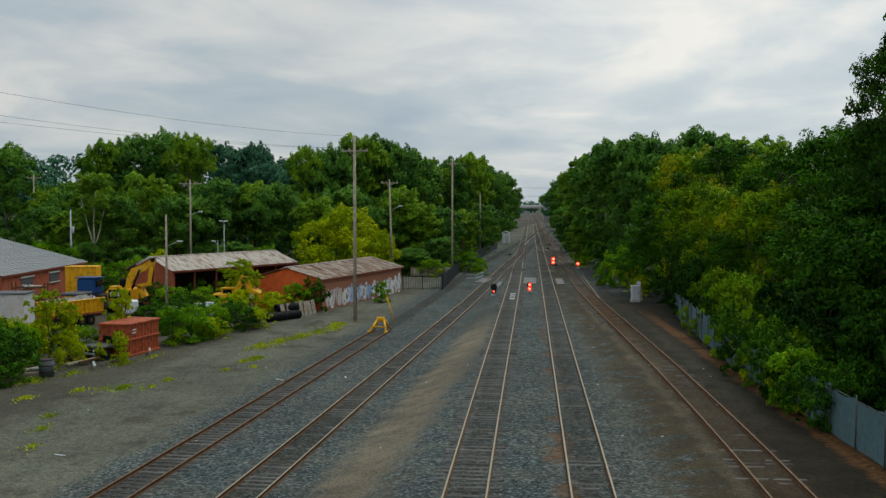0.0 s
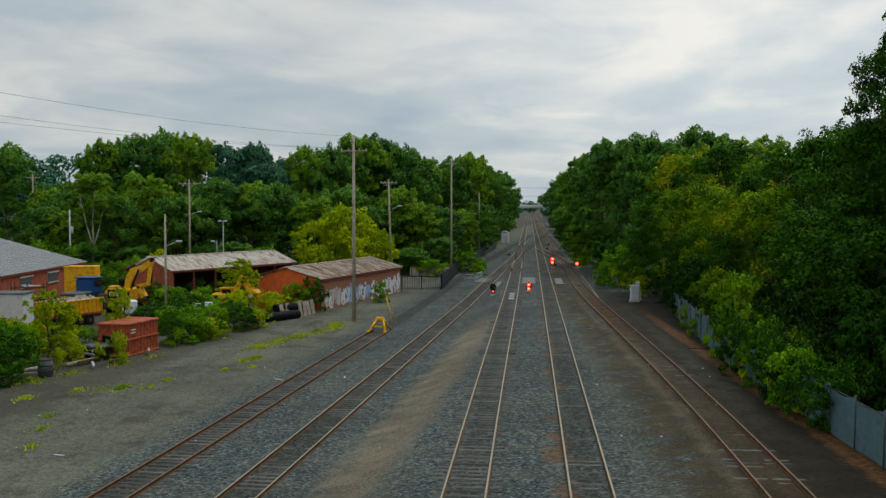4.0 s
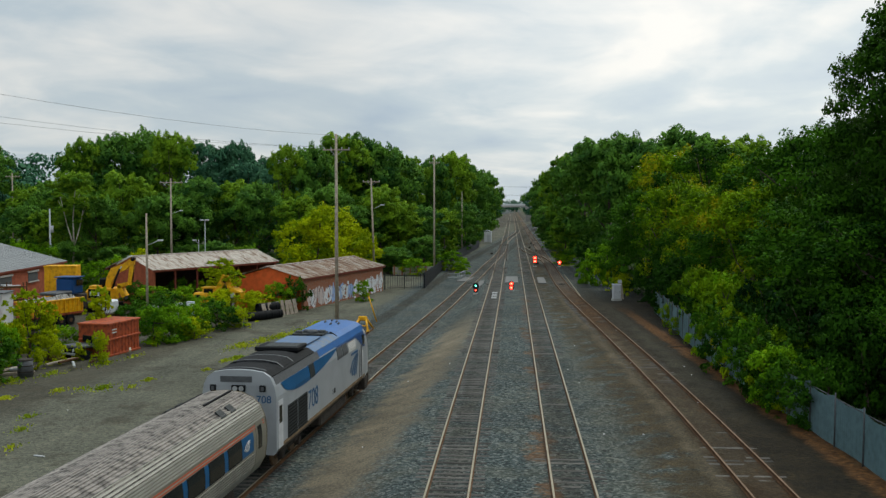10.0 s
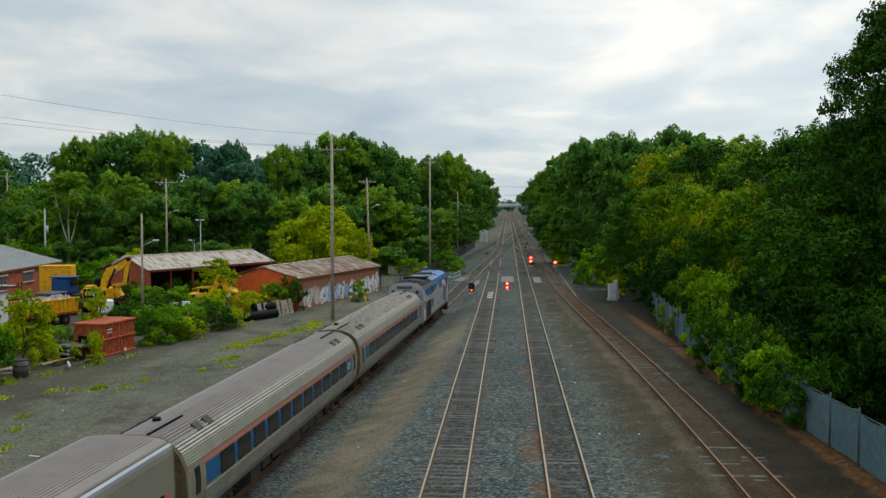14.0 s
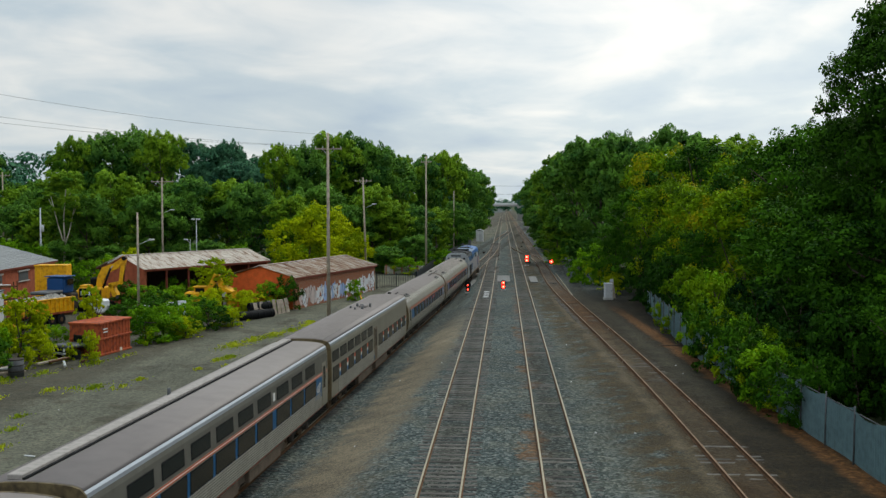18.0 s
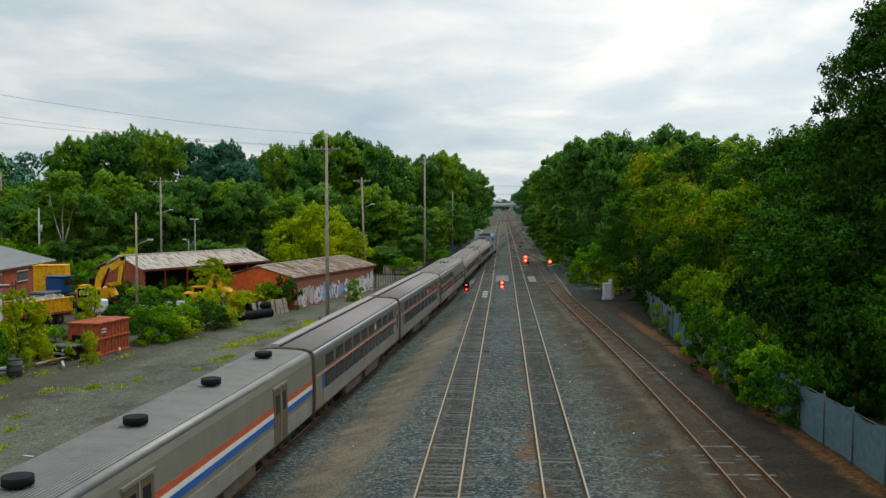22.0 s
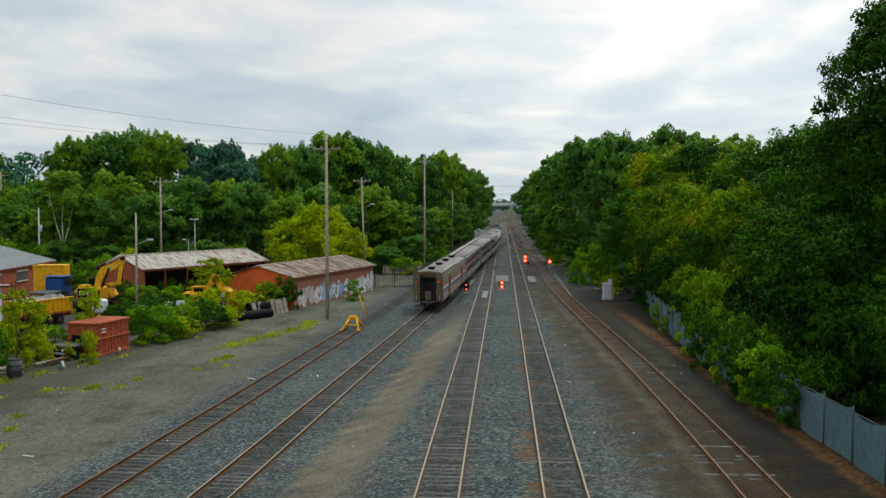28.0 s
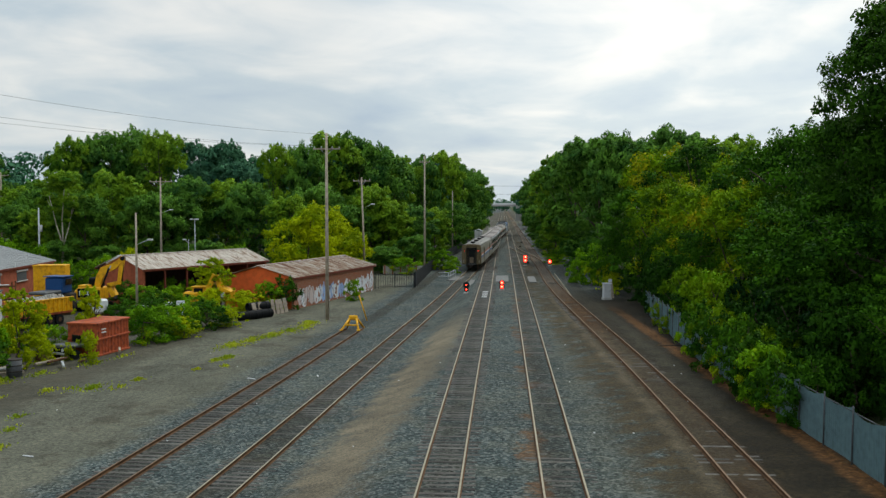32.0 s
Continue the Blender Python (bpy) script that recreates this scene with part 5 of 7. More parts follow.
def arrow_mark(c, p, y, z, s, material):
    """Four curved blades, spread at the foot and meeting at the upper front, s high, on both flanks."""
    feet = ((-0.85, 0.24), (-0.50, 0.05), (-0.08, 0.0), (0.34, 0.0))
    for q in (1, -1):
        for k, (fy, fz) in enumerate(feet):
            ty, tz = 0.74 + 0.05 * k, 1.0 - 0.03 * k
            cy, cz = fy + 0.22 + 0.04 * k, fz + 0.62
            bm = B()
            prev = None
            for i in range(9):
                t = i / 8
                yy = (1 - t) ** 2 * fy + 2 * t * (1 - t) * cy + t * t * ty
                zz = (1 - t) ** 2 * fz + 2 * t * (1 - t) * cz + t * t * tz
                dy, dz = 2 * (1 - t) * (cy - fy) + 2 * t * (ty - cy), 2 * (1 - t) * (cz - fz) + 2 * t * (tz - cz)
                ln = math.hypot(dy, dz)
                wd = 0.125 - 0.10 * t
                cur = []
                for e_ in (-1, 1):
                    py, pz = y + s * (yy - e_ * wd * dz / ln), z + s * (zz + e_ * wd * dy / ln)
                    cur.append(bm.verts.new((q * (side_x(p, pz) + 0.02), py, pz)))
                if prev:
                    bm.faces.new((prev[0], cur[0], cur[1], prev[1]))
                prev = cur
            bmesh.ops.recalc_face_normals(bm, faces=bm.faces[:])
            part("emblem_blade", bm, material, c)


def end_gear(c, p, l, material, ends=(1, -1)):
    """Rubber diaphragms and couplers."""
    top = p[-1][1]
    for s in ends:
        bm = B()
        y = s * (l / 2 + 0.08)
        for x in (-0.62, 0.62):
            bx(bm, (x, y, 2.2), (0.2, 0.36, 2.3), bev=0.04)
        bx(bm, (0, y, 3.4), (1.44, 0.36, 0.22), bev=0.04)
        part("diaphragm", bm, BLACK, c)
        part("coupler", rod(B(), (0, s * (l / 2 - 0.3), 0.85), (0, s * (l / 2 + 0.26), 0.85), 0.12, 8), UNDER, c)
        bm = B()
        n = full(p)
        prism(bm, n, s * l / 2 - 0.06, s * l / 2 + 0.06)
        part("end_frame", bm, material, c)
    return c


def body(c, p, l, side, roof, roof_z):
    """The shell: flanks, and the roof above roof_z as a part of its own."""
    low_ = [(x, z) for x, z in p if z < roof_z - 0.01] + [(side_x(p, roof_z), roof_z)]
    hi = [(side_x(p, roof_z), roof_z)] + [(x, z) for x, z in p if z > roof_z + 0.01]
    part("body", prism(B(), full(low_), -l / 2, l / 2), side, c)
    bm = prism(B(), full(hi), -l / 2, l / 2)
    for f in bm.faces:
        f.smooth = len(f.verts) == 4
    part("roof", bm, roof, c)


def coach_car(rnd, label, sooty):
    l = 25.25
    c = root("passenger_car", 0, 0, 0, label=label, category="train car", group="passenger train")
    body(c, COACH, l, STEEL, ROOFSOOT if sooty else TRAINROOF, 3.32)
    for q in (1, -1):
        # shade between the flutes, put in as a dark strip
        part("lower_side", band(B(), COACH, 1.0, 1.9, -l / 2 + 1.45, l / 2 - 1.45, 0.004, (q,)), UPPER_GROOVE_GREY, c, "side behind the fluting, darkened as groove shade")
    tagged(part("lower_fluting", flutes(B(), COACH, [1.02 + 0.1 * i for i in range(9)], -l / 2 + 1.5, l / 2 - 1.5, 0.05, 0.035), CORR, c), kind="stuff")
    tagged(part("upper_fluting", flutes(B(), COACH, [2.94 + 0.082 * i for i in range(9)], -l / 2 + 0.1, l / 2 - 0.1, 0.036, 0.04), CORR, c), kind="stuff")
    ribs = B()
    for k in range(-9, 10):
        x = k * 0.118
        z = 3.86 - 0.1 * abs(x) if abs(x) < 0.6 else 3.8 - 0.4 * (abs(x) - 0.6)
        bx(ribs, (x, 0, z - 0.002), (0.066, l - 0.3, 0.05))
    tagged(part("roof_fluting", ribs, ROOFSOOT if sooty else TRAINROOF, c), kind="stuff")
    for q in (1, -1):
        part("window_band", band(B(), COACH, 1.97, 2.66, -l / 2 + 1.6, l / 2 - 1.6, 0.008, (q,)), BLUE, c, "blue window band")
    for z0, z1, m in ((2.70, 2.745, REDSTR), (2.745, 2.79, CORR), (2.79, 2.84, REDSTR)):
        for q in (1, -1):
            part("stripe", band(B(), COACH, z0, z1, -l / 2 + 0.2, l / 2 - 0.2, 0.008, (q,)), m, c)
    windows(c, COACH, 2.0, 2.62, [-9.0 + 1.8 * i for i in range(11)], 1.34)
    arrow_mark(c, COACH, l / 2 - 2.35, 2.12, 0.36, WHITESTR)
    for s in (1, -1):
        for q in (1, -1):
            d = part("vestibule_door", band(B(), COACH, 1.0, 2.95, s * (l / 2 - 0.85) - 0.42, s * (l / 2 - 0.85) + 0.42, 0.012, (q,)), STEEL, c)
            part("door_window", band(B(), COACH, 1.9, 2.75, s * (l / 2 - 0.85) - 0.22, s * (l / 2 - 0.85) + 0.22, 0.02, (q,)), GLASS, d)
        for k in (0, 0.95):
            for q in (1, -1):
                part("roof_vent", bx(B(), (0, 0, 0), (0.34, 0.5, 0.06), bev=0.01, m=pose(q * 1.0, s * (l / 2 - 2.4 - k), 3.67, 0, q * 38, 0)), LOUVRE, c)
        part("roof_strip", bx(B(), (0.25, s * (l / 2 - 1.6), 3.87), (0.07, 2.8, 0.06)), BLACK, c)
        part("roof_strip", bx(B(), (-0.85, s * (l / 2 - 1.6), 3.73), (0.07, 2.8, 0.06)), BLACK, c)
    rod_ = B()
    rod(rod_, (-0.3, -l / 2 + 2.2, 3.85), (-0.3, -l / 2 + 2.2, 3.96), 0.14, 12)
    part("roof_cap", rod_, BLACK, c)
    underfloor(c, l, rnd)
    end_gear(c, COACH, l, CAREND)
    bogie(c, l * 0.345)
    bogie(c, -l * 0.345)
    return c


def tall_car(rnd, label, diner=False):
    l = 25.15
    c = root("dining_car" if diner else "sleeping_car", 0, 0, 0, label=label, category="train car", group="passenger train")
    body(c, TALL, l, STEEL, TRAINROOF, 3.90)
    for q in (1, -1):
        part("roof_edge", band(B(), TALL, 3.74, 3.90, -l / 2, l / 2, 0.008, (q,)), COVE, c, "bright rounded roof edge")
    for q in (1, -1):
        # dark strip that stands for shade in the flute grooves
        part("lower_side", band(B(), TALL, 1.08, 1.83, -l / 2 + 1.5, l / 2 - 1.5, 0.004, (q,)), UPPER_GROOVE_GREY, c, "side behind the fluting, darkened as groove shade")
    tagged(part("lower_fluting", flutes(B(), TALL, [1.12 + 0.095 * i for i in range(8)], -l / 2 + 1.5, l / 2 - 1.5, 0.05, 0.026), CORR, c), kind="stuff")
    low_y = [-9.6, -7.3, -5.0, -2.7, -0.4, 1.9, 4.5, 6.8, 9.1]
    for q in (1, -1):
        part("stripe", band(B(), TALL, 0.98, 1.04, -l / 2 + 0.5, l / 2 - 0.5, 0.008, (q,)), REDSTR, c)
    if diner:
        low_y = [-11.6 + 1.9 * i for i in range(6)] + [1.5 + 1.9 * i for i in range(6)]
        for y in [y + 0.95 for y in low_y if abs(y + 2.1) > 0.3]:
            for z0, z1, m in ((1.92, 2.15, BLUE), (2.15, 2.33, WHITESTR), (2.33, 2.56, REDSTR)):
                for q in (1, -1):
                    part("stripe", band(B(), TALL, z0, z1, y - 0.17, y + 0.17, 0.008, (q,)), m, c)
        windows(c, TALL, 1.90, 2.55, low_y, 1.4)
        windows(c, TALL, 2.92, 3.36, low_y[:6], 1.45, "upper_window")
        for q in (1, -1):
            part("name_plate", band(B(), TALL, 1.3, 1.48, -1.0, 0.0, 0.03, (q,)), BLUE, c)
        for q in (1, -1):
            d = part("side_door", band(B(), TALL, 1.1, 3.2, -0.75, 0.1, 0.034, (q,)), DOORBROWN, c)
            part("door_window", band(B(), TALL, 2.0, 3.05, -0.55, -0.1, 0.042, (q,)), GLASS, d)
        for x, y, r, h in ((0.1, 2.6, 0.16, 0.22), (0.55, 3.0, 0.09, 0.25), (-0.35, 3.2, 0.09, 0.22), (0.3, 1.6, 0.09, 0.2), (-0.6, 2.2, 0.08, 0.16), (-0.1, 1.2, 0.07, 0.16)):
            part("roof_vent", rod(B(), (x, y, 4.02), (x, y, 4.1 + h), r, 10, r * 0.8), GREYVENT, c)
        ribs = B()
        for k in range(-8, 9):
            x = abs(k * 0.12)
            bx(ribs, (k * 0.12, 0, 4.113 - 0.033 * x - 0.07 * max(0, x - 0.6)), (0.066, l - 0.4, 0.03))
        tagged(part("roof_fluting", ribs, TRAINROOF, c), kind="stuff")
        part("roof_hatch", bx(B(), (0.15, 2.7, 4.17), (0.5, 0.6, 0.18), bev=0.03), TRAINROOF, c)
    else:
        for q in (1, -1):
            part("window_band", band(B(), TALL, 1.84, 2.60, -l / 2 + 1.3, l / 2 - 1.3, 0.006, (q,)), BLUE, c, "blue window band")
        for z0, z1, m in ((2.645, 2.69, REDSTR), (2.69, 2.722, WHITESTR), (2.722, 2.765, REDSTR)):
            for q in (1, -1):
                part("stripe", band(B(), TALL, z0, z1, -l / 2 + 0.2, l / 2 - 0.2, 0.008, (q,)), m, c)
        for q in (1, -1):
            part("upper_panel", band(B(), TALL, 2.80, 3.735, -l / 2 + 0.1, l / 2 - 0.1, 0.005, (q,)), UPPER_GROOVE_GREY, c, "dark grey painted upper side")
        windows(c, TALL, 1.90, 2.55, low_y, 1.95)
        windows(c, TALL, 2.96, 3.40, low_y, 1.65, "upper_window")
        for q in (1, -1):
            part("end_panel", band(B(), TALL, 1.62, 2.60, l / 2 - 2.6, l / 2 - 1.3, 0.01, (q,)), BLUE, c)
        arrow_mark(c, TALL, l / 2 - 1.95, 1.9, 0.44, WHITESTR)
        for y in (3.2,):
            for q in (1, -1):
                part("side_vent", band(B(), TALL, 3.0, 3.3, y - 0.12, y + 0.12, 0.03, (q,)), WHITESTR, c)
        bm = B()
        bx(bm, (-0.50, 0, 4.16), (0.42, l - 0.3, 0.14), bev=0.02)
        part("roof_spine", bm, DUCT, c, "pale raised roof duct")
        part("spine_seam", bx(B(), (-0.25, 0, 4.12), (0.08, l - 0.3, 0.06)), BLACK, c)
        part("roof_vent", rod(B(), (-0.95, -1.5, 3.98), (-0.95, -1.5, 4.34), 0.07, 8), GREYVENT, c)
        for q in (1, -1):
            d = part("vestibule_door", band(B(), TALL, 1.1, 3.2, l / 2 - 1.15, l / 2 - 0.4, 0.014, (q,)), STEEL, c)
            part("door_window", band(B(), TALL, 1.95, 3.0, l / 2 - 0.98, l / 2 - 0.58, 0.022, (q,)), GLASS, d)
    for y0 in (-5.2, 0.3):
        part("skirt_box", bx(B(), (0, y0 + 2, 0.72), (2.9, 4.2, 0.5), bev=0.04), DIRTY, c)
    underfloor(c, l, rnd, True)
    end_gear(c, TALL, l, CAREND)
    bogie(c, l * 0.345)
    bogie(c, -l * 0.345)
    return c


def baggage():
    l = 25.6
    c = root("baggage_car", 0, 0, 0, label="steel baggage car with red, white and blue stripes, last in train", category="train car", group="passenger train")
    body(c, TALL, l, STEEL, SILVERROOF, 3.84)
    tagged(part("lower_fluting", flutes(B(), TALL, [1.12 + 0.08 * i for i in range(9)], -l / 2 + 0.6, l / 2 - 0.6, 0.04), CORR, c), kind="stuff")
    for z0, z1, m in ((2.48, 2.72, REDSTR), (2.28, 2.48, WHITESTR), (2.03, 2.28, STRIPEBLUE)):
        for q in (1, -1):
            part("stripe", band(B(), TALL, z0, z1, -l / 2 + 0.1, l / 2 - 0.1, 0.008, (q,)), m, c)
    for y in (-6.6, 7.4):
        for q in (1, -1):
            d = part("sliding_door", band(B(), TALL, 1.05, 3.35, y - 1.0, y + 1.0, 0.028, (q,)), DOORBROWN, c, "brownish steel sliding door")
            part("door_rail", band(B(), TALL, 3.36, 3.46, y - 1.1, y + 1.1, 0.06, (q,)), STEEL, d)
            part("door_post", band(B(), TALL, 1.05, 3.35, y - 0.06, y + 0.06, 0.05, (q,)), STEEL, d)
            for k in (-0.5, 0.5):
                part("door_window", band(B(), TALL, 2.35, 3.1, y + k - 0.26, y + k + 0.26, 0.04, (q,)), GLASS, d)
    ribs = B()
    for k in range(-11, 12):
        x = k * 0.105
        z = 4.11 - 0.034 * abs(x) if abs(x) < 0.6 else 4.09 - 0.104 * (abs(x) - 0.6)
        bx(ribs, (x, 0, z + 0.006), (0.035, l - 0.3, 0.03))
    tagged(part("roof_fluting", ribs, SILVERROOF, c), kind="stuff")
    for y in (-10.0, -3.3, 3.4, 10.1):
        v = part("roof_ventilator", rod(B(), (0, y, 4.19), (0, y, 4.40), 0.38, 18), BLACK, c, "dark round roof ventilator")
        part("ventilator_foot", rod(B(), (0, y, 4.05), (0, y, 4.20), 0.2, 12), BLACK, v)
    for y0 in (-4.2, 0.6):
        part("skirt_box", bx(B(), (0, y0 + 1.8, 0.74), (2.9, 3.6, 0.45), bev=0.04), DIRTY, c)
    end_gear(c, TALL, l, GREYVENT, (1,))
    # the tail end
    y = -l / 2
    e_ = part("end_wall", prism(B(), full([(x * 0.99, z) for x, z in TALL]), y - 0.03, y + 0.03), CAREND, c, "tan dirty end wall")
    for q in (1, -1):
        part("end_cowl", bx(B(), (q * 1.12, y - 0.13, 2.45), (0.68, 0.22, 2.9), bev=0.06), CAREND, e_)
        part("door_jamb", bx(B(), (q * 0.70, y - 0.2, 2.2), (0.16, 0.34, 2.6), bev=0.04), BLACK, e_)
        part("marker_light", rod(B(), (q * 1.07, y - 0.26, 3.08), (q * 1.07, y - 0.20, 3.08), 0.06, 14), MARKER, c, "lit red marker light")
        part("marker_ring", rod(B(), (q * 1.07, y - 0.245, 3.08), (q * 1.07, y - 0.19, 3.08), 0.12, 14), BLACK, c)
        part("grab_bar", rod(B(), (q * 1.2, y - 0.28, 1.2), (q * 1.2, y - 0.28, 1.7), 0.02, 6), WHITESTR, c)
        part("step", bx(B(), (q * 1.1, y - 0.15, 0.62), (0.6, 0.3, 0.06)), UNDER, c)
    part("hood", bx(B(), (0, y - 0.24, 3.46), (1.6, 0.46, 0.16), bev=0.05), BLACK, e_)
    part("top_panel", bx(B(), (0, y - 0.05, 3.76), (1.2, 0.1, 0.4), bev=0.03), CAREND, e_)
    d = part("end_door", bx(B(), (0, y - 0.06, 2.15), (1.05, 0.08, 2.3), bev=0.02), BLACK, c)
    part("door_window", bx(B(), (0, y - 0.105, 2.7), (0.56, 0.02, 0.75), bev=0.005), GLASS, d)
    part("door_panel", bx(B(), (0.0, y - 0.11, 1.65), (0.62, 0.03, 0.9), bev=0.01), DOORBROWN, d)
    part("threshold", bx(B(), (0, y - 0.25, 1.02), (1.5, 0.5, 0.1), bev=0.02), GREYVENT, c)
    part("coupler", bx(B(), (0, y - 0.45, 0.85), (0.24, 0.7, 0.26), bev=0.05), UNDER, c)
    for q in (-0.35, 0.35):
        part("brake_hose", rod(B(), (q, y - 0.3, 0.8), (q * 0.8, y - 0.45, 0.35), 0.03, 6), BLACK, c)
    part("roof_lip", prism(B(), full([(x + 0.015, z + 0.015) for x, z in TALL if z > 3.7]), y - 0.2, y + 0.02), CAREND, c)
    bogie(c, l * 0.345)
    bogie(c, -l * 0.345)
    return c


def text_mesh(txt, size, depth=0.004):
    cu = bpy.data.curves.new("number", "FONT")
    cu.body, cu.size, cu.extrude, cu.align_x = txt, size, depth, "CENTER"
    tmp = bpy.data.objects.new("number_tmp", cu)
    scene.collection.objects.link(tmp)
    dg = bpy.context.evaluated_depsgraph_get()
    me = bpy.data.meshes.new_from_object(tmp.evaluated_get(dg))
    bpy.data.objects.remove(tmp)
    return me


LOCO_P = [(1.42, 1.0), (1.53, 1.2), (1.53, 3.30), (1.45, 3.72), (1.28, 4.10), (1.0, 4.28), (0.5, 4.36), (0, 4.38)]


def locomotive():
    l = 20.6
    h = l / 2
    c = root("locomotive", 0, 0, 0, label="silver and blue diesel passenger locomotive with sooty black roof", category="locomotive", group="passenger train")
    nose = h - 3.3
    hull = B()
    ring_y = [(-h, 1.0, 0.0), (nose - 1.2, 1.0, 0.0), (nose, 1.0, 0.0), (nose + 0.8, 0.97, 0.16), (nose + 1.5, 0.92, 0.9), (nose + 2.0, 0.86, 1.35), (h - 0.9, 0.76, 1.6)]
    prof = full(LOCO_P)
    rings = []
    for y, k, drop in ring_y:
        rings.append([hull.verts.new((x * k, y, z - (drop * max(0.0, (z - 1.6) / 2.78)) ** 1.0)) for x, z in prof])
    n = len(prof)
    for a, b_ in zip(rings, rings[1:]):
        for i in range(n):
            hull.faces.new((a[i], a[(i + 1) % n], b_[(i + 1) % n], b_[i]))
    hull.faces.new(rings[0][::-1])
    hull.faces.new(rings[-1])
    bmesh.ops.recalc_face_normals(hull, faces=hull.faces[:])
    part("body", hull, LOCOGREY, c)
    # roofs, from the sooty tail to the bright blue front
    hi = [(side_x(LOCO_P, z), z) for z in (4.06, 4.10, 4.28, 4.36)] + [(0, 4.38)]
    lift = full([(x + 0.01, z + 0.012) for x, z in hi])
    part("rear_roof", prism(B(), lift, -h + 0.16, -3.4), BLACK, c, "sooty black rear roof")
    part("middle_roof", prism(B(), lift, -3.4, 1.7), PALEROOF, c, "pale dusty blue middle roof")
    part("front_roof", prism(B(), lift, 1.7, nose + 0.02), LOCOBLUE, c, "bright blue front roof")
    fr = B()
    for (ya, ka, da), (yb, kb, db) in zip(ring_y[2:5], ring_y[3:6]):
        va = [fr.verts.new((x * ka, ya, z + 0.012 - da * (z - 1.6) / 2.78)) for x, z in full([(side_x(LOCO_P, 3.5) + 0.012, 3.5)] + [(x + 0.012, z) for x, z in hi])]
        vb = [fr.verts.new((x * kb, yb, z + 0.012 - db * (z - 1.6) / 2.78)) for x, z in full([(side_x(LOCO_P, 3.5) + 0.012, 3.5)] + [(x + 0.012, z) for x, z in hi])]
        for i in range(len(va) - 1):
            fr.faces.new((va[i], va[i + 1], vb[i + 1], vb[i]))
    bmesh.ops.recalc_face_normals(fr, faces=fr.faces[:])
    part("nose_roof", fr, LOCODARK, c, "dark blue windscreen surround")
    # radiator and exhaust housings on the roof
    part("radiator_frame", bx(B(), (0, -4.4, 4.46), (2.0, 1.6, 0.18), bev=0.03), BLACK, c)
    part("radiator_grille", bx(B(), (0.1, -4.4, 4.54), (1.5, 1.1, 0.06), bev=0.01), LOUVRE, c)
    for ya, yb_, up in ((-9.9, -8.5, 0.03), (-8.3, -6.9, 0.09), (-6.7, -5.4, 0.06)):
        hood = part("radiator_hood", prism(B(), full([(x * 0.93, z + up) for x, z in hi]), ya, yb_), BLACK, c)
        part("hood_rim", prism(B(), full([(x * 0.935, z + up + 0.012) for x, z in hi]), ya, ya + 0.14), GREYVENT, hood)
    pit = part("exhaust_pit", bx(B(), (0.0, 0.7, 4.42), (1.6, 1.0, 0.05), bev=0.02), LOUVRE, c, "dark recess round the exhaust")
    part("exhaust_stack", rod(B(), (0.15, 0.7, 4.42), (0.15, 0.7, 4.60), 0.3, 14, 0.24), GREYVENT, c)
    for x, y in ((-0.5, 0.6), (0.6, 0.9), (-0.2, 0.95)):
        part("silencer_box", bx(B(), (x, y, 4.50), (0.36, 0.26, 0.16), bev=0.04), GREYVENT, pit)
    part("arched_hood", prism(B(), full([(x * 0.92, z + 0.10) for x, z in hi]), 1.5, 1.66), BLACK, c)
    part("roof_hatch", bx(B(), (0.0, -1.7, 4.40), (1.7, 2.8, 0.05), bev=0.02), PALEROOF, c)
    part("roof_hatch", bx(B(), (0.0, 1.36, 4.39), (1.7, 0.2, 0.05), bev=0.02), PALEROOF, c)
    # black bar that paints the shade in a roof seam
    part("roof_shadow_gap", bx(B(), (0.0, -0.1, 4.41), (1.7, 0.08, 0.05)), BLACK, c)
    for x, y in ((0.2, 5.6), (-0.4, 5.4), (0.5, 4.8), (0.1, 4.6), (-0.2, 6.2)):
        hn = part("horn", rod(B(), (x, y, 4.42), (x, y + 0.3, 4.44), 0.03, 8, 0.06), GREYVENT, c)
        part("horn_foot", rod(B(), (x, y + 0.1, 4.36), (x, y + 0.1, 4.43), 0.03, 6), GALV, hn)
    for q in (1, -1):
        part("cant_rail", band(B(), LOCO_P, 3.76, 4.06, -h + 0.3, -3.0, 0.012, (q,)), GREYVENT, c)
        part("roof_edge", band(B(), LOCO_P, 3.80, 4.08, -3.0, nose, 0.012, (q,)), LOCOBLUE, c)
        part("blue_line", band(B(), LOCO_P, 3.68, 3.80, 0.4, nose, 0.012, (q,)), LOCODARK, c)
        # swelling blue wave on the rear flank
        wave = B()
        ys = [-h + 0.9 + 0.31 * i for i in range(33)]
        for a, b_ in zip(ys, ys[1:]):
            def dip(v):
                t = (v + h - 0.9) / 9.92
                return 3.72 - 0.62 * math.sin(math.pi * min(1, max(0, t)) ** 0.62) ** 0.8
            za, zb = dip(a), dip(b_)
            x0a, x0b = side_x(LOCO_P, za) + 0.016, side_x(LOCO_P, zb) + 0.016
            x1 = side_x(LOCO_P, 3.75) + 0.016
            xm = side_x(LOCO_P, 3.30) + 0.016
            pts_a = [(x0a, za)] + ([(xm, 3.30)] if za < 3.30 else []) + [(x1, 3.75)]
            pts_b = [(x0b, zb)] + ([(xm, 3.30)] if zb < 3.30 else []) + [(x1, 3.75)]
            va = [wave.verts.new((q * x, a, z)) for x, z in pts_a]
            vb = [wave.verts.new((q * x, b_, z)) for x, z in pts_b[::-1]]
            wave.faces.new(va + vb)
        bmesh.ops.recalc_face_normals(wave, faces=wave.faces[:])
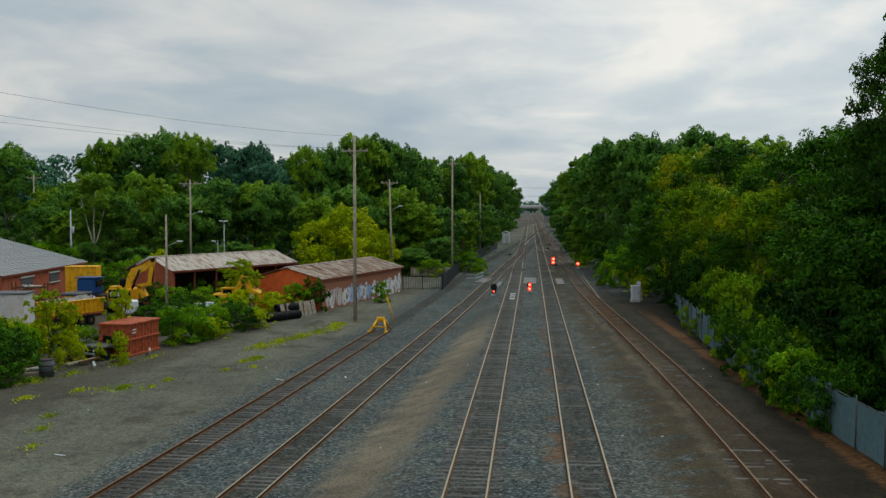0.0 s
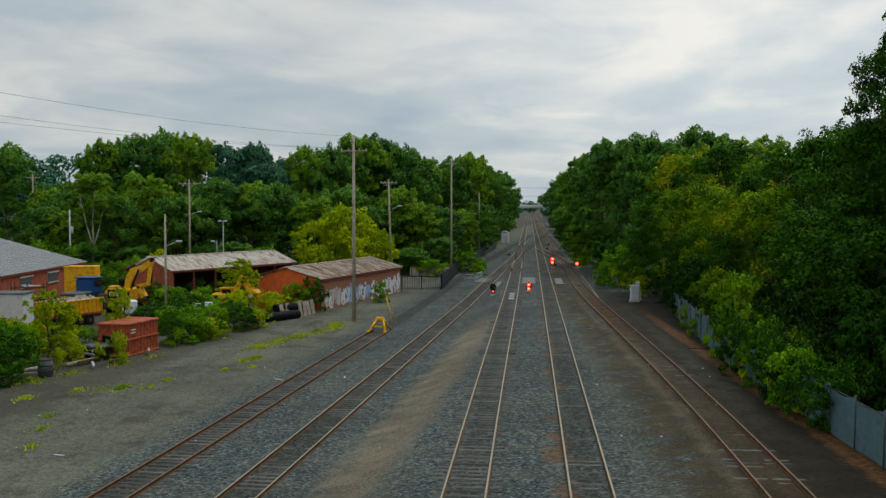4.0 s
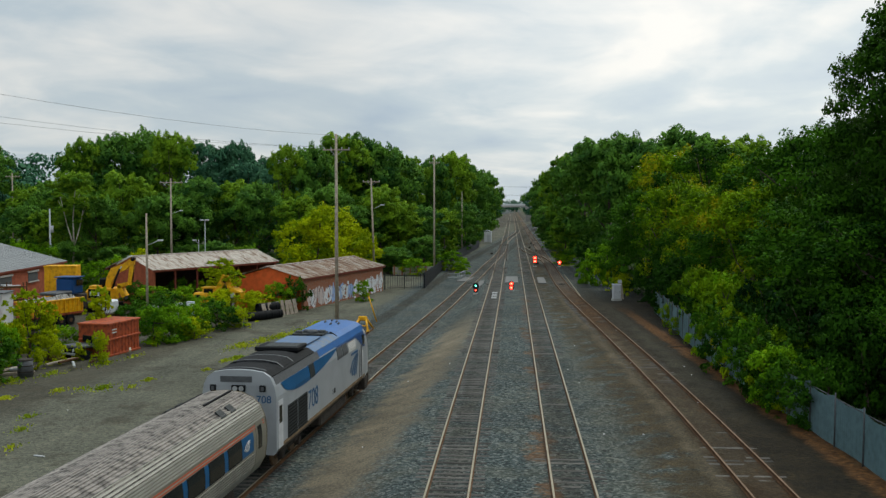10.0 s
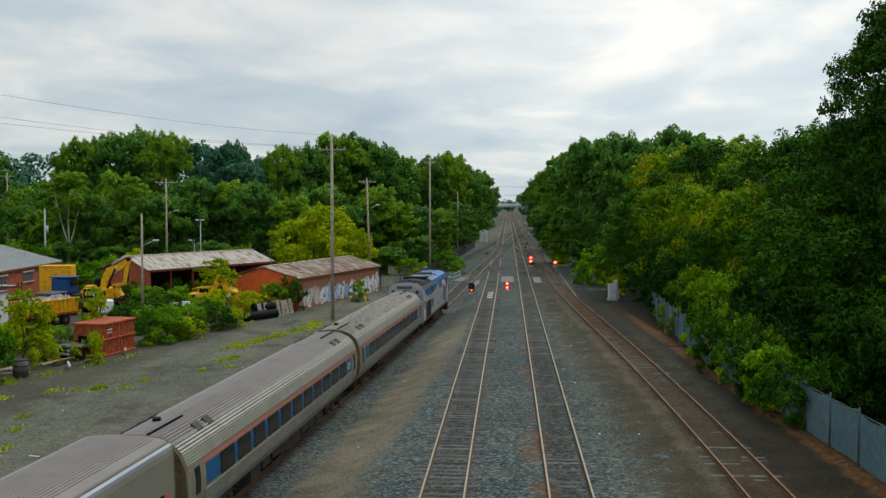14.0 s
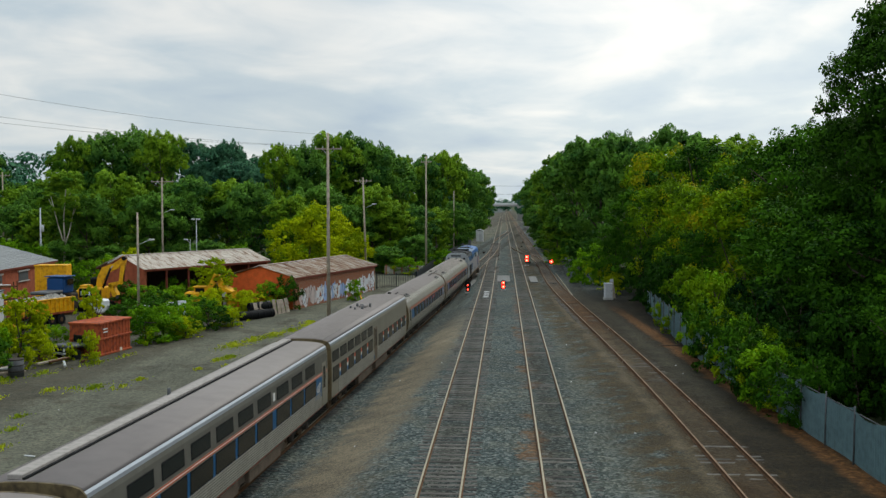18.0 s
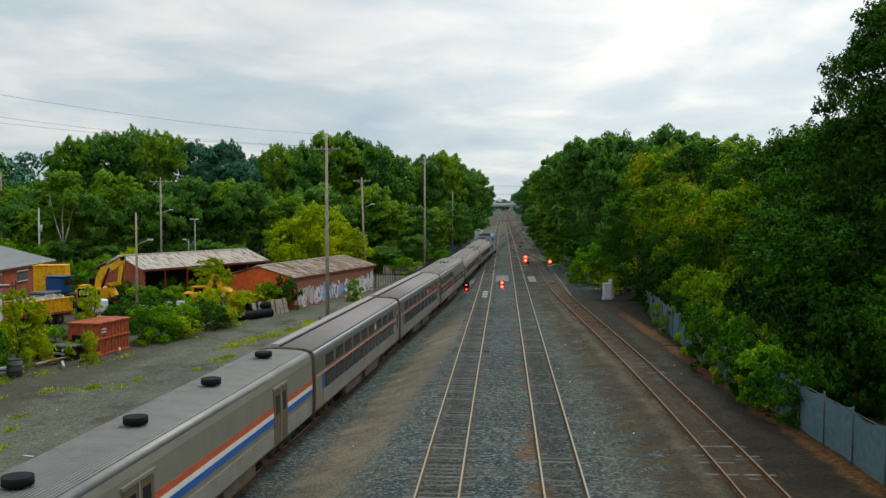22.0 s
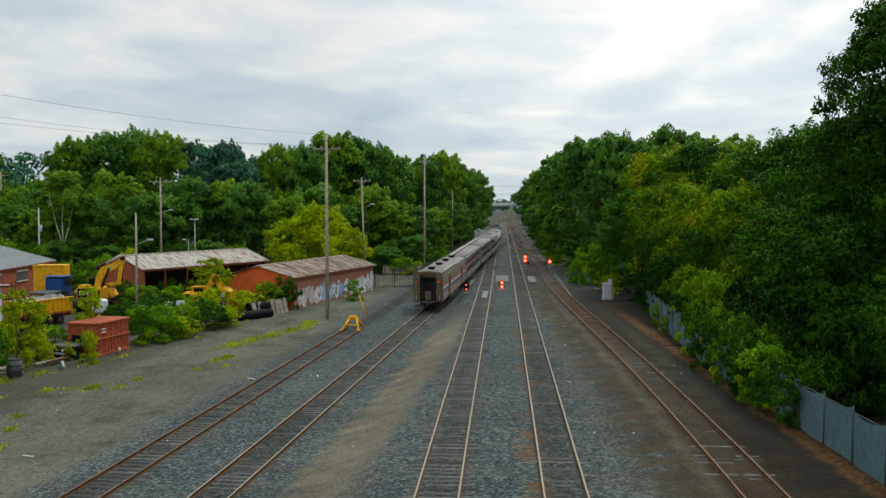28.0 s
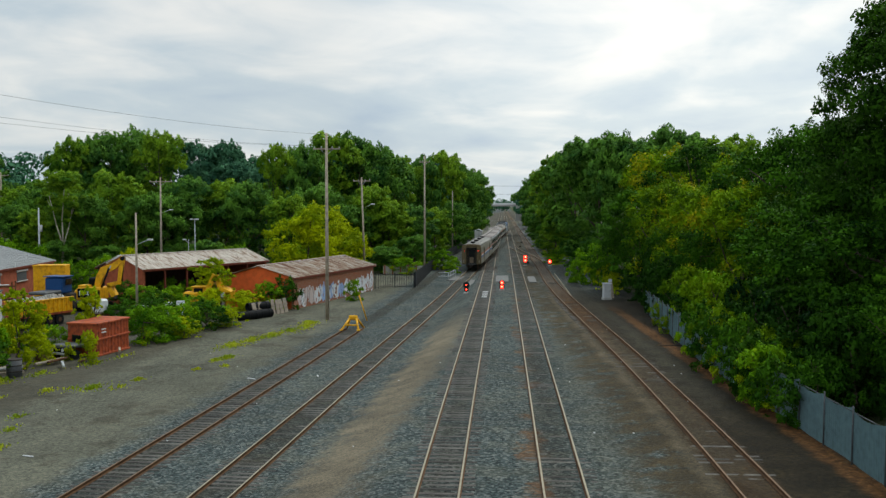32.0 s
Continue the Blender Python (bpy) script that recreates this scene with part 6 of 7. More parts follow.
        part("blue_wave", wave, BLUE, c, "curved blue wave on the flank")
        # louvres, windows, doors
        for y in (-7.95, -6.35):
            g = part("louvre_panel", band(B(), LOCO_P, 1.3, 2.68, y - 0.74, y + 0.74, 0.016, (q,)), LOUVRE, c)
            for i in range(10):
                part("louvre_slat", band(B(), LOCO_P, 1.35 + 0.135 * i, 1.39 + 0.135 * i, y - 0.7, y + 0.7, 0.035, (q,)), BLACK, g)
        part("high_vent", band(B(), LOCO_P, 3.16, 3.76, -5.1, -4.25, 0.024, (q,)), LOUVRE, c)
        part("intake_vent", band(B(), LOCO_P, 3.14, 3.72, 0.3, 1.35, 0.024, (q,)), GREYVENT, c)
        part("intake_vent", band(B(), LOCO_P, 3.14, 3.72, 1.5, 2.6, 0.024, (q,)), GREYVENT, c)
        part("grille", band(B(), LOCO_P, 3.12, 3.64, 2.8, 4.6, 0.010, (q,)), GREYVENT, c)
        for i in range(6):
            part("grille_bar", band(B(), LOCO_P, 3.13 + 0.085 * i, 3.185 + 0.085 * i, 2.8, 4.6, 0.022, (q,)), WHITESTR, c)
        part("rear_door", band(B(), LOCO_P, 1.2, 3.1, -10.05, -9.4, 0.016, (q,)), GREYWHITE, c)
        part("rear_window", band(B(), LOCO_P, 2.2, 2.9, -9.95, -9.55, 0.024, (q,)), GLASS, c)
        part("cab_door", band(B(), LOCO_P, 1.4, 3.1, 5.95, 6.15, 0.016, (q,)), GREYVENT, c)
        part("skirt", band(B(), LOCO_P, 1.02, 1.2, -h + 0.3, nose, 0.012, (q,)), DIRTY, c)
        part("handrail", rod(B(), (q * 1.58, 6.3, 1.2), (q * 1.58, 6.3, 2.8), 0.02, 6), WHITESTR, c)
        part("fuel_tank", bx(B(), (q * 0.9, 0, 0.72), (1.0, 5.4, 0.6), bev=0.1), UNDER, c)
        part("name_bar", band(B(), LOCO_P, 2.86, 2.98, 3.5, 5.1, 0.016, (q,)), BLUE, c)
        cheek = B()
        for ya, yb_ in zip(*[[4.6 + 0.3 * i for i in range(k, k + 8)] for k in (0, 1)]):
            za, zb = (3.72 - 0.8 * smooth01(4.6, 7.0, v) for v in (ya, yb_))
            band(cheek, LOCO_P, min(za, zb), 3.80, ya, yb_, 0.014, (q,))
        part("nose_cheek", cheek, LOCODARK, c, "dark blue sweep towards the nose")
        part("side_window", band(B(), LOCO_P, 3.05, 3.6, 6.35, 6.95, 0.024, (q,)), GLASS, c)
        part("lower_grime", band(B(), LOCO_P, 1.2, 1.34, -h + 0.3, nose, 0.010, (q,)), GRIME, c, "brown road grime along the sill")
        part("door_seam", band(B(), LOCO_P, 1.35, 2.9, 5.55, 5.59, 0.018, (q,)), GREYVENT, c)
        part("filler_cap", band(B(), LOCO_P, 1.62, 1.86, -0.45, -0.28, 0.024, (q,)), BLACK, c)
        part("step_well", bx(B(), (q * 1.25, 7.6, 0.7), (0.5, 0.8, 0.7), bev=0.03), UNDER, c)
        num = new("number", text_mesh("708", 1.22))
        num.data.materials.append(BLUE)
        num.parent = c
        num.matrix_basis = pose(q * 1.54, -4.55, 1.80, 90, 0, 90 * q)
        small = new("number", text_mesh("3", 0.34))
        small.data.materials.append(BLACK)
        small.parent = c
        small.matrix_basis = pose(q * 1.54, -0.75, 1.62, 90, 0, 90 * q)
    arrow_mark(c, LOCO_P, 4.2, 1.72, 1.08, BLUE)
    # rear face
    y = -h
    part("rear_grille", bx(B(), (-0.1, y - 0.02, 4.02), (1.3, 0.05, 0.24), bev=0.01), GREYVENT, c)
    part("rear_edge", prism(B(), full([(x + 0.005, z + 0.02) for x, z in LOCO_P if z > 3.3]), y - 0.02, y + 0.14), LOCOGREY, c)
    for x in (-1.05, 0.98):
        m = part("marker_box", bx(B(), (x, y - 0.04, 3.66), (0.24, 0.1, 0.26), bev=0.02), BLACK, c)
        part("marker_glass", bx(B(), (x, y - 0.095, 3.66), (0.12, 0.02, 0.16)), GREYVENT, m)
    hb = part("headlight_box", bx(B(), (0.0, y - 0.05, 3.66), (0.56, 0.12, 0.26), bev=0.02), BLACK, c)
    for x in (-0.13, 0.13):
        part("headlight", rod(B(), (x, y - 0.13, 3.66), (x, y - 0.09, 3.66), 0.1, 14), GALV, hb)
    num = new("number", text_mesh("708", 0.42))
    num.data.materials.append(BLUE)
    num.parent = c
    num.matrix_basis = pose(1.02, y - 0.012, 3.08, 90, 0, 0)
    part("rear_door", bx(B(), (0, y - 0.03, 2.3), (0.8, 0.06, 2.1), bev=0.02), GREYVENT, c)
    part("coupler", bx(B(), (0, y - 0.25, 0.85), (0.26, 0.6, 0.28), bev=0.05), UNDER, c)
    part("pilot", bx(B(), (0, h - 1.1, 0.7), (2.6, 0.5, 0.8), bev=0.15), UNDER, c)
    ws = B()
    vs = [ws.verts.new(v) for v in ((-1.05, nose + 0.86, 4.08), (1.05, nose + 0.86, 4.08), (1.15, nose + 1.5, 3.2), (-1.15, nose + 1.5, 3.2))]
    ws.faces.new(vs)
    part("windscreen", ws, GLASS, c)
    for s in (1, -1):
        bogie(c, s * l * 0.33)
    underfloor(c, 10, random.Random(8))
    return c


TRAIN = [(locomotive(), 21.9)]
rc = random.Random(31)
TRAIN.append((coach_car(rc, "rounded stainless coach with blue window band and sooty roof", True), 26.0))
TRAIN.append((coach_car(rc, "rounded stainless coach with blue window band and clean roof", False), 26.0))
TRAIN.append((tall_car(rc, "steel dining car with tricolour bars between its windows", True), 26.0))
TRAIN.append((tall_car(rc, "steel sleeping car with two window rows and roof duct"), 26.0))
TRAIN.append((tall_car(rc, "steel sleeping car with two window rows before the baggage car"), 26.0))
TRAIN.append((baggage(), 26.0))


# ---- the equipment yard ----
def yard(name, x, y, rz, label, category):
    return root(name, x, y, gz(x, y), rz, label, category)


c = yard("steel_container", -29.4, 69.5, -9.2, "red oxide steel waste container at the yard's edge", "container")
part("body", bx(B(), (-1.2, 2.15, 1.2), (2.36, 4.3, 2.3)), CONTRED, c)
for i in range(10):
    part("side_rib", bx(B(), (-0.01, 0.22 + 0.43 * i, 1.2), (0.05, 0.07, 2.2), bev=0.01), CONTRED, c)
for i in range(5):
    part("end_rib", bx(B(), (-0.3 - 0.45 * i, 0.0, 1.2), (0.07, 0.05, 2.2), bev=0.01), CONTRED, c)
for z in (0.08, 1.25, 2.38):
    part("rim", bx(B(), (0.03, 2.15, z), (0.14, 4.4, 0.14), bev=0.02), CONTRED, c)
    part("rim", bx(B(), (-1.2, -0.03, z), (2.4, 0.14, 0.14), bev=0.02), CONTRED, c)
part("lid", bx(B(), (-1.2, 2.15, 2.42), (2.5, 4.5, 0.08), bev=0.02), CONTRED, c, "rust-red flat lid")
for k in range(2):
    part("faded_marking", bx(B(), (0.065, 0.75, 1.95 - 0.22 * k), (0.01, 0.6, 0.09)), WHITESTR, c)

t_ = yard("truck_chassis", -42.2, 84.0, -17, "rusty truck chassis carrying a yellow skip", "truck")
part("frame", bx(B(), (-1.0, 3.2, 0.9), (1.2, 7.0, 0.3), bev=0.03), RUSTY, t_)
part("cross_bed", bx(B(), (-1.0, 3.1, 1.1), (2.2, 6.2, 0.2), bev=0.03), CONTRED, t_)
for yy in (0.4, 3.2, 4.4):
    for xx in (-2.0, 0.0):
        w = part("wheel", rod(B(), (xx - 0.14, yy, 0.5), (xx + 0.14, yy, 0.5), 0.5, 16), BLACK, t_)
        part("hub", rod(B(), (xx - 0.16, yy, 0.5), (xx + 0.16, yy, 0.5), 0.2, 10), RUSTY, w)
sk = root("skip", -42.2, 84.0, gz(-42.2, 84.0) + 1.2, -17, "yellow ribbed steel skip heaped with rubble", "skip")
bm = B()
for xx in (-2.05, 0.05):
    bx(bm, (xx, 3.05, 0.62), (0.08, 6.1, 1.24))
for yy in (0.05, 6.05):
    bx(bm, (-1.0, yy, 0.62), (2.02, 0.08, 1.24))
bx(bm, (-1.0, 3.05, 0.04), (2.02, 6.0, 0.08))
part("body", bm, YELLOW, sk)
for i in range(11):
    part("rib", bx(B(), (0.14, 0.2 + 0.57 * i, 0.62), (0.14, 0.1, 1.2), bev=0.02), YELLOW, sk)
part("rim", bx(B(), (0.1, 3.05, 1.24), (0.2, 6.3, 0.12), bev=0.02), YELLOW, sk)
part("rim", bx(B(), (-2.1, 3.05, 1.24), (0.2, 6.3, 0.12), bev=0.02), YELLOW, sk)
rr = random.Random(77)
heap = B()
for i in range(200):
    s = rr.uniform(0.12, 0.42)
    xx, yy = rr.uniform(-1.9, -0.1), rr.uniform(0.2, 5.9)
    bx(heap, (0, 0, 0), (s, s * rr.uniform(0.5, 1.2), s * rr.uniform(0.3, 0.8)), bev=0.03, m=pose(xx, yy, 1.1 + 0.35 * (1 - abs(xx + 1)) * rr.random(), rr.uniform(0, 90), rr.uniform(0, 90), rr.uniform(0, 90)))
tagged(part("rubble", heap, CONCRETE, sk, "grey concrete rubble"), kind="stuff")

bl = yard("blue_truck", -44.5, 96, -8, "dark blue truck cab parked among the machines", "truck")
part("cab", bx(B(), (0, 0, 3.0), (1.9, 1.9, 1.6), bev=0.14), LOCODARK, bl)
part("bonnet", bx(B(), (0.0, -2.3, 2.45), (1.9, 2.8, 0.3), bev=0.1), GREYVENT, bl)
part("chassis", bx(B(), (0, -0.8, 1.3), (1.6, 5.5, 1.6), bev=0.1), UNDER, bl)
part("roof_rack", bx(B(), (0, 0, 3.9), (2.2, 2.0, 0.1), bev=0.02), LOCODARK, bl)
part("window", bx(B(), (1.06, 0.1, 3.35), (0.03, 1.1, 0.6), bev=0.01), GLASS, bl)
for yy in (-2.8, 0.6):
    for xx in (-0.9, 0.9):
        part("wheel", rod(B(), (xx - 0.14, yy, 0.5), (xx + 0.14, yy, 0.5), 0.5, 16), BLACK, bl)

yb = yard("yellow_box_body", -48.95, 104, 10, "big yellow steel box body standing in the yard", "container")
part("body", bx(B(), (0, 0, 2.3), (3.3, 2.2, 4.5), bev=0.05), YELLOW, yb)
for k in (-1.1, 0, 1.1):
    part("rib", bx(B(), (k, -1.12, 2.3), (0.1, 0.08, 4.4), bev=0.02), YELLOW, yb)
part("rim", bx(B(), (0, -1.12, 4.5), (3.4, 0.12, 0.14), bev=0.02), YELLOW, yb)

tt = yard("plastic_tank", -35.5, 84, -15, "white plastic tank in a cage on a rusty stand", "tank")
part("stand", bx(B(), (0, 0, 0.8), (1.5, 1.5, 1.6), bev=0.05), RUSTY, tt)
part("tank", bx(B(), (0, 0, 2.2), (1.45, 1.35, 1.2), bev=0.14), WHITE, tt)
part("cap", rod(B(), (0, 0, 2.78), (0, 0, 2.88), 0.2, 12), GREYWHITE, tt)
for z in (1.75, 2.2, 2.65):
    part("cage_bar", bx(B(), (0, -0.7, z), (1.5, 0.03, 0.03)), GALV, tt)
for k in (-0.7, -0.25, 0.25, 0.7):
    part("cage_bar", bx(B(), (k, -0.7, 2.2), (0.03, 0.03, 1.1)), GALV, tt)
for k, (x, y) in enumerate(((-32.8, 88), (-31.0, 89.3), (-29.6, 88.6))):
    dr = yard("white_drum", x, y, 0, "white drum half hidden in the bushes", "drum")
    part("barrel", rod(B(), (0, 0, 0), (0, 0, 1.75 + 0.2 * k), 0.36, 16), WHITE, dr)
    part("rim", rod(B(), (0, 0, 1.73 + 0.2 * k), (0, 0, 1.81 + 0.2 * k), 0.39, 16), GREYWHITE, dr)


def beam(bm, a, b, w0, w1, t=0.34):
    """A tapering box beam from a to b in the x-z plane."""
    a, b = Vector(a), Vector(b)
    d = (b - a).normalized()
    n = Vector((-d.z, 0, d.x))
    quads = []
    for y in (-t / 2, t / 2):
        quads.append([bm.verts.new(p + Vector((0, y, 0))) for p in (a + n * w0 / 2, b + n * w1 / 2, b - n * w1 / 2, a - n * w0 / 2)])
    bm.faces.new(quads[0])
    bm.faces.new(quads[1][::-1])
    for i in range(4):
        bm.faces.new((quads[0][i], quads[1][i], quads[1][(i + 1) % 4], quads[0][(i + 1) % 4]))
    bmesh.ops.recalc_face_normals(bm, faces=bm.faces[:])
    return bm


ex = yard("excavator", -42.6, 100, 0, "yellow tracked excavator with raised bent boom", "excavator")
for q in (-1.0, 1.0):
    tr_ = part("track", bx(B(), (0, q, 0.45), (3.6, 0.55, 0.85), bev=0.3), BLACK, ex)
    for k in range(9):
        part("track_pad", bx(B(), (-1.6 + 0.4 * k, q, 0.9), (0.3, 0.58, 0.06)), UNDER, tr_)
part("turntable", rod(B(), (0, 0, 0.8), (0, 0, 1.15), 0.85, 20), BLACK, ex)
part("house", bx(B(), (-0.1, 0, 1.85), (2.5, 2.3, 1.35), bev=0.12), YELLOW, ex)
part("counterweight", bx(B(), (-1.35, 0, 1.75), (0.6, 2.3, 1.2), bev=0.22), YELLOW, ex)
cb = part("cab", bx(B(), (0.1, 0.55, 2.95), (1.4, 1.0, 1.0), bev=0.12), BLACK, ex, "black-framed glass cab")
part("cab_glass", bx(B(), (0.1, 0.03, 2.98), (1.15, 0.04, 0.7), bev=0.02), GLASS, cb)
part("engine_hood", bx(B(), (-0.75, -0.3, 2.62), (1.0, 1.4, 0.25), bev=0.06), YELLOW, ex)
part("maker_patch", bx(B(), (-0.55, -1.165, 1.95), (1.35, 0.03, 0.95), bev=0.01), BLACK, ex)
for k in range(3):
    part("maker_mark", bx(B(), (-0.93 + 0.38 * k, -1.185, 1.93), (0.27, 0.02, 0.42), bev=0.004), WHITE, ex)
part("side_vent", bx(B(), (0.9, -1.165, 1.85), (0.45, 0.03, 0.8), bev=0.01), BLACK, ex)
part("boom", prism(B(), [(0.25, 2.4), (0.45, 3.6), (0.95, 4.55), (2.2, 5.0), (3.2, 5.65), (3.42, 5.3), (2.55, 4.42), (1.6, 4.0), (1.1, 3.35), (0.8, 2.4)], -0.5, -0.1), YELLOW, ex, "bent yellow boom")
part("stick", prism(B(), [(3.05, 5.75), (3.5, 5.55), (3.28, 4.2), (3.0, 2.8), (2.66, 2.8), (2.82, 4.2)], -0.46, -0.14), YELLOW, ex)
part("stick_knuckle", rod(B(), (3.28, -0.55, 5.5), (3.28, -0.05, 5.5), 0.22, 12), BLACK, ex)
part("boom_cylinder", rod(B(), (1.0, -0.56, 2.3), (1.9, -0.56, 4.5), 0.11, 8), BLACK, ex)
part("cylinder_rod", rod(B(), (1.7, -0.56, 4.0), (2.1, -0.56, 4.75), 0.06, 8), GALV, ex)
part("stick_cylinder", rod(B(), (1.5, -0.3, 4.95), (3.1, -0.3, 5.85), 0.09, 8), GALV, ex)
part("bucket_cylinder", rod(B(), (3.35, -0.3, 5.0), (3.15, -0.3, 3.1), 0.07, 8), BLACK, ex)
bk = part("bucket", beam(beam(B(), (2.8, -0.3, 3.0), (1.75, -0.3, 2.7), 0.3, 0.5, 0.9), (1.8, -0.3, 2.75), (2.4, -0.3, 1.6), 0.35, 0.5, 0.9), YELLOW, ex, "worn yellow digging bucket")
for k in (-0.35, -0.1, 0.15):
    part("bucket_tooth", bx(B(), (2.5, -0.3 + k, 1.5), (0.12, 0.1, 0.35), bev=0.02), GREYVENT, bk)

ld = yard("track_loader", -30.3, 98.5, 0, "old yellow crawler loader overgrown by bushes", "loader")
part("body", bx(B(), (-1.3, 0, 1.5), (1.6, 1.6, 1.4), bev=0.15), YELLOW, ld)
cb = part("cab", bx(B(), (-0.6, 0.3, 2.2), (1.3, 1.4, 0.9), bev=0.1), YELLOW, ld)
part("cab_window", bx(B(), (-0.6, -0.42, 2.3), (0.95, 0.04, 0.55), bev=0.02), GLASS, cb)
part("cab_roof", bx(B(), (-0.6, 0.3, 2.7), (1.5, 1.6, 0.12), bev=0.04), YELLOW, ld)
part("grille", bx(B(), (-1.6, -0.82, 1.6), (0.5, 0.04, 0.8), bev=0.01), BLACK, ld)
part("lift_arm", beam(beam(B(), (0.2, -0.3, 2.2), (1.2, -0.3, 3.9), 0.4, 0.7), (1.1, -0.3, 3.8), (1.9, -0.3, 2.4), 0.75, 0.5), YELLOW, ld)
part("link_hole", rod(B(), (1.1, -0.5, 3.4), (1.1, -0.46, 3.4), 0.18, 12), BLACK, ld)
bk = part("bucket", beam(beam(B(), (1.5, 0, 2.6), (2.7, 0, 1.9), 0.6, 0.9, 1.9), (2.6, 0, 2.2), (2.6, 0, 0.9), 0.5, 0.4, 1.9), YELLOW, ld)
part("worn_patch", bx(B(), (2.05, -0.96, 2.0), (0.4, 0.03, 0.5), bev=0.01), GREYWHITE, bk)
for q in (-0.9, 0.9):
    part("track", bx(B(), (-0.4, q, 0.5), (3.2, 0.5, 0.95), bev=0.3), BLACK, ld)

wt = yard("white_trailer", -41.4, 78, 8, "long white corrugated trailer with a flat dark roof", "trailer")
part("body", bx(B(), (-4, 0, 2.5), (8, 2.4, 2.8), bev=0.03), GREYWHITE, wt)
for i in range(24):
    part("side_rib", bx(B(), (-0.2 - 0.33 * i, -1.22, 2.5), (0.12, 0.06, 2.7), bev=0.015), GREYWHITE, wt)
part("roof", bx(B(), (-4, 0, 3.95), (8.2, 2.6, 0.12), bev=0.03), GREYVENT, wt)
part("chassis", bx(B(), (-4, 0, 0.95), (7.6, 1.4, 0.3), bev=0.03), UNDER, wt)
for xx in (-1.4, -2.6, -6.8):
    for q in (-0.9, 0.9):
        part("wheel", rod(B(), (xx, q - 0.12, 0.48), (xx, q + 0.12, 0.48), 0.48, 16), BLACK, wt)

tk = yard("wrecked_pickup", -31.2, 68.6, -30, "grey wrecked pickup front among weeds", "car wreck")
part("bonnet", bx(B(), (0, 0, 0.95), (1.7, 1.6, 0.25), bev=0.08), GREYVENT, tk)
part("cab", bx(B(), (0, 1.5, 1.05), (1.6, 1.3, 0.8), bev=0.25), GREYVENT, tk)
part("windscreen", bx(B(), (0, 0.86, 1.35), (1.4, 0.05, 0.5), bev=0.02), GLASS, tk)
part("grille", bx(B(), (0, -0.82, 0.7), (1.5, 0.08, 0.4), bev=0.02), BLACK, tk)
for q in (-0.6, 0.6):
    part("headlight", rod(B(), (q, -0.9, 0.75), (q, -0.84, 0.75), 0.12, 12), GREYWHITE, tk)
    part("wheel", rod(B(), (q * 1.3 - 0.1, 0.0, 0.36), (q * 1.3 + 0.1, 0.0, 0.36), 0.36, 16), BLACK, tk)
part("bumper", bx(B(), (0, -0.95, 0.5), (1.7, 0.12, 0.16), bev=0.03), GALV, tk)

dm = yard("grey_drum", -31.35, 61.1, 0, "weathered grey metal drum standing in weeds", "drum")
part("barrel", rod(B(), (0, 0, 0), (0, 0, 1.15), 0.48, 20), GREYVENT, dm)
for z in (0.38, 0.76, 1.13):
    part("hoop", rod(B(), (0, 0, z - 0.03), (0, 0, z + 0.03), 0.5, 20), UNDER, dm)

rr = random.Random(12)
for i in range(14):
    x, y = -32.5 + rr.uniform(-1.8, 2.2) + 0.17 * i, 61.5 + 0.75 * i + rr.uniform(-0.6, 0.6)
    ln = rr.uniform(1.2, 3.2)
    jb = root("scrap_beam", x, y, gz(x, y) + 0.08 + rr.uniform(0, 0.35), rr.uniform(-60, 30), rr.choice(["rusty scrap beam lying in weeds", "weathered scrap timber lying in weeds"]), "scrap", "scrap along the yard's edge")
    part("beam", bx(B(), (0, 0, 0), (0.16, ln, 0.14), bev=0.02), rr.choice([RUSTY, POLEWOOD, GALV]), jb)
for i in range(7):
    x, y = -32.8 + rr.uniform(-1, 1.4), 64 + rr.uniform(0, 7)
    jt = root("scrap_part", x, y, gz(x, y), rr.uniform(0, 360), rr.choice(["rusty machine part dumped in weeds", "dark scrap engine block in weeds"]), "scrap", "scrap along the yard's edge")
    s = rr.uniform(0.4, 0.9)
    part("casting", bx(B(), (0, 0, s * 0.4), (s, s * 0.8, s * 0.8), bev=0.12), rr.choice([RUSTY, UNDER, BLACK]), jt)
    part("shaft", rod(B(), (-s * 0.7, 0, s * 0.5), (s * 0.7, 0, s * 0.5), 0.09, 8), RUSTY, jt)

for k, (x, y, rz) in enumerate(((-25.2, 92.0, -38), (-24.3, 93.6, -36), (-24.9, 94.6, -40))):
    pp = root("culvert_pipe", x, y, gz(x, y) + 0.42 + (0.62 if k == 2 else 0), rz, "black culvert pipe stacked by the shed", "pipe", "stacked culvert pipes")
    bm = B()
    n = 20
    ring = []
    for yy, r in ((0, 0.42), (2.5, 0.42), (2.5, 0.36), (0, 0.36)):
        ring.append([bm.verts.new((r * math.cos(6.2832 * i / n), yy, r * math.sin(6.2832 * i / n))) for i in range(n)])
    for a, b in zip(ring, ring[1:] + ring[:1]):
        for i in range(n):
            bm.faces.new((a[i], a[(i + 1) % n], b[(i + 1) % n], b[i]))
    bmesh.ops.recalc_face_normals(bm, faces=bm.faces[:])
    part("pipe_wall", bm, BLACK, pp)
    for j in range(3):
        part("collar", rod(B(), (0, 0.2 + j * 0.9, 0), (0, 0.32 + j * 0.9, 0), 0.44, 20), BLACK, pp)
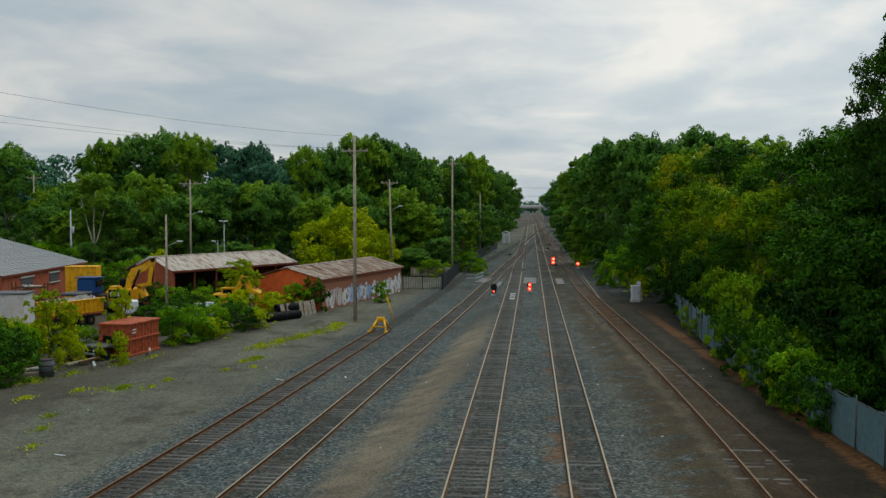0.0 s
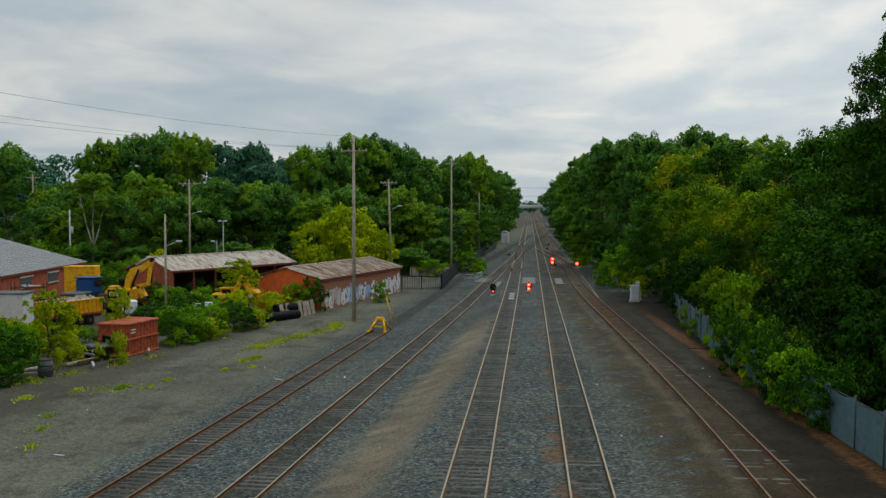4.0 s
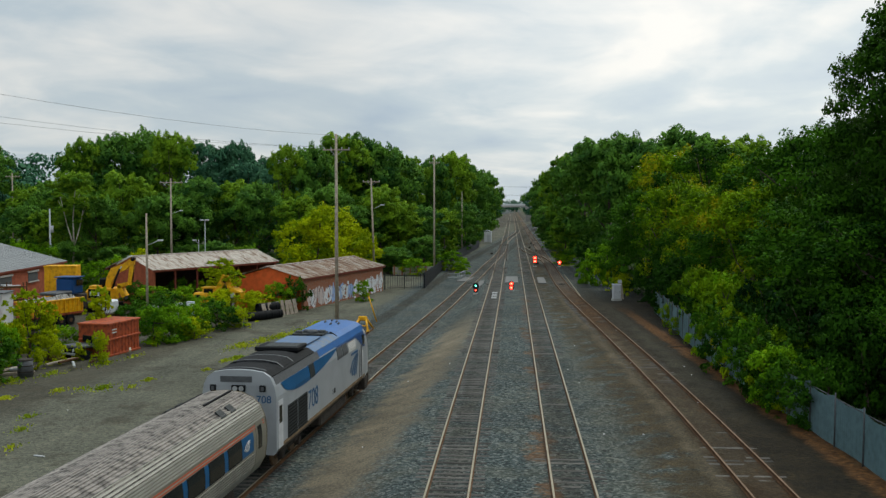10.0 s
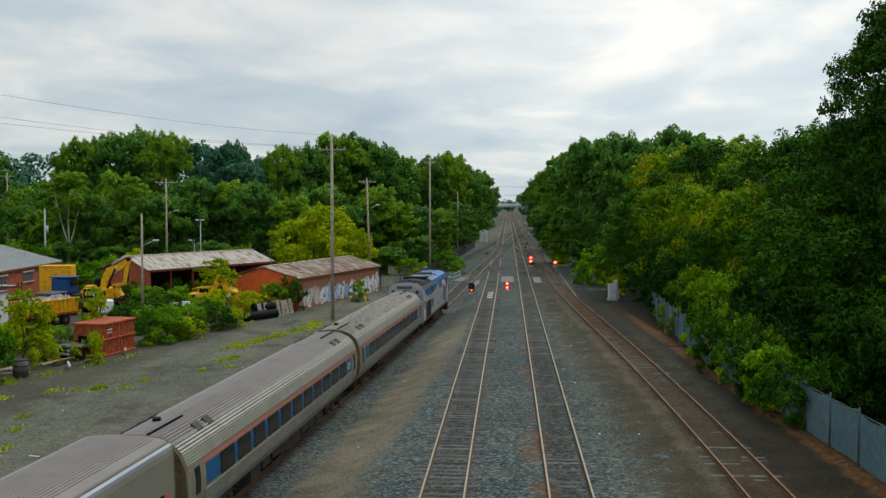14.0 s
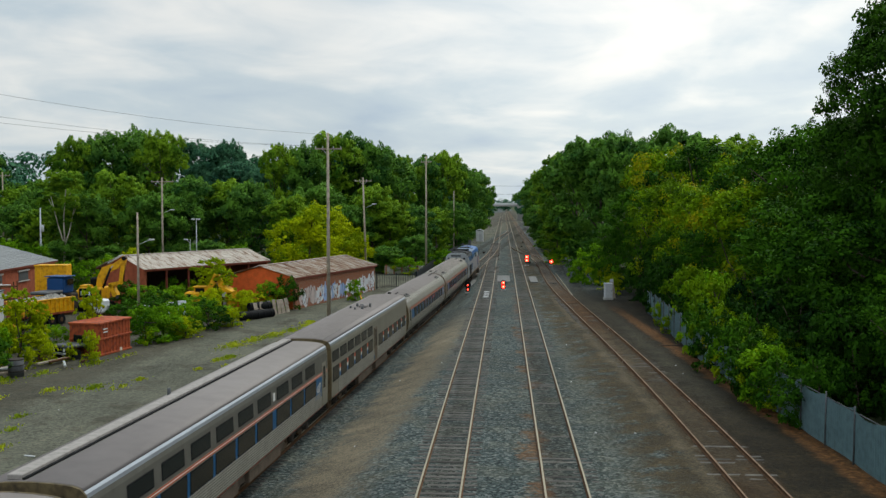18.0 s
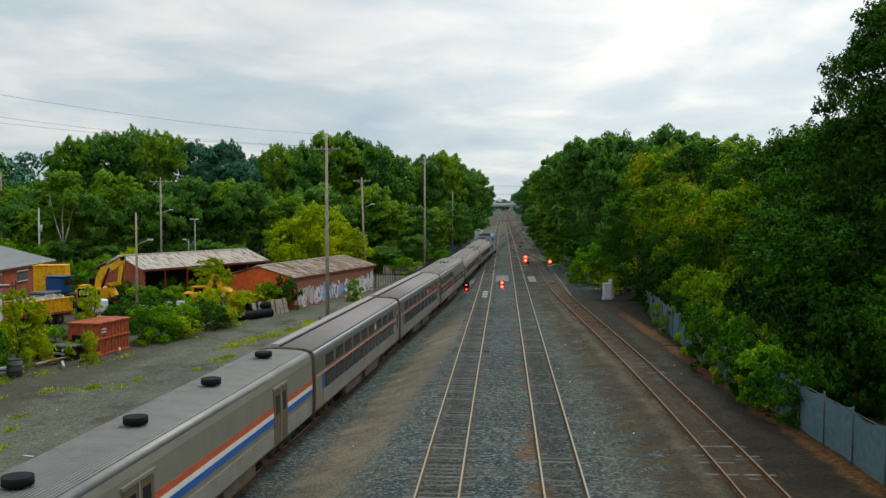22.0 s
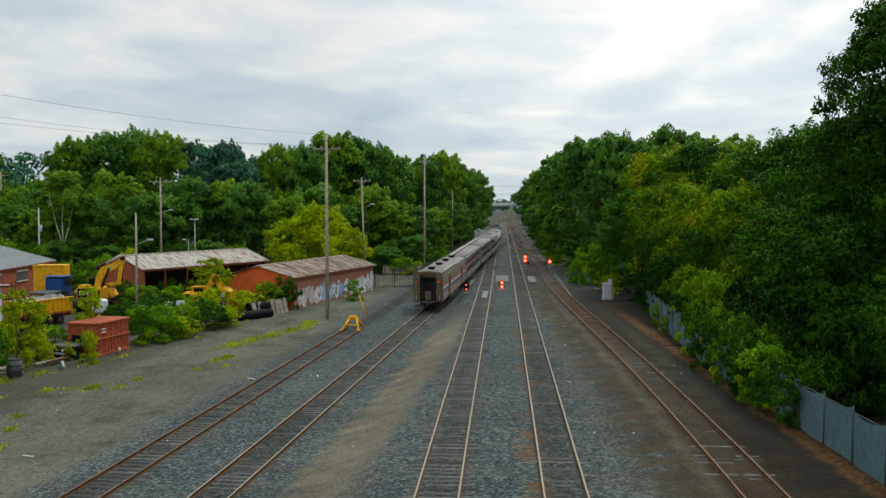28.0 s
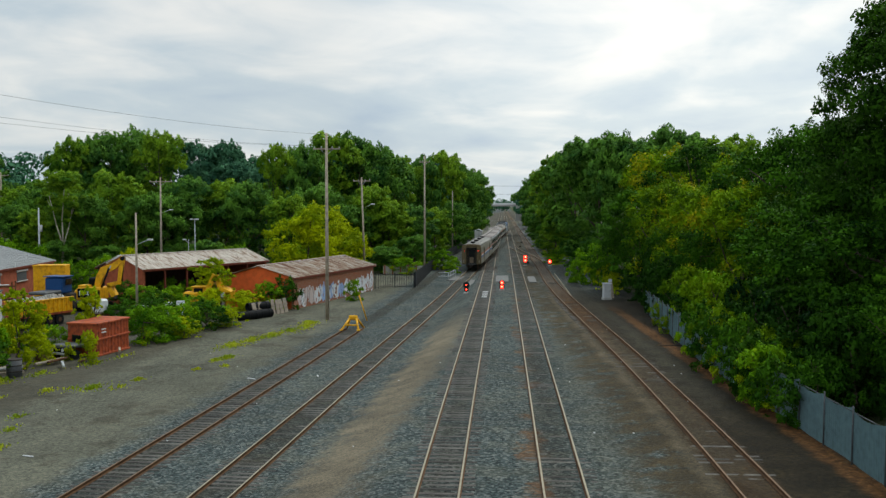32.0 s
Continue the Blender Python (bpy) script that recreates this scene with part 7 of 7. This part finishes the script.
for i in range(8):
    x, y = -24.0 + 0.26 * i, 94.5 + 0.75 * i
    bd = root("leaning_board", x, y, gz(x, y), -20 + rr.uniform(-8, 8), "grey weathered board leaning at the yard's edge", "board", "boards by the shed")
    part("board", bx(B(), (0, 0, 0.7 + 0.1 * rr.random()), (0.06, 0.55, 1.5), bev=0.01, m=pose(0, 0, 0, 0, rr.uniform(-16, -6), 0)), POLEWOOD, bd)
    part("batten", bx(B(), (0.06, 0, 0.9), (0.04, 0.5, 0.1), m=pose(0, 0, 0, 0, -10, 0)), POLEWOOD, bd)


# a second skip and racks of salvaged metal before the warehouse
sk = yard("skip", -42.4, 73.5, -80, "low yellow skip sunk in the bushes", "skip")
bm = B()
for xx in (-1.55, 0.05):
    bx(bm, (xx, 2.0, 0.75), (0.08, 4.0, 1.5))
for yy in (0.05, 3.95):
    bx(bm, (-0.75, yy, 0.75), (1.52, 0.08, 1.5))
bx(bm, (-0.75, 2.0, 0.06), (1.52, 3.8, 0.1))
part("body", bm, YELLOW, sk)
for xx in (-1.6, 0.1):
    part("rim", bx(B(), (xx, 2.0, 1.5), (0.16, 4.1, 0.12), bev=0.02), YELLOW, sk)
for i in range(6):
    part("rib", bx(B(), (0.12, 0.3 + 0.68 * i, 0.75), (0.1, 0.09, 1.4), bev=0.02), YELLOW, sk)
rk = yard("metal_rack", -48.6, 88.4, 8, "rusty storage rack piled with pale salvaged pipes", "rack")
for xx in (0.0, 1.5, 3.0):
    for yy in (0.0, 0.9):
        part("upright", bx(B(), (xx, yy, 1.95), (0.08, 0.08, 3.9)), RUSTY, rk)
for z in (1.0, 2.2, 3.4):
    for yy in (0.0, 0.9):
        part("shelf_beam", bx(B(), (1.5, yy, z), (3.0, 0.06, 0.1)), RUSTY, rk)
for i in range(26):
    z, yy = rr.choice((1.1, 2.3, 3.5)) + rr.uniform(0, 0.4), rr.uniform(0.05, 0.85)
    a = rr.uniform(-0.2, 1.6)
    part("pipe", rod(B(), (a, yy, z), (a + rr.uniform(0.8, 1.8), yy + rr.uniform(-0.1, 0.1), z + rr.uniform(-0.05, 0.05)), rr.uniform(0.03, 0.08), 8), rr.choice([WHITE, GALV, GREYWHITE, RUSTY]), rk)
for i in range(9):
    x, y = -46.2 + rr.uniform(-1.6, 1.6), 84 + rr.uniform(-1.5, 3)
    sp = root("scrap_sheet", x, y, gz(x, y) + 0.9 + rr.uniform(0, 0.6), rr.uniform(0, 180), "crumpled pale scrap sheet on the junk pile", "scrap", "junk pile")
    part("sheet", bx(B(), (0, 0, 0), (rr.uniform(0.5, 1.1), rr.uniform(0.4, 0.9), 0.05), bev=0.01, m=pose(0, 0, 0, rr.uniform(-50, 50), rr.uniform(-50, 50), 0)), rr.choice([WHITE, GALV, GREYWHITE]), sp)
    part("support_block", bx(B(), (0, 0, -0.55), (0.6, 0.6, 0.9), bev=0.08), rr.choice([RUSTY, UNDER]), sp)

# ---- trackside ----
bs = root("bumper_stop", x1(85.8), 85.8, railz(x1(85.8), 85.8), -3, "yellow steel bumping post at the siding's end", "buffer stop")
for q in (-0.75, 0.75):
    part("leg", rod(B(), (q, -1.5, 0.0), (q * 0.35, 0, 0.98), 0.09, 8), YELLOW, bs)
    part("leg", rod(B(), (q, 0.9, -0.05), (q * 0.35, 0, 0.98), 0.09, 8), YELLOW, bs)
    part("foot", bx(B(), (q, -1.5, 0.04), (0.24, 0.4, 0.12), bev=0.02), YELLOW, bs)
part("head", bx(B(), (0, -0.05, 0.95), (0.8, 0.3, 0.42), bev=0.1), YELLOW, bs)
part("tie_bar", bx(B(), (0, -1.0, 0.4), (1.2, 0.1, 0.12), bev=0.02), YELLOW, bs)

MATGREY = mat("worn_grey_rubber_mat", (0.17, 0.17, 0.165), 0.85, 0, 2, 0.2)
HOUSING = mat("black_signal_housing", (0.015, 0.015, 0.017), 0.5, 0.2, 1, 0.2)


def ring_plate(bm, c, r0, r1, n=24, t=0.03):
    v = []
    for y in (0, t):
        for r in (r0, r1):
            v.append([bm.verts.new((c[0] + r * math.cos(6.28319 * i / n), c[1] + y, c[2] + r * math.sin(6.28319 * i / n))) for i in range(n)])
    for a, b in ((0, 1), (1, 3), (3, 2), (2, 0)):
        for i in range(n):
            bm.faces.new((v[a][i], v[a][(i + 1) % n], v[b][(i + 1) % n], v[b][i]))
    bmesh.ops.recalc_face_normals(bm, faces=bm.faces[:])
    return bm


VANE = []


def dwarf(x, y, zs, label, vane=False, size=0.15):
    g = gz(x, y)
    s = root("dwarf_signal", x, y, g, 0, label, "signal", "dwarf signals")
    part("foundation", bx(B(), (0, 0.1, 0.05), (0.6, 0.6, 0.2), bev=0.03), CONCRETE, s)
    part("stem", rod(B(), (0, 0.15, 0.1), (0, 0.15, zs[0] - g), 0.06, 8), HOUSING, s)
    for i, z in enumerate(zs):
        z = z - g
        moving = vane and i == 0
        h = part("head", bx(B(), (0, 0.28, z), (0.5, 0.36, 0.44), bev=0.06), HOUSING, s)
        part("target_plate", ring_plate(B(), (0, -0.02, z), size, 0.385 if moving else size + 0.12), HOUSING, h)
        part("hood", ring_plate(B(), (0, -0.16, z), size + 0.01, size + 0.03, 20, 0.16), HOUSING, h)
        if moving:
            v = part("colour_vane", bx(B(), (0, 0, 0.1), (0.07, 0.02, 0.3)), HOUSING, s)
            v.location = (0, 0.06, z - 0.17)
            VANE.append(v)
            for a, m in ((60, GREENLAMP), (-60, REDLAMP)):
                ra = radians(a)
                part("roundel", rod(B(), (0.17 * math.sin(ra), -0.015, 0.17 * math.cos(ra)), (0.17 * math.sin(ra), 0.015, 0.17 * math.cos(ra)), 0.085, 18), m, v)
            part("blank", rod(B(), (0, -0.01, 0.17), (0, 0.01, 0.17), 0.085, 18), HOUSING, v)
        else:
            part("lens", rod(B(), (0, 0.02, z), (0, 0.08, z), size, 18), REDLAMP, h, "lit red lens")
            # added disc that paints the lens's glaring centre
            part("lamp_core", rod(B(), (0, 0.005, z), (0, 0.02, z), size * 0.42, 14), REDCORE, h, "glaring lamp core")
    return s


dwarf(-4.27, 116, (0.5, -0.02), "dwarf signal, flashing green over steady red", True, 0.09)
# lens sizes below are enlarged to take in the lamps' bloom
dwarf(-0.07, 117, (0.72, 0.24), "dwarf signal with two lit red lenses", size=0.19)
dwarf(3.8, 164, (1.3, 0.75), "dwarf signal with two lit red lenses by the crossover", size=0.26)
dwarf(7.85, 164, (0.55,), "single dwarf signal with a lit red lens", size=0.26)

for x, y, w, l, nm in ((-0.05, 134, 1.7, 11, "mat"), (3.95, 133, 1.0, 10, "mat"), (-4.1, 134, 0.9, 10, "mat")):
    mt = root("crossing_mat", x, y, gz(x, y) + 0.02, 0, "pale grey flat crossing mat beside the rails", "mat", "crossing mats")
    k = int(l / 1.8)
    for i in range(k):
        part("slab", bx(B(), (0, -l / 2 + l * (i + 0.5) / k, 0.06), (w, l / k - 0.04, 0.12), bev=0.015), MATGREY, mt)
for i in range(4):
    pl = root("track_plate", x3(112) + 0.1, 108 + 2.1 * i, railz(x3(110), 110) - 0.15, 0, "pale steel plate lying between the rails", "plate", "plates in the track")
    part("plate", bx(B(), (0, 0, 0.02), (0.6, 0.55, 0.06), bev=0.01), GREYWHITE, pl)

cb = root("relay_cabinet", 11.1, 105.4, gz(11.1, 105.4), 8, "grey metal relay cabinet on a concrete base", "cabinet")
part("base", bx(B(), (0, 0, 0.1), (0.95, 0.8, 0.24), bev=0.02), CONCRETE, cb)
part("body", bx(B(), (0, 0, 0.95), (0.8, 0.65, 1.5), bev=0.03), GREYWHITE, cb)
d = part("door", bx(B(), (0, -0.34, 0.95), (0.7, 0.03, 1.35), bev=0.01), GREYWHITE, cb)
part("handle", bx(B(), (0.26, -0.37, 0.95), (0.04, 0.04, 0.18), bev=0.01), BLACK, d)
part("cap", bx(B(), (0, 0, 1.73), (0.9, 0.75, 0.07), bev=0.02), GREYWHITE, cb)
ps = root("grey_post", 11.9, 107, gz(11.9, 107), 0, "leaning grey board post behind the cabinet", "post")
part("post", bx(B(), (0, 0, 1.0), (0.35, 0.08, 2.2), bev=0.01, m=pose(0, 0, 0, 0, -8, 0)), POLEWOOD, ps)
part("plate", bx(B(), (-0.02, -0.05, 1.9), (0.4, 0.02, 0.3), m=pose(0, 0, 0, 0, -8, 0)), GREYWHITE, ps)

ht = root("signal_hut", -6.7, 272, gz(-6.7, 272), 0, "pale blue-white metal signal hut beside the line", "hut")
part("body", bx(B(), (0, 0, 1.5), (2.0, 3.0, 2.8), bev=0.04), WHITE, ht)
part("roof", prism(B(), [(-1.15, 2.9), (0, 3.3), (1.15, 2.9), (1.15, 3.0), (0, 3.42), (-1.15, 3.0)], -1.7, 1.7), GREYWHITE, ht)
part("door", bx(B(), (0.3, -1.52, 1.2), (0.85, 0.05, 2.0), bev=0.01), GREYWHITE, ht)
part("skid", bx(B(), (0, 0, 0.06), (2.1, 3.1, 0.14)), CONCRETE, ht)

gr = root("guard_railing", -7.6, 138, gz(-7.6, 138), -6, "galvanised guard railing on a concrete pad", "railing")
part("pad", bx(B(), (0.6, 3.2, 0.05), (1.6, 7.5, 0.14), bev=0.02), MATGREY, gr)
for k in range(5):
    part("post", rod(B(), (0, 1.6 * k, 0), (0, 1.6 * k, 1.15), 0.04, 8), GALV, gr)
for z in (0.6, 1.12):
    part("rail", rod(B(), (0, 0, z), (0, 6.4, z), 0.035, 8), GALV, gr)
for z in (0.6, 1.12):
    part("rail", rod(B(), (-1.5, 0, z), (0, 0, z), 0.035, 8), GALV, gr)

lr = root("loose_rail", 7.57, 126.47, gz(7.57, 126.47) + 0.03, 0.0, "spare steel rail lying beside the side track", "rail")
part("rail_bar", bx(B(), (0, 0, 0.08), (0.08, 35.1, 0.14), bev=0.01), RAILTOP, lr)
part("rail_foot", bx(B(), (0, 0, 0.02), (0.15, 35.1, 0.03)), RUSTY, lr)
for k, (x, y) in enumerate(((4.4, 170), (4.2, 235), (-4.2, 205), (5.0, 262))):
    sm = root("switch_machine", x, y, gz(x, y), 0, "dark switch machine beside the turnout", "switch machine", "switch machines")
    part("case", bx(B(), (0, 0, 0.22), (0.5, 0.9, 0.34), bev=0.06), UNDER, sm)
    part("rod", rod(B(), (-1.4, 0.1, 0.08), (0, 0.1, 0.12), 0.03, 6), RUSTY, sm)
mp = root("white_marker_post", 11.5, 330, gz(11.5, 330), 0, "white marker post by the side track", "post")
part("post", rod(B(), (0, 0, 0), (0, 0, 4.0), 0.14, 8), WHITE, mp)
part("cap", bx(B(), (0, 0, 4.05), (0.5, 0.2, 0.4), bev=0.05), GREYWHITE, mp)

# timber and litter on the gravel
for x, y, rz, ln in ((-15.9, 61.2, 60, 0.7), (-20.8, 41.6, 75, 0.55), (-11.9, 62.5, 15, 0.5), (12.4, 70, -75, 2.8)):
    st = root("stray_lath", x, y, gz(x, y) + 0.03, rz, "pale stray lath lying on the gravel", "litter", "litter on the gravel")
    part("lath", bx(B(), (0, 0, 0), (0.09, ln, 0.04), bev=0.008), GREYWHITE if x < 0 else UNDER, st)
rr = random.Random(21)
bm = B()
for i in range(24):
    x, y = rr.uniform(-24, 12), rr.uniform(34, 80)
    bx(bm, (x, y, gz(x, y) + 0.05), (rr.uniform(0.03, 0.07), rr.uniform(0.03, 0.07), 0.04), rr.uniform(0, 90))
tagged(mesh_ob("white_stones", bm, GREYWHITE), "scattered pale stones and scraps on the ballast", "stones", kind="stuff")


# ---- weeds on the gravel ----
def weeds():
    rs = np.random.RandomState(6)
    spots = [(-21.7 + 0.29 * i + 0.4 * math.sin(i * 2.1), 74.5 + 1.0 * i, 0.85 + 0.2 * math.sin(i * 1.3), 120 if i % 3 else 50) for i in range(15)]
    spots += [(-19.9, 69.8, 0.6, 260), (-20.4, 68.5, 0.4, 120), (-24.7, 57.6, 0.7, 200), (-25.8, 57.2, 0.5, 50), (-23.2, 57.9, 0.6, 50), (-23.0, 60.6, 0.35, 120), (-27.0, 56.6, 0.5, 110),
              (-17.8, 90.8, 0.8, 300), (-18.4, 91.4, 0.6, 160), (-24.2, 46.5, 0.5, 60), (-22.8, 43.0, 0.5, 50), (-25.3, 49.5, 0.4, 60), (-29.0, 54.0, 0.5, 140),
              (-26.9, 83.6, 0.9, 240), (-20.5, 64.5, 0.3, 60), (-19.0, 66.0, 0.3, 60), (-27.6, 70.0, 0.7, 60), (-28.6, 66.5, 0.9, 120), (-30.2, 62.5, 0.8, 120), (-31.5, 59.5, 1.0, 240)]
    spots += [(9.2, 168 + 6 * i, 1.5, 160) for i in range(9)]
    vs, fs = [], []
    for x, y, r, n in spots:
        for _ in range(n):
            a, q = rs.rand() * 6.283, r * 0.8 * abs(rs.randn())
            px, py = x + q * math.cos(a) * 0.8, y + q * math.sin(a) * 1.6
            h, w, t = 0.05 + 0.2 * rs.rand() * max(0.2, 1 - 0.5 * q / r), 0.03 + 0.05 * rs.rand(), rs.rand() * 6.283
            lx, ly = 0.14 * (rs.rand() - 0.5), 0.14 * (rs.rand() - 0.5)
            z = gz(px, py) - 0.02
            k = len(vs)
            dx, dy = w * math.cos(t), w * math.sin(t)
            vs += [(px - dx, py - dy, z), (px + dx, py + dy, z), (px + lx + dx * 0.6, py + ly + dy * 0.6, z + h), (px + lx * 1.4 - dx * 0.4, py + ly * 1.4 - dy * 0.4, z + h * 0.9)]
            fs.append((k, k + 1, k + 2, k + 3))
    me = bpy.data.meshes.new("weeds")
    me.from_pydata(vs, [], fs)
    me.materials.append(GRASS)
    tagged(new("weeds", me), "yellow-green weeds in patches on the gravel", "weeds", kind="stuff")


weeds()


# ---- the far end of the line ----
def far_bridge():
    b = root("road_bridge", 0, 655, gz(0, 655), 0, "grey concrete road bridge over the line, far off", "bridge")
    part("deck", bx(B(), (0, 0, 9.6), (60, 9, 1.2), bev=0.1), CONCRETE, b)
    part("parapet", bx(B(), (0, -4.4, 10.7), (60, 0.4, 1.1), bev=0.05), WHITE, b)
    for k in range(12):
        part("railing_post", bx(B(), (-22 + 4 * k, -4.5, 11.9), (0.2, 0.2, 1.4)), GREYWHITE, b)
    part("railing", bx(B(), (0, -4.5, 12.6), (60, 0.12, 0.15)), GREYWHITE, b)
    for x in (-13.4, 13.2):
        part("abutment", bx(B(), (x, 0, 4.5), (9, 10, 9.0), bev=0.1), CONCRETE, b)
    return b


far_bridge()
rd = mesh_ob("level_crossing_road", bx(B(), (0, 612, -0.08), (60, 7, 0.16)), MATGREY)
tagged(rd, "grey road crossing the tracks far off", "road", kind="structure")


def far_woods():
    """Distant belt of woods and the hill behind the yard, as lumpy leaf clumps."""
    rs, rp = np.random.RandomState(3), random.Random(3)
    blobs = []
    for i in range(260):
        x = rp.uniform(-320, 320)
        y = 960 + rp.uniform(0, 160) + (500 if abs(x) < 34 else 0)
        blobs.append((x, y, rp.uniform(4, 15) + (3 if abs(x) > 40 else 0), rp.uniform(6, 10), 0.9, x, y, 0))
    # far woods and hill take their haze from the leaf tint
    me = leaf_cloud("far_woods", blobs, 30000, 1.5, rs, LEAF_HAZE)
    tagged(new("far_woods", me), "distant woods beyond the road bridge", "woods", kind="stuff")
    blobs = []
    for i in range(420):
        x = rp.uniform(-900, -230)
        y = rp.uniform(700, 900)
        hgt = 66 * math.exp(-((x + 480) / 190) ** 2)
        blobs.append((x, y, hgt * (y - 600) / 250 * 0.78 * rp.uniform(0.05, 1.0) + 4, rp.uniform(9, 15), 0.8, x, y, 0))
    me = leaf_cloud("wooded_hill", blobs, 50000, 1.9, rs, LEAF_HAZE)
    tagged(new("wooded_hill", me), "distant dark wooded hill behind the yard", "hill", kind="stuff")


far_woods()


# ---- what moves ----
# place of the train's front along the line, by time
FRONT = [(0, -47.5), (7, 26.2), (9, 47.9), (10, 58.9), (13, 91.3), (17, 137.0), (19, 160.5), (21, 184.9), (23, 210.5), (25, 237.0), (28, 277.8), (30, 304.5), (32, 330.8)]


def front_at(t):
    """Smooth through the rows above."""
    for (t0, p0), (t1, p1) in zip(FRONT, FRONT[1:]):
        if t <= t1:
            i = [r[0] for r in FRONT].index(t0)
            def slope(j):
                a, b = max(0, j - 1), min(len(FRONT) - 1, j + 1)
                return (FRONT[b][1] - FRONT[a][1]) / (FRONT[b][0] - FRONT[a][0])
            d, u = t1 - t0, (t - t0) / (t1 - t0)
            return ((2 * u ** 3 - 3 * u * u + 1) * p0 + (u ** 3 - 2 * u * u + u) * d * slope(i)
                    + (3 * u * u - 2 * u ** 3) * p1 + (u ** 3 - u * u) * d * slope(i + 1))
    return FRONT[-1][1]


def motions():
    ts = [0.5 * i for i in range(65)]
    back = 0.0
    for ob, l in TRAIN:
        rows = []
        for t in ts:
            mid = front_at(t) - back - (l / 2 if back else 10.5)
            a, b = mid - l * 0.345, mid + l * 0.345
            pa, pb = Vector((train_x(a), a, railz(train_x(a), a))), Vector((train_x(b), b, railz(train_x(b), b)))
            d, c = pb - pa, (pa + pb) / 2
            rows.append((t, Matrix.Translation(c) @ pose(0, 0, 0, math.degrees(math.atan2(d.z, d.y)), 0, -math.degrees(math.atan2(d.x, d.y)))))
        walk(ob, rows)
        back += l
    # the vane of the flashing signal: green, blank, at last red
    home = VANE[0].location.copy()

    def turned(a):
        return Matrix.Translation(home) @ pose(0, 0, 0, 0, a, 0)

    rows, t, step = [(0, turned(0))], 0.46, 1 / 30
    while t < 15.0:
        rows += [(t - step, turned(0)), (t, turned(-60)), (t + 0.4, turned(-60)), (t + 0.4 + step, turned(0))]
        t += 0.93
    rows += [(15.3, turned(0)), (15.3 + step, turned(60)), (32, turned(60))]
    walk(VANE[0], rows)


motions()
